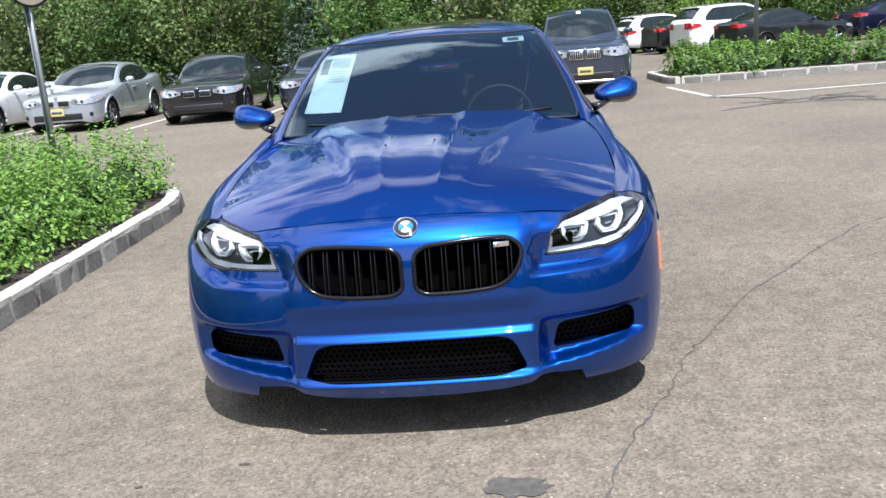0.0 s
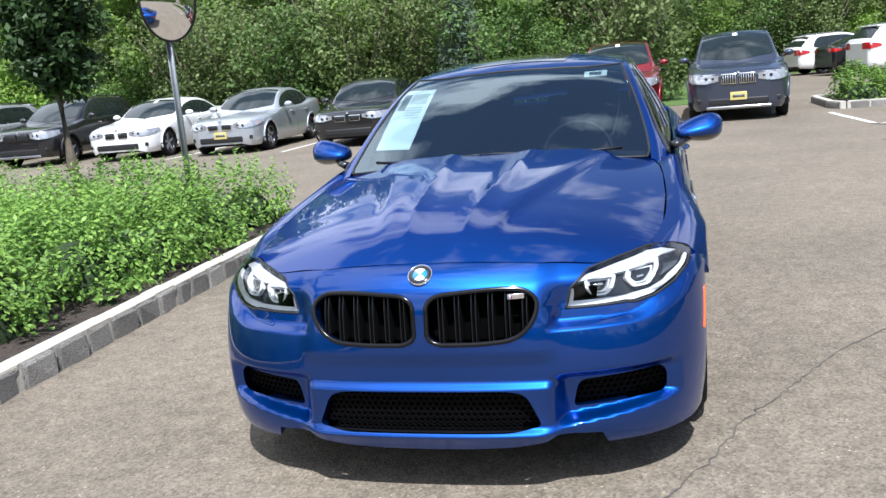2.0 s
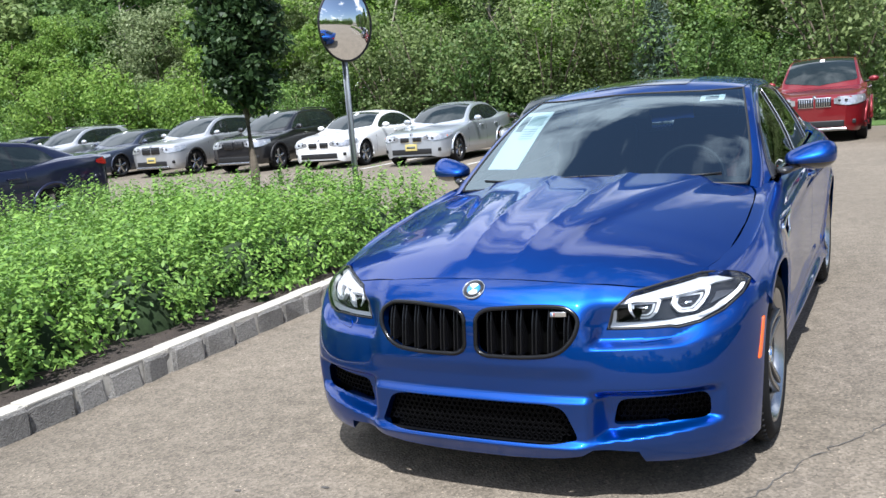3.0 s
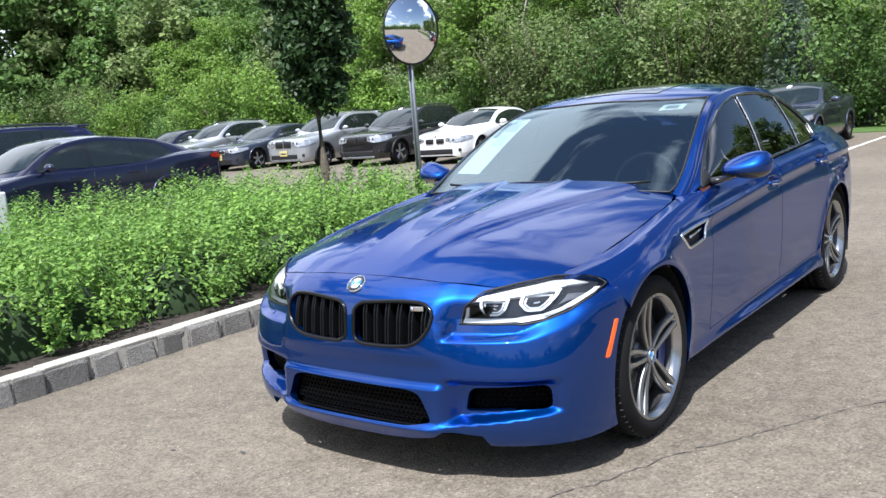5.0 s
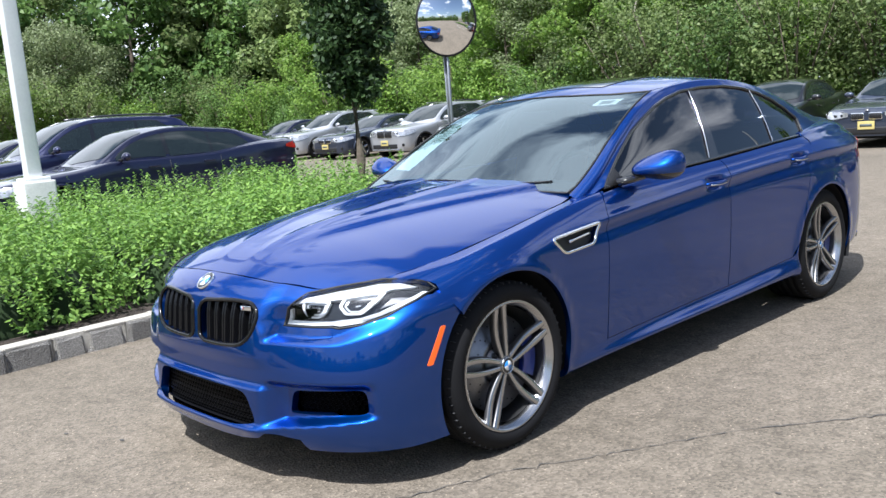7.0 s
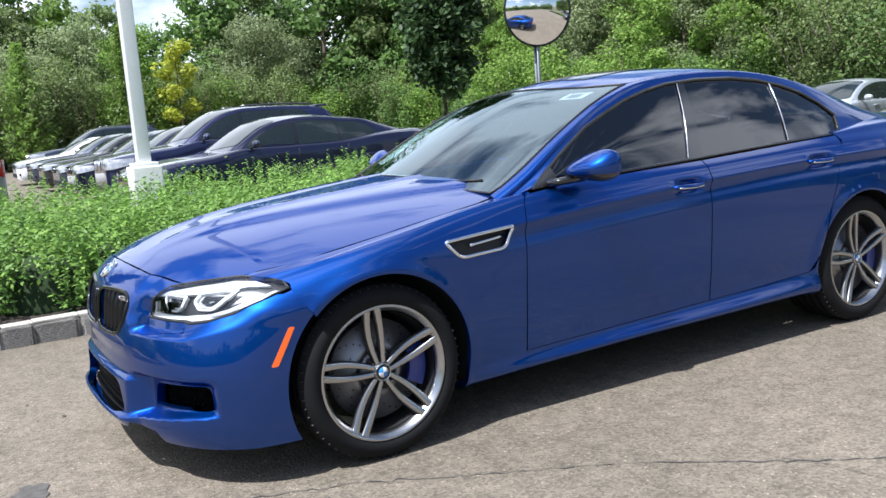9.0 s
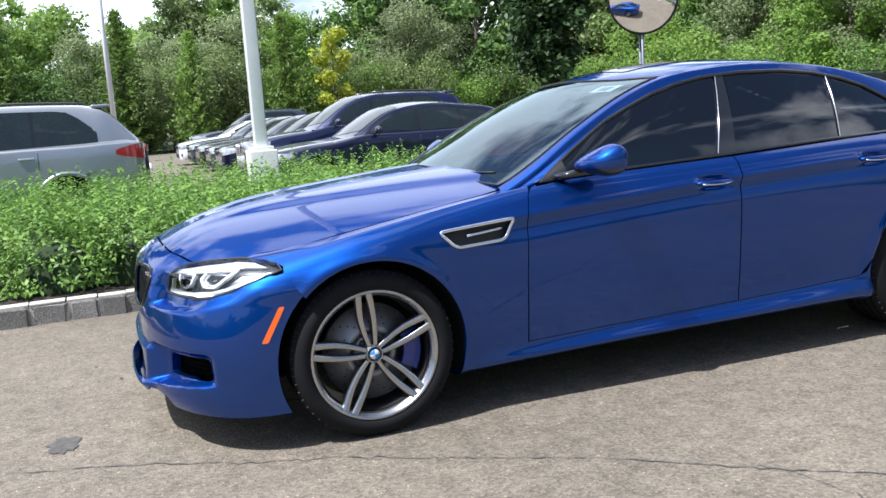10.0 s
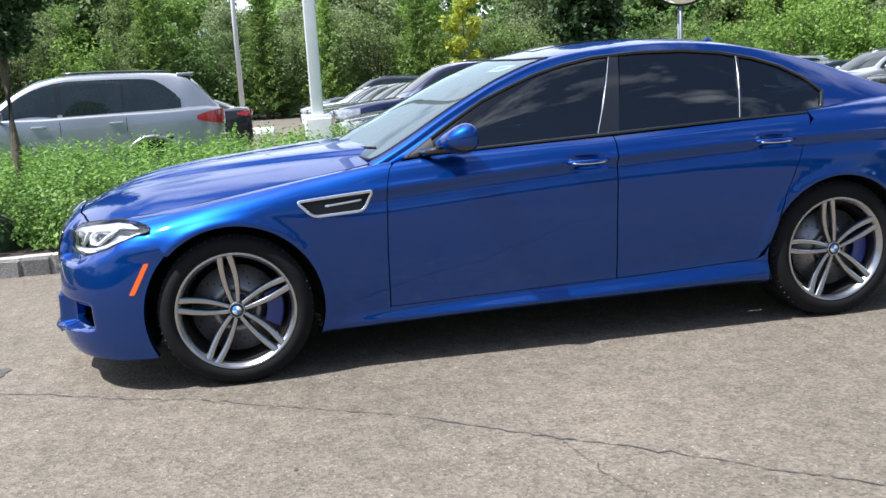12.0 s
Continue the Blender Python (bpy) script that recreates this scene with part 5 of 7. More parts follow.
    # wipers and scuttle
    bm = panel([(-0.60, 0.66), (-0.3, 0.57), (0, 0.545), (0.3, 0.57), (0.60, 0.66), (0.60, 0.75), (0.3, 0.68), (0, 0.65), (-0.3, 0.68), (-0.60, 0.75)], lambda x, y: (x, y, hood_z(x, y) - 0.035), (0.08, 0.05), flange=0, mid=(0, 0, -2))
    part("scuttle", bm, BLACK_PLASTIC, car)
    for x0, x1, yy in ((0.62, -0.05, 0.70), (-0.02, -0.62, 0.66)):
        pts = []
        for k in range(9):
            x = x0 + (x1 - x0) * k / 8
            wv = solve(lambda w: -cab_surf(yy, w)[0], -abs(x), 2.7, 5.0)
            yk = 0.575 + 0.20 * (abs(x) / 0.75) ** 2
            px, py, pz = cab_surf(yk, wv)
            pts.append((x, yk, pz + 0.004))
        w = part("wiper", tube_bm(pts, 0.0045, 6), BLACK_PLASTIC, car, "black windscreen wiper")

    # mirrors
    for sgn in (1, -1):
        bm = bmesh.new()
        bmesh.ops.create_uvsphere(bm, u_segments=28, v_segments=18, radius=1.0)
        for v in bm.verts:
            x, y, z = v.co
            px = math.copysign(abs(x) ** 0.62, x)
            py = y * (0.075 if y < 0 else 0.045)
            pz = math.copysign(abs(z) ** 0.72, z)
            taper = (0.60 + 0.40 * ease(px, -1.1, 0.5)) * (1 - 0.42 * max(0.0, -y) ** 1.6)
            v.co = Vector((sgn * (0.985 + 0.118 * px), 1.035 + py * 1.35 + 0.045 * (0.5 + 0.5 * px), 1.047 + 0.070 * pz * taper + 0.010 * px - 0.012 * max(0.0, -y)))
        if sgn < 0:
            bmesh.ops.reverse_faces(bm, faces=bm.faces[:])
        low = bm.copy()
        for b, keep_up in ((bm, True), (low, False)):
            z = 1.018
            bmesh.ops.bisect_plane(b, geom=b.verts[:] + b.edges[:] + b.faces[:], plane_co=(0, 0, z), plane_no=(0, 0, 1), clear_inner=keep_up, clear_outer=not keep_up)
        mir = thing_part("door_mirror", car, "blue door mirror with black lower shell")
        part("mirror_cap", bm, BLUE, mir, "blue mirror cap")
        part("mirror_shell", low, BLACK_GLOSS, mir, "gloss black lower shell")
        arm = tube_bm([(sgn * 0.85, 0.90, 0.985), (sgn * 0.89, 0.935, 0.992), (sgn * 0.93, 1.00, 1.005)], [0.030, 0.024, 0.026], 10, flat=0.7)
        part("mirror_arm", arm, BLACK_GLOSS, mir)
        foot = panel(on_cab([(0.815, 0.962), (0.88, 0.972), (0.96, 0.982), (0.955, 1.05)], 0.03), cab_surf, (0.05, 0.3), flange=0.01, lift=0.008)
        part("mirror_foot", foot if sgn > 0 else mirrored(foot), BLACK_PLASTIC, mir, "black mirror triangle")
        gl = bmesh.new()
        bmesh.ops.create_circle(gl, cap_ends=True, segments=24, radius=1.0, matrix=Matrix.Translation((sgn * 0.985, 1.094, 1.043)) @ Matrix.Rotation(radians(90), 4, "X") @ Matrix.Diagonal((0.078, 0.05, 1, 1)))
        part("mirror_glass", gl, MIRROR, mir, "mirror glass")

    # aerial fin
    bm = bmesh.new()
    rows = []
    for i in range(9):
        t = i / 8
        y = 2.66 + 0.15 * t
        h = 0.055 * ease(t, 0, 0.9) * (1 - 0.55 * ease(t, 0.85, 1.0))
        base = cab_surf(y, 5)[2] - 0.004
        rows.append([bm.verts.new((x, y, base + z)) for x, z in ((-0.022, 0), (-0.012, h * 0.6), (0, h), (0.012, h * 0.6), (0.022, 0))])
    for i in range(8):
        for j in range(4):
            bm.faces.new((rows[i][j], rows[i][j + 1], rows[i + 1][j + 1], rows[i + 1][j]))
    part("aerial_fin", bm, BLUE, car, "blue roof aerial fin")

    # wheels and wheel houses
    for y, wd in ((AXLE_F, 0.265), (AXLE_R, 0.29)):
        for sgn in (1, -1):
            wheel(car, y, sgn, wd, R=(0.345 if y < 1 else 0.351), turn=(97 if y < 1 else 100))
            part("wheel_house", lathe_bm([(0.402, 0.915), (0.405, 0.60), (0.10, 0.58)], 36, Matrix.Translation((0, y, HUB_Z)) @ (Matrix() if sgn > 0 else Matrix.Rotation(math.pi, 4, "Z")), start=radians(-20), stop=radians(200)), BLACK_PLASTIC, car)
    # floor pan and inner shell
    bm = bmesh.new()
    add_box(bm, 0, 1.48, 0.235, 1.50, 2.05, 0.09)
    part("floor_pan", bm, BLACK_PLASTIC, car)
    # plate added under the nose to keep stray sun off the ground
    bm = bmesh.new()
    edge = [nose_surf(-0.93 + 1.86 * k / 40, 0.185) for k in range(41)]
    ring_t = [(0.95 * x, y + 0.03, 0.20) for x, y, _ in edge] + [(0.84, -0.36, 0.20), (-0.84, -0.36, 0.20)]
    bm.faces.new([bm.verts.new(p) for p in ring_t])
    part("nose_light_stop", bm, BLACK_PLASTIC, car)
    part("rear_tray", box_bm(0, 3.72, 0.35, 1.5, 0.45, 0.2), BLACK_PLASTIC, car)
    bm = box_bm(0, 1.48, 0.21, 1.0, 4.3, 0.04)
    part("undertray", bm, BLACK_PLASTIC, car)
    bm = bmesh.new()
    for sgn in (1, -1):
        add_box(bm, sgn * 0.86, 1.65, 0.60, 0.03, 1.9, 0.60)
    add_box(bm, 0, 0.60, 0.62, 1.5, 0.05, 0.55)
    add_box(bm, 0, 2.85, 0.70, 1.4, 0.05, 0.60)
    part("inner_shell", bm, INTERIOR, car)

    # cabin: dashboard, wheel, seats
    bm = bmesh.new()
    rows = []
    for i in range(21):
        x = -0.74 + 1.48 * i / 20
        hump = 0.03 * math.exp(-((x - 0.36) / 0.2) ** 2)
        rows.append([bm.verts.new((x, y, z)) for y, z in ((0.66, 0.95), (0.85, 0.965 + hump * 0.4), (1.02, 0.955 + hump), (1.09, 0.90 + hump * 0.5), (1.08, 0.72), (0.95, 0.55))])
    for i in range(20):
        for j in range(5):
            bm.faces.new((rows[i][j], rows[i][j + 1], rows[i + 1][j + 1], rows[i + 1][j]))
    part("dashboard", bm, INTERIOR, car)
    ring_pts = [Vector((0.36 + 0.185 * math.cos(a), 1.22 + 0.05 * math.sin(a), 0.93 + 0.175 * math.sin(a))) for a in (2 * math.pi * k / 32 for k in range(32))]
    part("steering_wheel", tube_bm(ring_pts, 0.015, 8, closed=True), BLACK_PLASTIC, car, "black steering wheel")
    part("rear_view_mirror", box_bm(0, 1.36, 1.30, 0.24, 0.03, 0.065, bevel=0.01), BLACK_PLASTIC, car)
    for sx in (0.37, -0.37):
        seat = thing_part("front_seat", car, "red leather front seat")
        part("seat_cushion", box_bm(sx, 1.55, 0.55, 0.50, 0.52, 0.16, bevel=0.05), LEATHER, seat)
        m = Matrix.Translation((sx, 1.88, 0.90)) @ Matrix.Rotation(radians(-18), 4, "X")
        part("seat_back", box_bm(0, 0, 0, 0.50, 0.14, 0.68, m, bevel=0.05), LEATHER, seat)
        part("headrest", box_bm(0, 0.0, 0.43, 0.27, 0.10, 0.17, m, bevel=0.04), LEATHER, seat)
    rear = thing_part("rear_bench", car, "red leather rear bench")
    part("bench_back", box_bm(0, 2.78, 0.85, 1.25, 0.14, 0.55, bevel=0.05), LEATHER, rear)
    for sx in (0.36, -0.36):
        part("headrest", box_bm(sx, 2.80, 1.17, 0.26, 0.10, 0.14, bevel=0.04), LEATHER, rear)
    part("parcel_shelf", box_bm(0, 3.15, 1.06, 1.2, 0.6, 0.02), INTERIOR, car)
    return car


def thing_part(name, parent, label):
    ob = new(name)
    ob.empty_display_size = 0.05
    ob.parent = parent
    ob["label"] = label
    return ob


PRINT_PALE = plain("pale_print", (0.45, 0.50, 0.48), 0.6, vary=0.2, scale=60)
build_blue_car()

# ---- plants ----
def leaf_mesh(name, pos, nrm, size, mat, aspect=0.45, seed=0, droop=0.25):
    """Many folded leaves: two triangles each, all in one mesh."""
    rng = np.random.default_rng(seed)
    n = len(pos)
    nrm = nrm / np.maximum(1e-6, np.linalg.norm(nrm, axis=1, keepdims=True))
    ref = rng.normal(size=(n, 3))
    u = np.cross(nrm, ref)
    u /= np.maximum(1e-6, np.linalg.norm(u, axis=1, keepdims=True))
    v = np.cross(nrm, u)
    s = np.asarray(size).reshape(-1, 1) * np.ones((n, 1))
    a = pos - u * s * 0.5
    b = pos + u * s * 0.5 - nrm * s * droop
    c = pos + v * s * aspect * 0.5 - nrm * s * 0.10 + u * s * 0.05
    d = pos - v * s * aspect * 0.5 - nrm * s * 0.10 + u * s * 0.05
    verts = np.stack([a, c, b, d], 1).reshape(-1, 3).astype(np.float32)
    me = bpy.data.meshes.new(name)
    me.vertices.add(4 * n)
    me.vertices.foreach_set("co", verts.ravel())
    me.loops.add(6 * n)
    base = (np.arange(n) * 4)[:, None]
    idx = (base + np.array([[0, 1, 2, 0, 2, 3]])).astype(np.int32)
    me.loops.foreach_set("vertex_index", idx.ravel())
    me.polygons.add(2 * n)
    me.polygons.foreach_set("loop_start", np.arange(0, 6 * n, 3, dtype=np.int32))
    me.update(calc_edges=True)
    me.materials.append(mat)
    return me


def limb_bm(rng, height, r0, crown_base, spread, count, lean=0.0):
    """Tapered trunk with limbs that rise into the crown. Returns the mesh and the limb tips."""
    bm = bmesh.new()
    tips = []
    trunk = []
    x = y = 0.0
    for i in range(8):
        t = i / 7
        trunk.append((x + lean * t * height, y, height * t))
        x += rng.normal(0, 0.02 * height / 8)
        y += rng.normal(0, 0.02 * height / 8)
    add_tube(bm, trunk, [r0 * (1 - 0.85 * i / 7) * (1.25 if i == 0 else 1) for i in range(8)], 7)
    for k in range(count):
        t = crown_base + (0.95 - crown_base) * (k + 0.5) / count
        z = height * t
        i = min(6, int(t * 7))
        px, py, _ = trunk[i]
        a = k * 2.4 + rng.uniform(-0.4, 0.4)
        ln = spread * (0.55 + 0.45 * math.sin(math.pi * min(1, (t - crown_base) / (1 - crown_base) + 0.15))) * rng.uniform(0.8, 1.15)
        rise = ln * rng.uniform(0.25, 0.7)
        p = [(px, py, z), (px + math.cos(a) * ln * 0.5, py + math.sin(a) * ln * 0.5, z + rise * 0.4), (px + math.cos(a) * ln, py + math.sin(a) * ln, z + rise)]
        rr = r0 * 0.34 * (1 - 0.6 * t)
        add_tube(bm, p, [rr, rr * 0.6, rr * 0.2], 5)
        tips += [Vector(p[1]).lerp(Vector(p[2]), q) for q in (0.1, 0.5, 1.0)]
    return bm, tips


def tree_proto(name, seed, height, spread, crown_base, leaves, size, leaf, bark, label, category="tree", limbs=14, clump=0.85, r0=None, flat=0.75):
    rng = np.random.default_rng(seed)
    t = thing(name, label, category)
    bm, tips = limb_bm(rng, height, r0 or height * 0.016, crown_base, spread, limbs)
    part("trunk", bm, bark, t)
    cent = [np.array(p) for p in tips] + [np.array((0, 0, height * 0.97))]
    pos, nrm = [], []
    per = max(8, leaves // len(cent))
    for c in cent:
        k = int(per * rng.uniform(0.6, 1.4))
        r = clump * rng.uniform(0.65, 1.25)
        d = rng.normal(size=(k, 3))
        d /= np.linalg.norm(d, axis=1, keepdims=True)
        rad = r * rng.uniform(0.35, 1.0, size=(k, 1)) ** 0.5
        p = c + d * rad * np.array([1, 1, flat])
        pos.append(p)
        nrm.append(d * 0.7 + np.array([0, 0, 0.55]) + rng.normal(0, 0.45, size=(k, 3)))
    pos, nrm = np.concatenate(pos), np.concatenate(nrm)
    crown = new("crown", leaf_mesh("crown", pos, nrm, rng.uniform(size * 0.7, size * 1.3, len(pos)), leaf, 0.62, seed))
    crown.parent = t
    return t


def shrub_proto(name, seed, height, spread, leaves, size, leaf, label):
    """Many-stemmed bush, leafy down to the ground."""
    rng = np.random.default_rng(seed)
    t = thing(name, label, "shrub")
    bm = bmesh.new()
    cent = []
    for k in range(11):
        a = k * 2.4
        ln = spread * rng.uniform(0.35, 1.0)
        h = height * rng.uniform(0.55, 1.0)
        p = [(0.1 * math.cos(a), 0.1 * math.sin(a), 0), (ln * 0.5 * math.cos(a), ln * 0.5 * math.sin(a), h * 0.55), (ln * math.cos(a), ln * math.sin(a), h)]
        add_tube(bm, p, [0.05, 0.03, 0.01], 5)
        for q in (0.25, 0.5, 0.75, 1.0):
            cent.append(np.array(Vector(p[0]).lerp(Vector(p[2]), q)) + rng.normal(0, spread * 0.16, 3))
    part("stem", bm, BARK, t)
    pos, nrm = [], []
    per = leaves // len(cent)
    for c in cent:
        d = rng.normal(size=(per, 3))
        d /= np.linalg.norm(d, axis=1, keepdims=True)
        p = c + d * spread * 0.36 * rng.uniform(0.3, 1.0, size=(per, 1)) ** 0.5
        p[:, 2] = np.maximum(p[:, 2], 0.05)
        pos.append(p)
        nrm.append(d * 0.6 + np.array([0, 0, 0.6]) + rng.normal(0, 0.45, size=(per, 3)))
    pos, nrm = np.concatenate(pos), np.concatenate(nrm)
    crown = new("foliage", leaf_mesh("foliage", pos, nrm, rng.uniform(size * 0.7, size * 1.3, len(pos)), leaf, 0.6, seed))
    crown.parent = t
    return t


def conifer_proto(name, seed, height, spread, leaf, label, leaves=5200, size=0.30):
    rng = np.random.default_rng(seed)
    t = thing(name, label, "conifer")
    bm = bmesh.new()
    add_tube(bm, [(0, 0, 0), (0, 0, height * 0.5), (0, 0, height)], [0.13, 0.08, 0.015], 7)
    pos, nrm = [], []
    tiers = 22
    for k in range(tiers):
        f = k / tiers
        z = height * (0.05 + 0.93 * f)
        ln = spread * (1 - f) ** 0.85 + 0.12
        for j in range(7):
            a = k * 1.3 + j * 2 * math.pi / 7 + rng.uniform(-0.25, 0.25)
            l2 = ln * rng.uniform(0.7, 1.1)
            tip = np.array([math.cos(a) * l2, math.sin(a) * l2, z + l2 * 0.22])
            add_tube(bm, [(0, 0, z), tuple(tip)], [0.02, 0.004], 4)
            m = max(6, int(leaves / (tiers * 7) * (0.4 + l2 / spread)))
            q = rng.uniform(0.15, 1, size=(m, 1))
            p = np.array([0, 0, z]) * (1 - q) + tip * q + rng.normal(0, 0.09, size=(m, 3))
            pos.append(p)
            nrm.append(rng.normal(0, 0.6, size=(m, 3)) + np.array([0, 0, 0.7]))
    part("trunk", bm, BARK, t)
    pos, nrm = np.concatenate(pos), np.concatenate(nrm)
    crown = new("crown", leaf_mesh("crown", pos, nrm, rng.uniform(size * 0.6, size * 1.2, len(pos)), leaf, 0.22, seed))
    crown.parent = t
    return t


GREEN = "leafy green woodland tree standing in dense woods"
PROTOS = [
    tree_proto("tree", 1, 13.0, 3.6, 0.20, 4600, 0.44, TREE_LEAF, BARK, GREEN, limbs=20, clump=1.25),
    tree_proto("tree", 2, 11.5, 3.1, 0.16, 4600, 0.40, TREE_LEAF_B, BARK, "olive green woodland tree standing in dense woods", limbs=20, clump=1.15),
    tree_proto("tree", 3, 14.5, 3.3, 0.24, 4600, 0.44, TREE_LEAF, BARK, GREEN, limbs=20, clump=1.2),
    tree_proto("tree", 4, 9.5, 2.6, 0.10, 4400, 0.36, TREE_LEAF_C, BARK, "bright green young tree at the woods' edge", limbs=18, clump=1.0),
]
EDGE = [
    tree_proto("tree", 5, 10.5, 2.7, 0.10, 14000, 0.185, TREE_LEAF, PALE_BARK, "green tree with a pale trunk at the woods' edge", limbs=30, clump=0.85),
    tree_proto("tree", 6, 9.0, 2.4, 0.08, 13500, 0.175, TREE_LEAF_B, BARK, "olive green tree at the woods' edge", limbs=30, clump=0.75),
    tree_proto("tree", 7, 11.5, 2.6, 0.14, 14000, 0.185, DARK_LEAF, BARK, "dark green tree at the woods' edge", limbs=28, clump=0.8),
    tree_proto("tree", 8, 8.0, 2.3, 0.06, 13500, 0.165, TREE_LEAF_C, BARK, "bright green young tree at the woods' edge", limbs=28, clump=0.7),
]
LIGHT = [EDGE[0], EDGE[1], EDGE[3], EDGE[1],
    tree_proto("tree", 9, 7.5, 2.6, 0.06, 13500, 0.16, SILVER_LEAF, BARK, "silvery olive tree at the woods' edge", limbs=30, clump=0.8)]
SHRUBS = [
    shrub_proto("shrub", 11, 3.6, 2.0, 7600, 0.145, TREE_LEAF_C, "bright green wild shrub along the woods' edge"),
    shrub_proto("shrub", 12, 3.0, 2.1, 7600, 0.14, TREE_LEAF, "green wild shrub along the woods' edge"),
    shrub_proto("shrub", 13, 4.4, 1.9, 7600, 0.14, TREE_LEAF_B, "olive wild shrub along the woods' edge"),
]
SPRUCE = conifer_proto("spruce_tree", 21, 6.2, 1.9, NEEDLE, "blue-green spruce tree at the woods' edge")
PINE = conifer_proto("pine_tree", 22, 8.0, 2.0, TREE_LEAF_C, "light green feathery conifer at the woods' edge", 5000, 0.36)
YELLOW = tree_proto("sapling", 23, 7.0, 1.2, 0.3, 1600, 0.26, TREE_LEAF_D, BARK, "slim young tree with yellow leaves at the woods' edge", limbs=10, clump=0.6)


def scatter():
    rnd = random.Random(5)
    first = {}

    def put(proto, x, y, s, group):
        m = Matrix.Translation((x, y, 0.0)) @ Matrix.Rotation(rnd.uniform(0, 6.28), 4, "Z") @ Matrix.Scale(s, 4)
        if proto not in first:
            first[proto] = True
            proto.matrix_basis = m
            ob = proto
        else:
            ob = copy_thing(proto, m)
            ob.scale = (s, s, s)
        ob["group"] = group
    # woods behind the parked row
    for row, (y0, step, s0) in enumerate(((26.3, 2.2, 0.82), (31.0, 2.6, 0.72), (36.0, 5.0, 0.80))):
        x = -52.0
        while x < 40:
            fine = row == 0 and -38 < x < 9
            put(rnd.choice(((EDGE[0], EDGE[1], EDGE[3], EDGE[3], LIGHT[4]) if x < -20 else (EDGE[0], EDGE[3], EDGE[1], EDGE[3], EDGE[2])) if fine else PROTOS), x + rnd.uniform(-1, 1), y0 + (15.5 if x > 0.2 else 0) + rnd.uniform(-1.2, 1.2), s0 * rnd.uniform(0.85, 1.15), "trees of the woods")
            x += step * rnd.uniform(0.8, 1.2)
    x = -50.0
    while x < 36:
        put(rnd.choice(SHRUBS), x, (39.5 if x > 0.2 else 23.6) + rnd.uniform(-0.6, 0.9), rnd.uniform(0.7, 1.15), "shrubs along the woods")
        x += rnd.uniform(1.6, 2.5) if x < 0.2 else 2.6
    # woods on the far side of the car park
    for x0, step, s0 in ((-48.0, 2.8, 0.86), (-53.0, 3.2, 0.80), (-59.0, 3.6, 0.84)):
        y = -34.0
        while y < 25:
            gap = 0.66 if 11 < y < 15.5 else 1.0  # the sky shows over lower trees here
            put(rnd.choice((LIGHT[4], LIGHT[4], EDGE[3], EDGE[1]) if x0 > -50 and -16 < y < 22 else PROTOS), x0 + rnd.uniform(-1.2, 1.2), y + rnd.uniform(-1, 1), gap * s0 * rnd.uniform(0.85, 1.2), "trees of the woods")
            y += step * rnd.uniform(0.8, 1.2)
    y = -30.0
    while y < 24:
        put(rnd.choice(SHRUBS), -45.0 + rnd.uniform(-0.8, 0.8), y, rnd.uniform(0.9, 1.4), "shrubs along the woods")
        y += rnd.uniform(2.0, 3.0)
    for x, y, s in ((-44.0, 0.2, 0.95), (-43.5, 3.6, 0.8), (-44.2, -5.5, 1.0), (-43.8, 8.5, 0.9)):
        put(PINE, x, y, s, "conifers at the woods' edge")
    put(SPRUCE, -5.0, 22.9, 0.66, "conifers at the woods' edge")
    put(YELLOW, -43.0, 11.0, 0.85, "conifers at the woods' edge")
    # unseen woods added behind the viewer, so the car reflects a dark skyline
    for k in range(40):
        a = radians(-122 + 158 * k / 39)
        r = 60 + rnd.uniform(-3, 3)
        put(rnd.choice(PROTOS), 2 + r * math.cos(a), r * math.sin(a), rnd.uniform(0.6, 0.75), "trees of the woods")
    # every kind of tree stands in the woods at least once
    for k, proto in enumerate(PROTOS + EDGE + LIGHT + SHRUBS):
        if proto not in first:
            put(proto, -24.0 - 3.0 * k, 33.5, 0.75, "trees of the woods")


scatter()


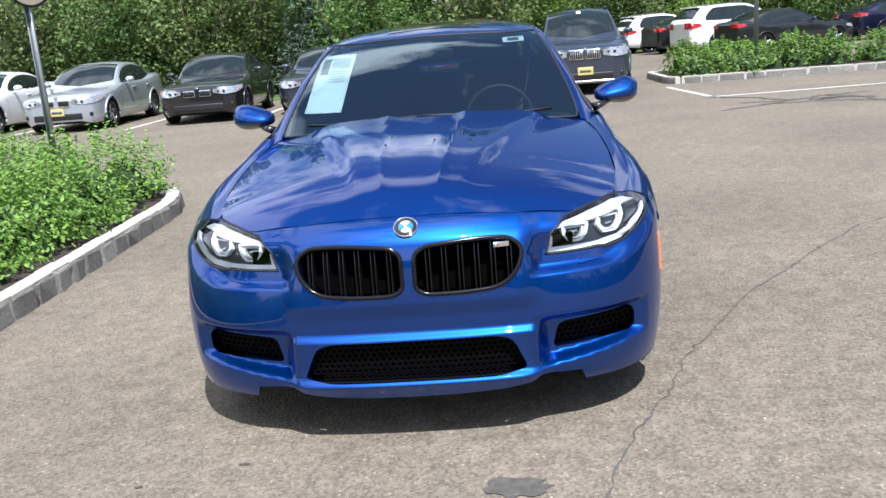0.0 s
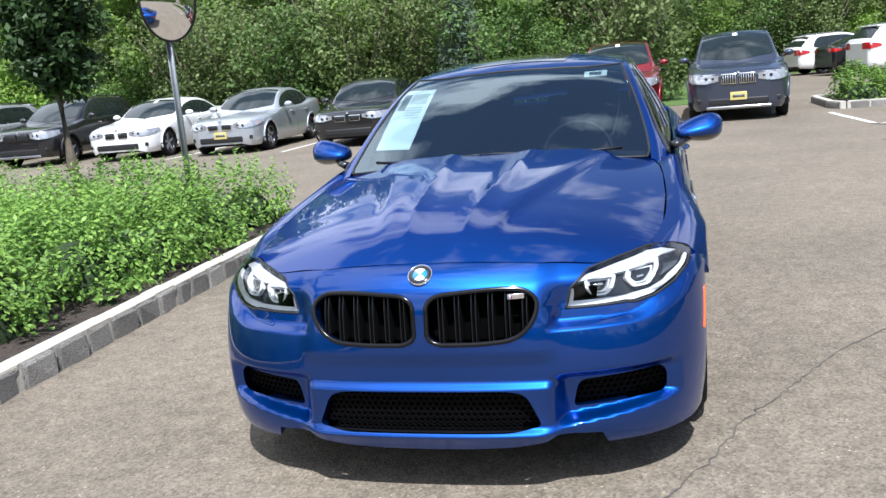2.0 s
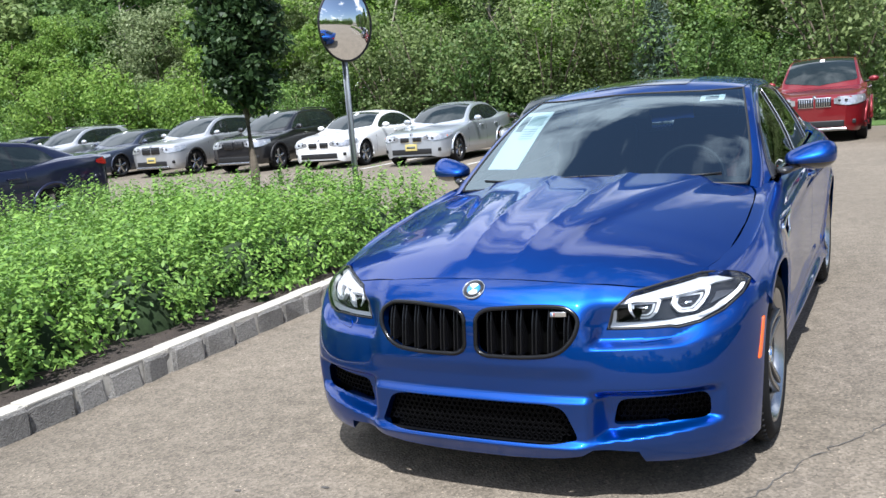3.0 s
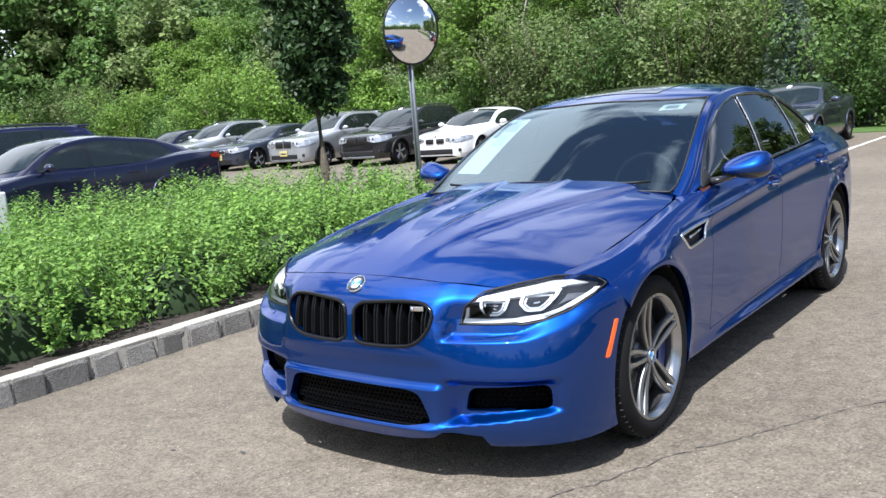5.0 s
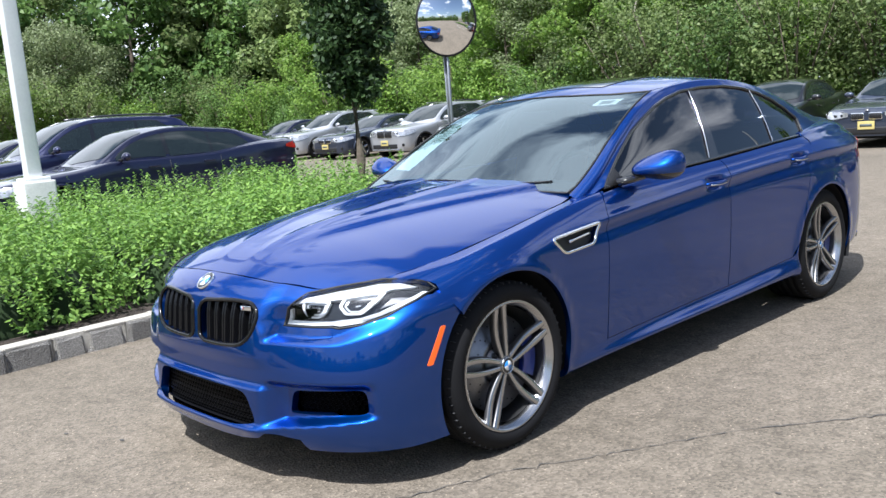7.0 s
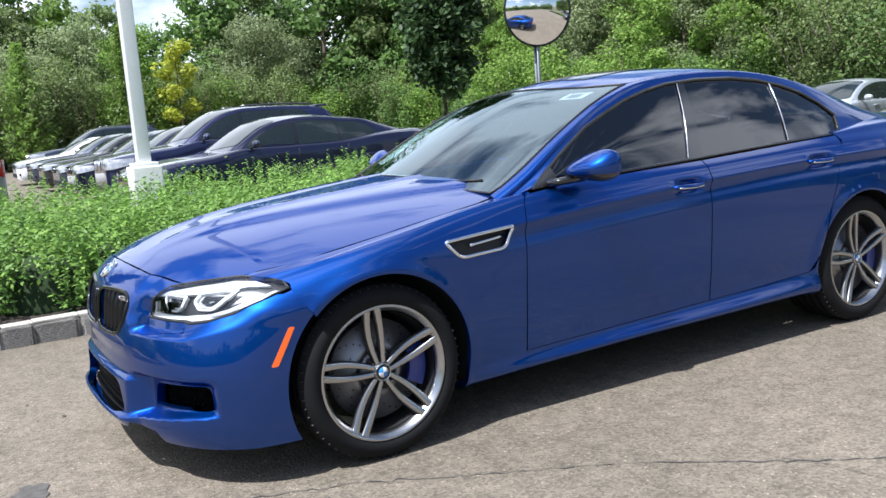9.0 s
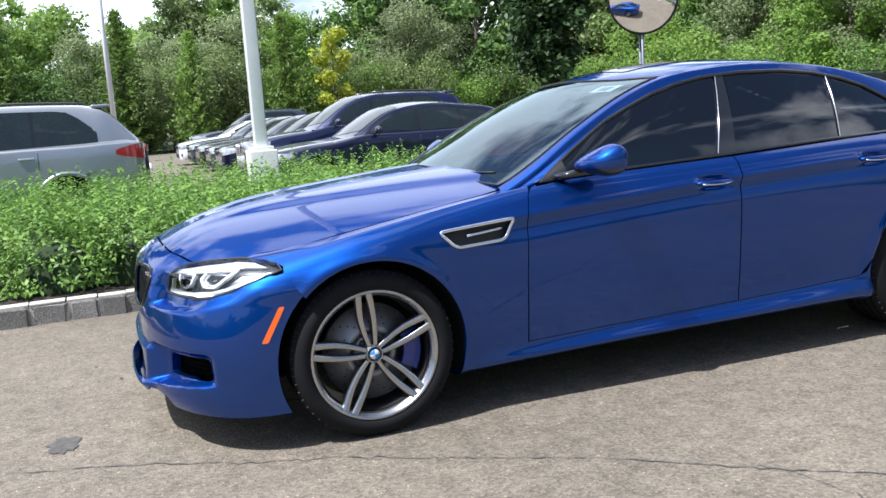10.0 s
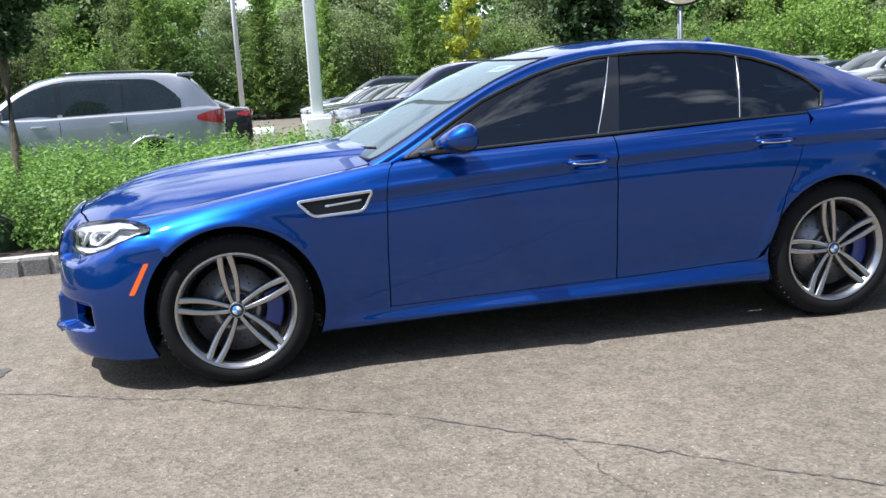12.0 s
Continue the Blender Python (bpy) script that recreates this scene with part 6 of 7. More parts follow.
def deep_woods():
    """Foliage deep in the woods, behind the trees that stand apart."""
    rng = np.random.default_rng(77)
    n = 24000
    a = rng.uniform(0, 1, n)
    far = a < 0.6
    x = np.where(far, rng.uniform(-62, 40, n), -63 + rng.normal(0, 1.2, n))
    y = np.where(far, 35 + rng.normal(0, 1.6, n) + np.where(x > 0, 13, 0), rng.uniform(-36, 42, n))
    along = np.where(far, x, y)
    top = np.where(far, 7.3, np.where((y > 11) & (y < 16.5), 4.0, 7.0)) + 1.3 * np.sin(along * 0.37) + 0.9 * np.sin(along * 0.91 + 1)
    pos = np.stack([x, y, top * rng.uniform(0, 1, n) ** 0.9], 1)
    nrm = np.where(far[:, None], np.array([[0.0, -1.0, 0.5]]), np.array([[1.0, 0.0, 0.5]])) + rng.normal(0, 0.45, (n, 3))
    # unseen leaf band added behind the viewer, only for the reflections
    m = 5000
    a = np.radians(rng.uniform(-124, 38, m))
    r = 63 + rng.normal(0, 1.5, m)
    out = np.stack([np.cos(a), np.sin(a), 0 * a], 1)
    pos = np.concatenate([pos, np.array([[2.0, 0, 0]]) + out * r[:, None] + np.stack([0 * a, 0 * a, 6.0 * rng.uniform(0, 1, m)], 1)])
    nrm = np.concatenate([nrm, -out + np.array([[0, 0, 0.5]]) + rng.normal(0, 0.45, (m, 3))])
    n += m
    ob = new("deep_woods", leaf_mesh("deep_woods", pos, nrm, np.concatenate([rng.uniform(0.35, 0.8, n - m), rng.uniform(1.0, 2.0, m)]), TREE_LEAF, 0.7, 78))
    tagged(ob, "dense dark green foliage deep in the woods", "woods", kind="stuff")


deep_woods()


def bare_trunk(x, y, h, r, seed):
    rng = np.random.default_rng(seed)
    pts = [(x + rng.normal(0, 0.06) * i, y, h * i / 6) for i in range(7)]
    bm = tube_bm(pts, [r * (1 - 0.1 * i) for i in range(7)], 7)
    tagged(finish(bm, "bare_trunk", PALE_BARK), "pale bare dead trunk standing in the woods", "tree trunk")


bare_trunk(-14.6, 24.6, 8.5, 0.09, 1)
bare_trunk(-11.0, 25.2, 7.5, 0.06, 2)


def young_tree(x, y, height, base, width, leaves, seed, lean=(0.0, 0.0)):
    """Slim staked street tree with a dense dark crown."""
    rng = np.random.default_rng(seed)
    t = thing("street_tree", "slim young street tree with dense dark green crown", "tree", Matrix.Translation((x, y, 0.08)), "young trees in the planting bed")
    bm = bmesh.new()
    add_tube(bm, [(0, 0, 0), (0.01, 0.01, 0.8), (-0.01, 0, 1.6), (0.02, 0, height * 0.7), (0, 0, height)], [0.066, 0.055, 0.048, 0.034, 0.008], 9)
    cent = []
    for k in range(34):
        f = k / 33
        z = base + (height - base) * f
        a = k * 2.4
        ln = width * (0.45 + 0.55 * math.sin(math.pi * min(1, f * 0.9 + 0.12))) * rng.uniform(0.75, 1.1)
        tip = (math.cos(a) * ln, math.sin(a) * ln, z + ln * 0.6)
        add_tube(bm, [(0, 0, z - 0.1), tip], [0.014, 0.004], 5)
        cent += [np.array((0, 0, z)) * (1 - q) + np.array(tip) * q for q in (0.45, 0.75, 1.0)]
    for v in bm.verts:
        v.co.x += lean[0] * v.co.z
        v.co.y += lean[1] * v.co.z
    cent = [c + np.array((lean[0], lean[1], 0)) * c[2] for c in cent]
    part("trunk", bm, BARK, t)
    pos, nrm = [], []
    per = leaves // len(cent)
    for c in cent:
        d = rng.normal(size=(per, 3))
        d /= np.linalg.norm(d, axis=1, keepdims=True)
        pos.append(c + d * 0.18 * rng.uniform(0.2, 1, size=(per, 1)))
        nrm.append(d * 0.5 + np.array([0, 0, 0.5]) + rng.normal(0, 0.5, size=(per, 3)))
    pos, nrm = np.concatenate(pos), np.concatenate(nrm)
    c = new("crown", leaf_mesh("crown", pos, nrm, rng.uniform(0.055, 0.095, len(pos)), STREET_LEAF, 0.6, seed))
    c.parent = t
    return t


young_tree(-4.74, 3.80, 3.1, 1.45, 0.42, 13000, 31)
young_tree(-4.85, -2.35, 3.6, 1.75, 0.40, 9000, 32)


def hedge(name, spots, label, leaf_len, per, seed, far=False):
    """A mass of low bushes: leaf by leaf over domed mounds, with upright shoots."""
    rng = np.random.default_rng(seed)
    pos, nrm, core = [], [], bmesh.new()
    for x, y, r, h, w in spots:
        k = int(per * w)
        seeds = rng.normal(size=(34, 3))
        seeds[:, 2] = np.abs(seeds[:, 2]) * 0.9
        seeds /= np.linalg.norm(seeds, axis=1, keepdims=True)
        d = seeds[rng.integers(0, 34, k)] + rng.normal(0, 0.12, size=(k, 3))
        d[:, 2] = np.abs(d[:, 2])
        depth = (1 - 0.40 * rng.uniform(0, 1, size=(k, 1)) ** 1.6)
        p = d * depth * np.array([r, r, h])
        p[:, 2] = np.maximum(p[:, 2], 0.06)
        pos.append(p + np.array([x, y, 0.1]))
        nrm.append(d * 0.75 + np.array([0, 0, 0.45]) + rng.normal(0, 0.4, size=(k, 3)))
        # shoots
        for _ in range(int(70 * w)):
            d0 = rng.normal(size=3)
            d0[2] = abs(d0[2]) + 0.35
            d0 /= np.linalg.norm(d0)
            root = d0 * np.array([r, r, h]) * 0.92
            ln = rng.uniform(0.08, 0.21)
            m = 11
            q = np.linspace(0.1, 1, m)[:, None]
            way = d0 * 0.5 + np.array([0, 0, 0.8])
            ang = np.arange(m) * 2.2
            side = np.stack([np.cos(ang), np.sin(ang), 0.35 + 0 * ang], 1)
            pos.append(root + way * ln * q + side * leaf_len * 0.45 * (1.1 - 0.5 * q) + np.array([x, y, 0.1]))
            nrm.append(side * 0.5 + np.array([0, 0, 0.8]) + rng.normal(0, 0.2, size=(m, 3)))
        # solid dark core in each mound, coloured as the shade behind the leaves
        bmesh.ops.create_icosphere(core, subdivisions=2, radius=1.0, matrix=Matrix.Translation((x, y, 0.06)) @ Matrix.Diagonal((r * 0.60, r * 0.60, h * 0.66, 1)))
    pos, nrm = np.concatenate(pos), np.concatenate(nrm)
    ob = new(name, leaf_mesh(name, pos, nrm, rng.uniform(leaf_len * 0.7, leaf_len * 1.3, len(pos)), HEDGE_LEAF, 0.50, seed, 0.2))
    tagged(ob, label, "hedge", kind="stuff")
    tagged(finish(core, "hedge_dark_core", HEDGE_CORE), "solid dark core painted as shade inside the low hedge", "hedge", kind="stuff")


def bed_spots():
    rnd = random.Random(9)
    out = []
    y = -6.8
    while y < 4.95:
        x = -3.36
        while x > -7.7:
            px, py = x + rnd.uniform(-0.12, 0.12), y + rnd.uniform(-0.15, 0.15)
            if py > 4.80 and (px > -3.3 or px < -7.0):
                x -= 0.72
                continue
            near = 1.0 if px > -4.8 else 0.6
            out.append((px, py, rnd.uniform(0.46, 0.58), rnd.uniform(0.55, 0.71), near))
            x -= 0.68
        y += 0.66
    return out


hedge("hedge", bed_spots(), "low leafy bright green hedge filling a planting bed", 0.048, 1600, 41)


def bed2_spots():
    rnd = random.Random(10)
    out = []
    x = 4.8
    while x < 21.5:
        for y in ((16.4, 17.2, 17.9) if x < 6.2 else (17.1, 17.8)):
            out.append((x + rnd.uniform(-0.2, 0.2), y + rnd.uniform(-0.2, 0.2), rnd.uniform(0.5, 0.62), rnd.uniform(0.5, 0.66), 0.5))
        x += 0.85
    return out


hedge("hedge", bed2_spots(), "low green shrubs in a far planting bed", 0.10, 420, 42)

# a few loose weeds in the mulch
hedge("weed", [(-2.86, 1.45, 0.10, 0.14, 0.12), (-2.80, 3.2, 0.08, 0.1, 0.1), (-2.88, -0.6, 0.08, 0.1, 0.1)], "small yellow-green weeds in the mulch", 0.05, 300, 43)

# ---- parked cars ----
CAR_BASE = {
    "saloon": dict(L=4.56, W=0.905, wb=2.76, fo=0.80, belt=0.915, hood=0.90, nose=0.74, R=0.325, roof=1.425, tail=1.06),
    "coupe": dict(L=4.66, W=0.925, wb=2.81, fo=0.84, belt=0.905, hood=0.90, nose=0.73, R=0.335, roof=1.385, tail=1.03),
    "large": dict(L=5.10, W=0.950, wb=3.07, fo=0.86, belt=0.965, hood=0.95, nose=0.78, R=0.345, roof=1.48, tail=1.10),
    "suv": dict(L=4.80, W=0.955, wb=2.90, fo=0.86, belt=1.12, hood=1.10, nose=0.93, R=0.375, roof=1.74, tail=1.20),
    "crossover": dict(L=4.48, W=0.915, wb=2.69, fo=0.82, belt=1.03, hood=1.02, nose=0.86, R=0.345, roof=1.60, tail=1.08),
}
SPOKE_CACHE = {}


def grid_bm(rows, keep=None):
    bm = bmesh.new()
    vs = [[bm.verts.new(p) for p in row] for row in rows]
    for i in range(len(rows) - 1):
        for j in range(len(rows[0]) - 1):
            quad = (vs[i][j], vs[i][j + 1], vs[i + 1][j + 1], vs[i + 1][j])
            if keep is None or keep(sum((v.co for v in quad), Vector()) / 4):
                bm.faces.new(quad)
    return bm


def parked_wheel(car, y, sgn, R, W, rim_mat):
    key = (R, rim_mat.name)
    if key not in SPOKE_CACHE:
        r = R * 0.72
        t = lathe_bm([(r, -0.02), (r + 0.02, 0.0), (R - 0.03, -0.004), (R, -0.03), (R, -0.19), (R - 0.03, -0.215), (r, -0.21)], 36)
        a = lathe_bm([(r + 0.002, -0.012), (r - 0.012, -0.010), (r - 0.022, -0.03), (r - 0.03, -0.14), (0.04, -0.15)], 36)
        s = bmesh.new()
        for k in range(5):
            ph = radians(90) + 2 * math.pi * k / 5
            rows = []
            for i in range(5):
                q = i / 4
                rad = 0.03 + (r - 0.04) * q
                w = 0.036 + 0.012 * q
                rows.append([Vector((-0.028 + d, rad * math.cos(ph) - e * w * math.sin(ph), rad * math.sin(ph) + e * w * math.cos(ph))) for d, e in ((-0.03, -1), (0, -0.7), (0, 0.7), (-0.03, 1))])
            g = grid_bm(rows)
            me = bpy.data.meshes.new("tmp")
            g.to_mesh(me)
            g.free()
            s.from_mesh(me)
            bpy.data.meshes.remove(me)
        add_lathe(s, [(0.0, -0.016), (0.045, -0.018), (0.06, -0.03)], 16)
        made = []
        for nm, bm, mt in (("wheel", t, RUBBER), ("rim", a, LAMP_DARK), ("spokes", s, rim_mat)):
            me = bpy.data.meshes.new(nm)
            bm.to_mesh(me)
            bm.free()
            me.materials.append(mt)
            me.polygons.foreach_set("use_smooth", [True] * len(me.polygons))
            made.append(me)
        SPOKE_CACHE[key] = made
    t, a, s = SPOKE_CACHE[key]
    w = new("wheel", t)
    w.parent = car
    w.matrix_basis = Matrix.Translation((sgn * (W - 0.015), y, R)) @ (Matrix() if sgn > 0 else Matrix.Rotation(math.pi, 4, "Z"))
    for nm, me in (("rim", a), ("spokes", s)):
        o = new(nm, me)
        o.parent = w
    return w


def build_parked(kind, paint, label, plate=True, rim=None, dark_grille=False):
    d = CAR_BASE[kind]
    L, W, wb, fo, belt, hood, nose, R, roof, tail = (d[k] for k in ("L", "W", "wb", "fo", "belt", "hood", "nose", "R", "roof", "tail"))
    tall = kind in ("suv", "crossover")
    car = thing("parked_car", label, "car", group="parked cars")
    ro = L - fo - wb
    y0, y1 = -fo, wb + ro
    ys = [y0, y0 + 0.05, y0 + 0.18, y0 + 0.42, y0 + 0.75, 0.35, 0.75, wb * 0.5, wb - 0.35, wb + 0.2, y1 - 0.42, y1 - 0.15, y1 - 0.03, y1]
    plan = [0.60, 0.74, 0.865, 0.955, 1.0, 0.995, 0.985, 0.985, 0.99, 1.0, 0.965, 0.91, 0.84, 0.74]
    top = [nose - 0.05, nose, nose + 0.045, nose + 0.085, hood - 0.045, hood - 0.01, hood + 0.04, belt + 0.04, belt + 0.06, tail, tail + 0.02, tail + 0.02, tail - 0.02, tail - 0.08]
    edge = [t - 0.06 for t in top[:4]] + [hood - 0.095, hood - 0.05, belt + 0.01, belt + 0.015, belt + 0.03, tail - 0.05, tail - 0.04, tail - 0.05, tail - 0.09, tail - 0.14]
    lo = 0.18 if not tall else 0.22
    low = [lo + 0.06, lo + 0.02, lo, lo, lo, lo, lo, lo, lo, lo, lo + 0.03, lo + 0.06, lo + 0.09, lo + 0.14]
    shoulder = [e - 0.06 for e in edge]
    prof = swept(ys, [[0.90 * W * p for p in plan], [0.975 * W * p for p in plan], [W * p for p in plan], [0.985 * W * p for p in plan], [0.93 * W * p for p in plan], [0.84 * W * p for p in plan], [0.45 * W * p for p in plan], [0.0] * 14],
                 [low, [a + 0.12 for a in low], [0.52 if not tall else 0.62] * 14, shoulder, edge, [a * 0.45 + b * 0.55 for a, b in zip(edge, top)], [b - 0.008 for b in top], top])
    rows = []
    n_y = 64
    for i in range(n_y + 1):
        y = y0 + (y1 - y0) * i / n_y
        half = [prof(y, 7 * j / 18) for j in range(19)]
        rows.append([(x, y, z) for x, z in half] + [(-x, y, z) for x, z in reversed(half[:-1])])
    arch_r = R + 0.045

    def outside(c):
        return all(math.hypot(c.y - a, c.z - R) > arch_r - 0.01 or abs(c.x) < W * 0.6 for a in (0, wb))
    bm = grid_bm(rows, outside)
    for row in (rows[0], rows[-1]):
        vs = [bm.verts.new(p) for p in row]
        bm.faces.new(vs)
    part("body", bm, paint, car)
    for y in (0.0, wb):
        for sgn in (1, -1):
            xo = prof(y, 2.0)[0]
            pts = [(sgn * (prof(y + arch_r * math.cos(a), 2.2)[0] - 0.004), y + arch_r * math.cos(a), R + arch_r * math.sin(a)) for a in (radians(-14 + 208 * k / 22) for k in range(23))]
            part("wheel_arch", tube_bm(pts, 0.026 if not tall else 0.034, 6), paint if not tall or not dark_grille else BLACK_PLASTIC, car)
            part("wheel_well", lathe_bm([(arch_r + 0.01, xo - 0.03), (arch_r + 0.01, xo - 0.3), (0.02, xo - 0.3)], 24, Matrix.Translation((0, y, R)) @ (Matrix() if sgn > 0 else Matrix.Rotation(math.pi, 4, "Z")), start=radians(-20), stop=radians(200)), BLACK_PLASTIC, car)
            parked_wheel(car, y, sgn, R, W, rim or ALLOY)
    part("underbody", box_bm(0, wb / 2, lo + 0.05, W * 1.5, L * 0.8, 0.12), BLACK_PLASTIC, car)

    # cabin
    k = roof - belt
    if tall:
        st = [0.42, 0.72, 1.0, 1.3, 1.65, 2.1, wb - 0.2, wb + 0.05, y1 - 0.66, y1 - 0.48, y1 - 0.06]
        mid = [belt - 0.03, belt + 0.32 * k, belt + 0.62 * k, belt + 0.86 * k, roof - 0.015, roof, roof - 0.01, roof - 0.02, roof - 0.045, roof - 0.085, roof - 0.52]
        rail = [belt - 0.14, belt + 0.08 * k, belt + 0.42 * k, belt + 0.70 * k, roof - 0.085, roof - 0.065, roof - 0.075, roof - 0.085, roof - 0.115, roof - 0.17, roof - 0.57]
        rx = [0.85, 0.84, 0.79, 0.745, 0.715, 0.705, 0.70, 0.695, 0.70, 0.74, 0.78]
    else:
        st = [0.50, 0.75, 1.0, 1.25, 1.55, 1.85, 2.25, 2.6, wb + 0.1, wb + 0.35, y1 - 0.30]
        mid = [belt - 0.02, belt + 0.28 * k, belt + 0.58 * k, belt + 0.82 * k, roof - 0.02, roof, roof - 0.008, roof - 0.05, roof - 0.125, roof - 0.21, tail + 0.005]
        rail = [belt - 0.14, belt + 0.04 * k, belt + 0.36 * k, belt + 0.62 * k, roof - 0.115, roof - 0.075, roof - 0.078, roof - 0.12, roof - 0.195, roof - 0.28, tail - 0.06]
        rx = [0.87, 0.855, 0.80, 0.755, 0.715, 0.69, 0.68, 0.68, 0.685, 0.69, 0.70]
    n = len(st)
    bx = [0.91] * (n - 2) + [0.88, 0.84]
    gx0, gz0 = [W * b for b in bx], [belt - 0.03] * n
    gx2 = [W * r for r in rx]
    cab = swept(st, [gx0, [(a + b) / 2 + 0.012 for a, b in zip(gx0, gx2)], gx2, [x - 0.07 for x in gx2], [0.33] * n, [0.0] * n],
                [gz0, [(a + b) / 2 for a, b in zip(gz0, rail)], rail, [r + 0.38 * (m - r) for r, m in zip(rail, mid)], [m - 0.12 * (m - r) for r, m in zip(rail, mid)], mid])

    def surf(y, w):
        x, z = cab(y, w) if w <= 5 else cab(y, 10 - w)
        return (x if w <= 5 else -x, y, z)
    rows = []
    for i in range(41):
        y = st[0] + (st[-1] - st[0]) * i / 40
        rows.append([surf(y, 10 * j / 32) for j in range(33)])
    part("cabin", grid_bm(rows), paint, car)
    m_car = (0, wb / 2, 0.5)
    top_st = st[4]
    ws = [(st[0] + 0.05, 5.0), (st[0] + 0.12, 4.0), (st[0] + 0.26, 3.15), (st[0] + 0.32, 3.0), (top_st - 0.10, 2.95), (top_st - 0.06, 3.2), (top_st - 0.12, 4.0), (top_st - 0.14, 5.0)]
    ws += [(y, 10 - w) for y, w in reversed(ws[1:-1])]
    part("windscreen", panel(ws, surf, (0.2, 0.5), flange=0, mid=m_car, lift=0.006), CAR_GLASS_DARK, car, "windscreen")
    if tall:
        rw = [(y1 - 0.45, 5.0), (y1 - 0.44, 2.55), (y1 - 0.13, 2.55), (y1 - 0.11, 5.0)]
    else:
        rw = [(wb - 0.02, 5.0), (wb + 0.0, 3.2), (y1 - 0.55, 3.1), (y1 - 0.42, 4.0), (y1 - 0.40, 5.0)]
    rw += [(y, 10 - w) for y, w in reversed(rw[1:-1])]
    part("rear_window", panel(rw, surf, (0.2, 0.5), flange=0, mid=m_car, lift=0.006), CAR_GLASS_DARK, car, "rear window")
    end = (y1 - 0.60) if tall else (wb + 0.20)
    bpil = st[4] + (0.18 if not tall else 0.0)
    rear_d = 0.80 if not tall else 0.88
    panes = [(st[0] + 0.42, bpil), (bpil + 0.07, bpil + rear_d), (bpil + rear_d + 0.04, end)] if kind != "coupe" else [(st[0] + 0.42, bpil + 0.25), (bpil + 0.32, end)]
    zmid = curve1(st, [r - 0.05 for r in rail])
    band_t = [(panes[0][0] + 0.05 + (end - panes[0][0] - 0.10) * q / 16) for q in range(17)]
    ring = []
    for y in band_t:
        z = zmid(y) + 0.012
        if y > panes[-1][0]:
            z = min(z, belt + 0.03 + (zmid(panes[-1][0]) - belt) * (1 - max(0.0, (y - panes[-1][0]) / (end - panes[-1][0]) - 0.35) ** 1.6 * 1.3))
        ring.append((y, max(z, belt + 0.02)))
    ring += [(band_t[-1], belt + 0.012), (band_t[0], belt + 0.012)]
    ring = [(y, solve(lambda w: surf(y, w)[2], z, 0.0, 2.4)) for y, z in ring]
    both_sides("window_surround", panel(ring, surf, (0.3, 0.5), flange=0, mid=m_car, lift=0.003), BLACK_GLOSS, car, "black window surround")
    for a, b in panes:
        ring = []
        zb = belt + 0.025
        tops = []
        for i in range(9):
            y = a + (b - a) * i / 8
            z = zmid(y)
            if b == end:
                z = min(z, zb + (zmid(a) - zb) * (1 - max(0.0, (y - a) / (b - a) - 0.35) ** 1.6 * 1.3))
            tops.append((y, max(z, zb + 0.012)))
        for y, z in tops + [(b, zb), (a, zb)]:
            ring.append((y, solve(lambda w: surf(y, w)[2], z, 0.0, 2.2)))
        bm = panel(ring, surf, (0.3, 0.5), flange=0, mid=m_car, lift=0.006)
        both_sides("side_window", bm, CAR_GLASS_DARK, car, "dark side window")
    # front: kidneys, lamps, intake, plate
    fz = nose - 0.085
    for sgn in (1, -1):
        y = y0 - 0.006
        bm = box_bm(sgn * 0.165, y + 0.01, fz - 0.03, 0.30 if tall else 0.245, 0.05, 0.20 if tall else 0.135, bevel=0.024)
        g = part("kidney_grille", bm, CHROME if not dark_grille else BLACK_GLOSS, car, "kidney grille")
        part("grille_core", box_bm(sgn * 0.165, y - 0.010, fz - 0.03, 0.275 if tall else 0.222, 0.03, 0.170 if tall else 0.108, bevel=0.02), BLACK_PLASTIC, g)
        for q in range(6):
            part("grille_bar", box_bm(sgn * 0.165 + (q - 2.5) * (0.044 if tall else 0.035), y - 0.027, fz - 0.03, 0.012, 0.01, 0.16 if tall else 0.10), CHROME if tall and not dark_grille else BLACK_GLOSS, g)
        # lamp follows the corner of the nose
        bm = bmesh.new()
        rows2 = []
        in_x = 0.365 if tall else 0.335
        for q in range(4):
            f = q / 4
            zl, zt = nose - (0.15 if tall else 0.115) - (0.04 * f), nose - 0.045 + 0.033 * f
            rows2.append([(sgn * (in_x + (prof(y0, 3)[0] - in_x) * f), y0 - 0.016, z) for z in (zl, (zl + zt) / 2, zt)])
        for i in range(9):
            f = i / 8
            yy = y0 + 0.010 + 0.46 * f ** 1.5
            zl = nose - (0.19 if tall else 0.155) + 0.09 * f ** 2
            zt = nose - 0.012 + 0.012 * f
            row = []
            for z in (zl, (zl + zt) / 2, zt):
                v = solve(lambda q: prof(yy, q)[1], z, 0.5, 5.5)
                x = prof(yy, v)[0]
                row.append((sgn * (x + 0.012), yy - 0.012, z))
            rows2.append(row)
        lampb = part("headlight", grid_bm(rows2), LAMP_MIX, car, "clear headlamp")
        for q in (0.45, 0.57):
            part("lamp_unit", lathe_bm([(0.0, 0.010), (0.018, 0.008), (0.026, 0.003), (0.030, 0.0)], 14, Matrix.Translation((sgn * q * W / 0.92, y0 - 0.014, nose - 0.09)) @ Matrix.Rotation(radians(-90), 4, "Z")), LAMP_DARK, lampb)
        part("indicator", box_bm(sgn * (prof(y0 + 0.30, 3.2)[0] + 0.004), y0 + 0.30, nose - 0.075, 0.03, 0.09, 0.05, bevel=0.01), ORANGE if kind == "saloon" else LAMP_WHITE, lampb)
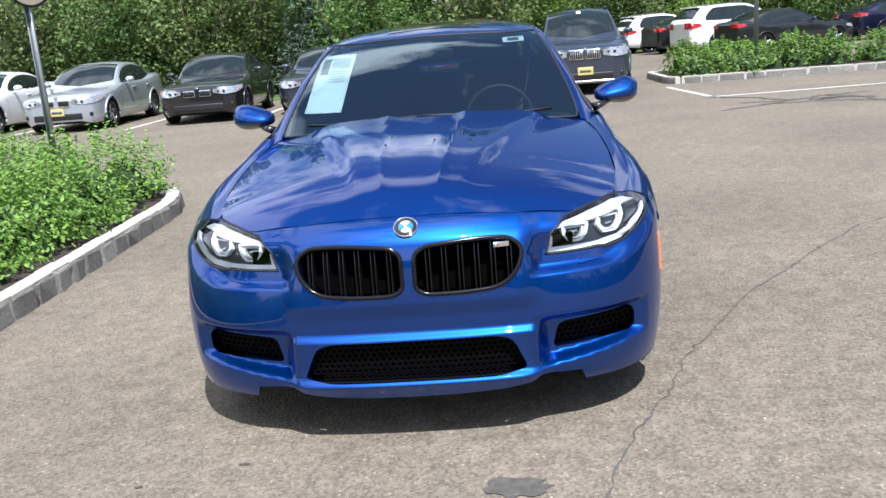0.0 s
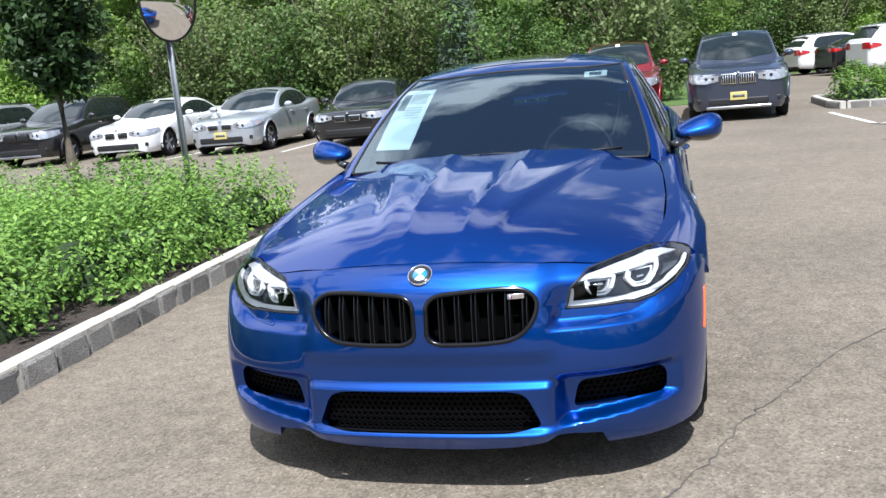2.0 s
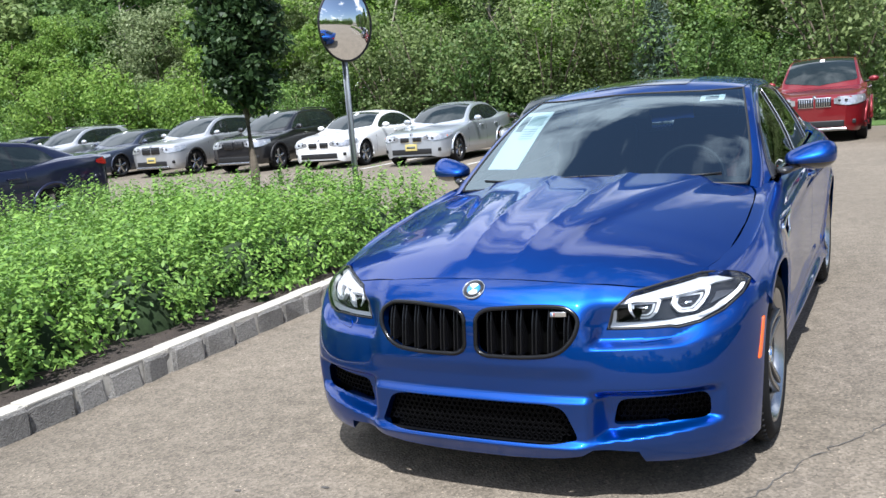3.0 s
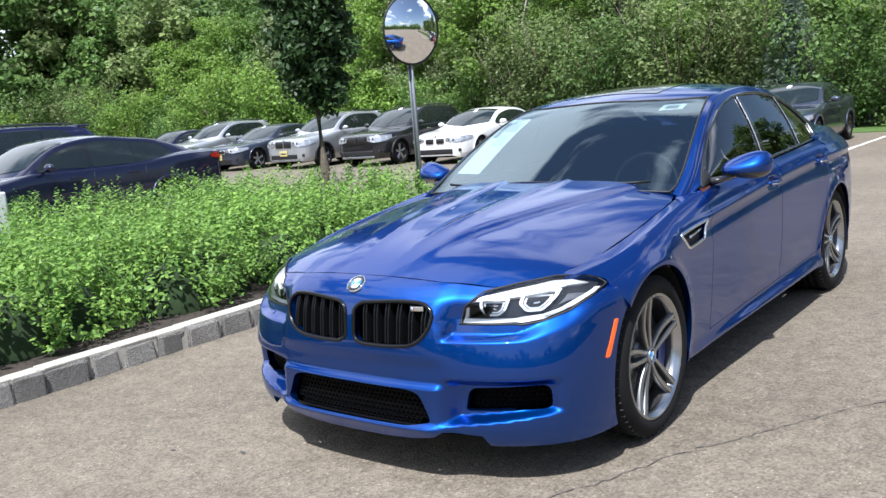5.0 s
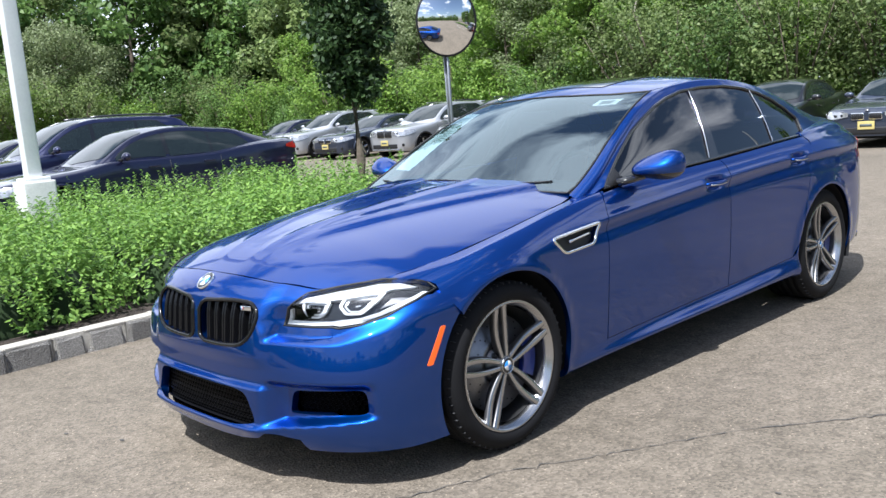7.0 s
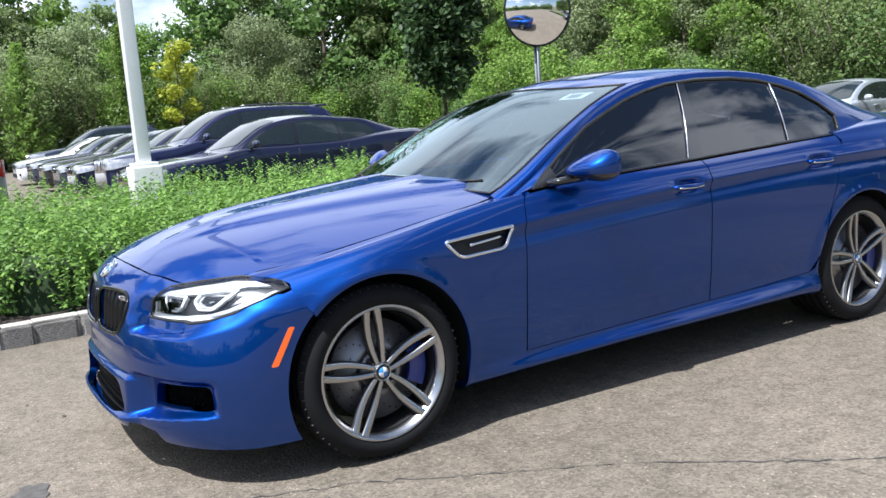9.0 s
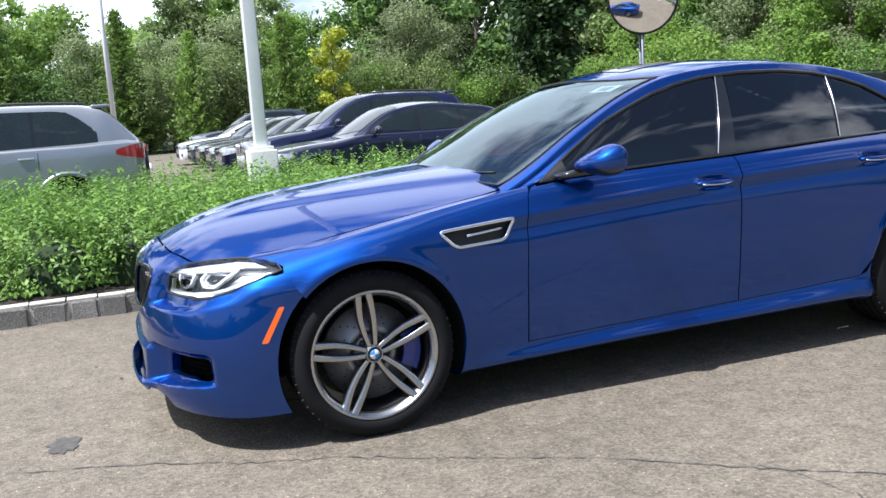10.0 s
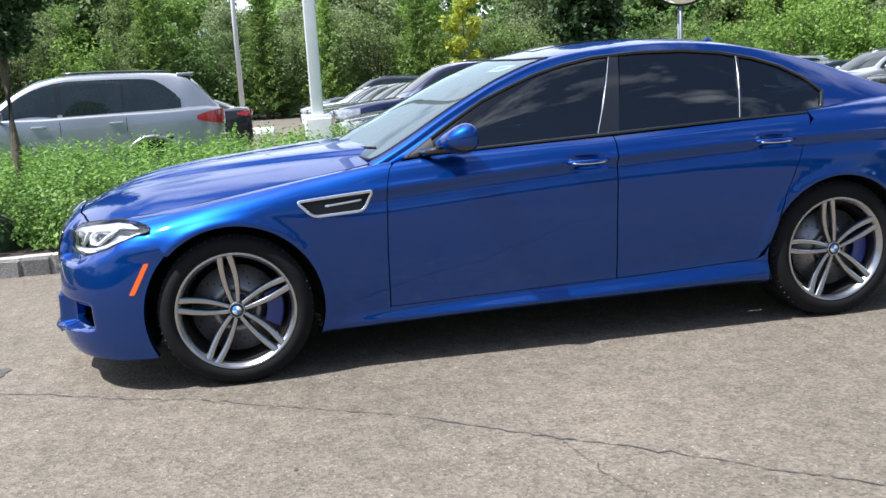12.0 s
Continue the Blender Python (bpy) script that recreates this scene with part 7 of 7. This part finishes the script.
        # tail lamp
        rows2 = []
        tz = tail - 0.10 if not tall else tail - 0.13
        for i in range(7):
            f = i / 6
            yy = y1 - (0.40 if tall else 0.30) + (0.37 if tall else 0.27) * f
            row = []
            grow = 0.25 + 0.75 * f ** 0.7
            for z in ((tz - 0.04 - 0.11 * grow, tz - 0.04, tz - 0.04 + 0.11 * grow) if tall else (tz - 0.02 - 0.07 * grow, tz - 0.02, tz - 0.02 + 0.07 * grow)):
                v = solve(lambda q: prof(yy, q)[1], min(z, edge[-3] + 0.06), 0.5, 6.0)
                row.append((sgn * (prof(yy, v)[0] + 0.010), yy + 0.008, z))
            rows2.append(row)
        low_t, high_t = (tz - 0.15, tz + 0.07) if tall else (tz - 0.09, tz + 0.05)
        inner = [(sgn * W * 0.42, y1 + 0.02, z) for z in (low_t, (low_t + high_t) / 2, high_t)]
        rows2.append([(sgn * W * 0.66, y1 + 0.015, z) for z in (low_t, (low_t + high_t) / 2, high_t)])
        rows2.append(inner)
        part("tail_light", grid_bm(rows2), RED_LENS, car, "red tail lamp")
        # mirror
        bm = bmesh.new()
        bmesh.ops.create_uvsphere(bm, u_segments=14, v_segments=9, radius=1.0, matrix=Matrix.Translation((sgn * (W + 0.085), st[0] + 0.50, belt + 0.085)) @ Matrix.Diagonal((0.105, 0.065, 0.065, 1)))
        mo = part("door_mirror", bm, paint, car)
        part("mirror_arm", tube_bm([(sgn * (W - 0.09), st[0] + 0.46, belt + 0.03), (sgn * (W + 0.04), st[0] + 0.50, belt + 0.06)], 0.022, 6), BLACK_PLASTIC, mo)
        for yy in (bpil - 0.25, bpil + rear_d - 0.10) if kind != "coupe" else (bpil,):
            v = solve(lambda q: prof(yy, q)[1], belt - 0.10, 0.5, 5.0)
            part("door_handle", box_bm(sgn * (prof(yy, v)[0] + 0.012), yy, belt - 0.10, 0.03, 0.19, 0.028, bevel=0.01), CHROME if tall else paint, car)
        for yy in (0.60, bpil + 0.03, bpil + 0.92):
            pts = []
            for z in (lo + 0.14, 0.5, belt - 0.16, belt - 0.03):
                v = solve(lambda q: prof(yy, q)[1], z, 0.3, 4.6)
                pts.append((sgn * (prof(yy, v)[0] + 0.0005), yy, z))
            part("door_gap", tube_bm(pts, 0.004, 4), BLACK_PLASTIC, car)
    zi = lo + 0.16
    part("air_intake", box_bm(0, y0 + 0.03, zi, W * 1.15, 0.10, 0.13, bevel=0.02), BLACK_PLASTIC, car)
    for sgn in (1, -1):
        part("side_intake", box_bm(sgn * W * 0.70, y0 + 0.105, zi + 0.03, W * 0.20, 0.10, 0.085, Matrix(), bevel=0.02), BLACK_PLASTIC, car)
    if tall:
        part("skid_trim", box_bm(0, y0 + 0.06, lo + 0.05, W * 1.25, 0.16, 0.06, bevel=0.02), ALLOY, car, "silver skid trim")
        for sgn in (1, -1):
            pts = [(sgn * (cab(y, 2.4)[0] - 0.02), y, cab(y, 2.4)[1] + 0.045) for y in [st[4] + 0.1 + (y1 - 0.70 - st[4] - 0.1) * q / 10 for q in range(11)]]
            part("roof_rail", tube_bm(pts, 0.018, 6), ALLOY_DARK, car, "dark roof rail")
        part("roof_spoiler", box_bm(0, y1 - 0.50, roof - 0.075, W * 1.34, 0.24, 0.045, bevel=0.016), paint, car, "roof spoiler over the rear window")
    if tall or kind == "coupe":
        note = [(st[3] - 0.06, 4.86), (st[3] - 0.06, 5.14), (st[3] + 0.10, 5.14), (st[3] + 0.10, 4.86)]
        part("window_sticker", panel(note, surf, (0.2, 0.5), flange=0, mid=m_car, lift=0.010), PAPER, car, "white paper sticker")
    if plate:
        pl = part("number_plate", box_bm(0, y0 - 0.025, zi + 0.105, 0.305, 0.02, 0.155, bevel=0.004), PLATE, car, "yellow number plate")
        part("plate_bar", box_bm(0, y0 - 0.037, zi + 0.105, 0.22, 0.004, 0.05), PRINT, pl)
    bm = lathe_bm([(0.0, 0.006), (0.036, 0.005), (0.04, 0.0)], 18, Matrix.Translation((0, y0 + 0.03, nose + 0.005)) @ Vector((1, 0, 0)).rotation_difference(Vector((0, -0.6, 0.8))).to_matrix().to_4x4())
    part("roundel", bm, ALLOY_DARK, car)
    # cabin contents seen through the glass
    part("dashboard", box_bm(0, st[0] + 0.45, belt - 0.04, W * 1.5, 0.4, 0.06, bevel=0.02), INTERIOR, car)
    return car


CAR_GLASS_DARK = plain("parked_car_window", (0.014, 0.020, 0.020), 0.02, vary=0.3, scale=3)
CAR_GLASS_DARK.node_tree.nodes["Principled BSDF"].inputs["IOR"].default_value = 1.6
LAMP_MIX = plain("smoked_headlamp", (0.44, 0.45, 0.47), 0.12, 0.5, vary=0.5, scale=16, coat=1.0)
P_SILVER = car_paint("silver_paint", (0.50, 0.53, 0.57), 0.6, 0.36)
P_WHITE = car_paint("white_paint", (0.80, 0.80, 0.79), 0.0, 0.4, 0.0)
P_BLACK = car_paint("black_paint", (0.010, 0.010, 0.012), 0.2, 0.3)
P_GREY = car_paint("dark_grey_paint", (0.040, 0.050, 0.078), 0.5, 0.35)
P_RED = car_paint("red_paint", (0.20, 0.008, 0.012), 0.4, 0.35)
P_NAVY = car_paint("navy_paint", (0.008, 0.010, 0.038), 0.5, 0.3)
P_NAVY2 = car_paint("indigo_paint", (0.012, 0.016, 0.062), 0.5, 0.3)
P_LIGHT = car_paint("pale_silver_paint", (0.46, 0.47, 0.49), 0.6, 0.38)
P_MID = car_paint("mid_silver_paint", (0.36, 0.37, 0.40), 0.7, 0.34)
MADE = {}


def park(kind, paint, label, x, y, turn=0.0, **k):
    key = (kind, paint.name, tuple(sorted((a, str(b)) for a, b in k.items())))
    m = Matrix.Translation((x, y, 0)) @ Matrix.Rotation(radians(turn), 4, "Z")
    if key not in MADE:
        MADE[key] = build_parked(kind, paint, label, **k)
        MADE[key].matrix_basis = m
        return MADE[key]
    ob = copy_thing(MADE[key], m)
    ob["label"] = label
    return ob


# row that faces the viewer; y is the front axle
park("saloon", P_SILVER, "silver four-door saloon parked nose out by the woods", -8.95, 15.5, 2)
park("saloon", P_BLACK, "black four-door saloon parked nose out by the woods", -5.85, 15.3, 4, plate=False)
park("coupe", P_GREY, "dark grey coupe parked nose out by the woods", -3.35, 15.7, 1)
park("suv", P_RED, "red sport utility car parked nose out by the woods", -0.2, 16.8, 0, plate=False)
park("suv", P_GREY, "dark grey sport utility car with chrome grille parked nose out", 2.25, 15.3, -3)
park("coupe", P_WHITE, "white sports coupe with black grille parked nose out", -11.75, 15.7, 3, plate=False, dark_grille=True)
park("crossover", P_BLACK, "black crossover car parked nose out by the woods", -14.5, 15.7, 3, plate=False, dark_grille=True)
park("crossover", P_LIGHT, "pale silver crossover car parked nose out by the woods", -17.4, 15.6, 3, dark_grille=True)
park("coupe", P_GREY, "dark grey coupe parked nose out by the woods", -20.4, 15.6, 3)
park("crossover", P_LIGHT, "pale silver crossover car parked nose out by the woods", -23.2, 15.8, 3, dark_grille=True)
park("saloon", P_NAVY, "dark blue saloon parked nose out by the woods", -26.0, 15.8, 3, plate=False)
# second row, behind the planted island
park("large", P_NAVY, "dark blue large saloon parked behind the hedge", -10.7, 2.25, 0, plate=False)
park("suv", P_NAVY2, "indigo blue sport utility car parked beside a saloon", -13.6, 2.4, 0, plate=False)
park("large", P_NAVY, "dark blue large saloon parked in a long row", -16.5, 2.3, 0, plate=False)
park("saloon", P_GREY, "dark grey saloon parked in a long row", -19.3, 2.3, 0, plate=False)
park("saloon", P_BLACK, "black four-door saloon parked in a long row", -22.1, 2.3, 0, plate=False)
park("saloon", P_GREY, "dark grey saloon parked in a long row", -24.9, 2.3, 0, plate=False)
park("coupe", P_WHITE, "white sports coupe parked at the end of a long row", -27.7, 2.2, 0, plate=False, dark_grille=True)
park("suv", P_GREY, "dark grey sport utility car at the end of a row", -31.0, 3.0, 0)
# third row
park("suv", P_MID, "silver sport utility car parked beyond the hedge", -9.2, -4.42, 5, plate=False)
park("saloon", P_BLACK, "black four-door saloon parked beyond a silver car", -15.5, -3.9, 0, plate=False)
# tails towards the viewer, beyond the far island
for kd, pt, lb, rx_, ry_ in (
        ("saloon", P_BLACK, "black four-door saloon parked tail out beyond a planted bed", 8.3, 27.5), ("suv", P_WHITE, "white sport utility car parked tail out beyond a planted bed", 7.5, 30.2),
        ("saloon", P_BLACK, "black four-door saloon parked tail out beyond a planted bed", 6.7, 32.9), ("crossover", P_WHITE, "white crossover car parked tail out beyond a planted bed", 5.8, 35.6),
        ("saloon", P_SILVER, "silver four-door saloon parked tail out beyond a planted bed", 14.6, 28.6), ("saloon", P_NAVY, "dark blue saloon parked tail out beyond a planted bed", 13.8, 31.4)):
    extra = {} if pt is P_SILVER else {"plate": False}
    if kd == "crossover":
        extra["dark_grille"] = True
    park(kd, pt, lb, rx_ + 3.56, ry_ + 1.13, 107.5, **extra)
# ---- posts, lamps, mirror ----
def lamp_post(x, y, base_h, base_w, height, width, square, label):
    t = thing("lamp_post", label, "lamp post", Matrix.Translation((x, y, 0)))
    if square:
        part("base", box_bm(0, 0, base_h / 2, base_w, base_w, base_h, bevel=0.02), CONCRETE, t, "white concrete base")
        bm = bmesh.new()
        add_box(bm, 0, 0, height / 2 + base_h / 2, width, width, height - base_h, bevel=0.012)
        part("pole", bm, WHITE_METAL, t, "white square pole")
        part("base_cover", box_bm(0, 0, base_h + 0.02, width * 1.8, width * 1.8, 0.04, bevel=0.01), WHITE_METAL, t)
    else:
        part("base", lathe_bm([(0.0, base_h), (base_w * 0.48, base_h), (base_w / 2, base_h - 0.03), (base_w / 2, 0.0)], 24, UP_Z), CONCRETE, t, "round concrete base")
        part("pole", tube_bm([(0, 0, base_h), (0, 0, height)], [width / 2, width / 2 * 0.7], 12), WHITE_METAL, t, "white round pole")
        part("base_cover", lathe_bm([(0.0, base_h + 0.04), (width, base_h + 0.04), (width * 1.1, base_h)], 16, UP_Z), WHITE_METAL, t)
    part("arm", box_bm(0.35, 0, height, 0.8, 0.06, 0.06, bevel=0.01), WHITE_METAL, t)
    head = part("lamp_head", box_bm(0.85, 0, height, 0.55, 0.34, 0.14, bevel=0.03), WHITE_METAL, t, "white lamp head")
    return t


lamp_post(-6.62, 0.835, 0.97, 0.34, 8.0, 0.15, True, "white square lamp post on a white concrete base")
lamp_post(-25.5, -0.6, 0.95, 0.48, 8.5, 0.17, False, "white round lamp post on a concrete base")


def traffic_mirror(x, y, z, r, azim):
    t = thing("traffic_mirror", "round convex traffic mirror on a grey steel post", "traffic mirror", Matrix.Translation((x, y, 0)))
    bm = bmesh.new()
    add_box(bm, 0, 0, (z + 0.2) / 2, 0.055, 0.008, z + 0.2)
    add_box(bm, 0.026, -0.014, (z + 0.2) / 2, 0.006, 0.03, z + 0.2)
    add_box(bm, -0.026, -0.014, (z + 0.2) / 2, 0.006, 0.03, z + 0.2)
    post = part("post", bm, GALV, t, "grey galvanised channel post")
    for k in range(14):
        part("post_hole", lathe_bm([(0.0, 0.0), (0.006, 0.0), (0.006, 0.002)], 8, Matrix.Translation((0, 0.0045, 0.5 + k * 0.12)) @ Matrix.Rotation(radians(90), 4, "Z")), BLACK_PLASTIC, post)
    m = Matrix.Translation((0, 0, z)) @ Matrix.Rotation(azim, 4, "Z") @ Matrix.Rotation(radians(4), 4, "Y") @ Matrix.Translation((0.06, 0, 0))
    n = 14
    cap = [(r * i / n, 0.10 * (1 - (i / n) ** 2)) for i in range(n + 1)]
    part("mirror_face", lathe_bm(cap, 56, m), MIRROR, t, "convex mirror face")
    part("mirror_rim", lathe_bm([(r - 0.006, 0.006), (r + 0.004, 0.012), (r + 0.016, 0.0), (r + 0.006, -0.016), (r - 0.03, -0.02), (0.0, -0.03)], 56, m), BLACK_PLASTIC, t, "black rim and back")
    part("bracket", box_bm(0.03, 0, z, 0.08, 0.06, 0.16), GALV, t)
    return t


traffic_mirror(-3.92, 4.52, 2.345, 0.375, radians(-14))


bm = tube_bm([(0, 0, 0.05), (0, 0, 6.5)], [0.055, 0.045], 12)
pole = thing("sign_post", "plain grey steel post standing in a planting bed", "post", Matrix.Translation((6.25, 16.8, 0)))
part("pole", bm, GALV, pole)
part("foot_plate", box_bm(0, 0, 0.11, 0.2, 0.2, 0.02), GALV, pole)

kerb(BED, 21, keep=lambda x, y: y > -6 and x > -6)
kerb(BED2, 22, 0.45, keep=lambda x, y: y < 17 or x < 5, label="low kerb of pale stone round a planted bed")
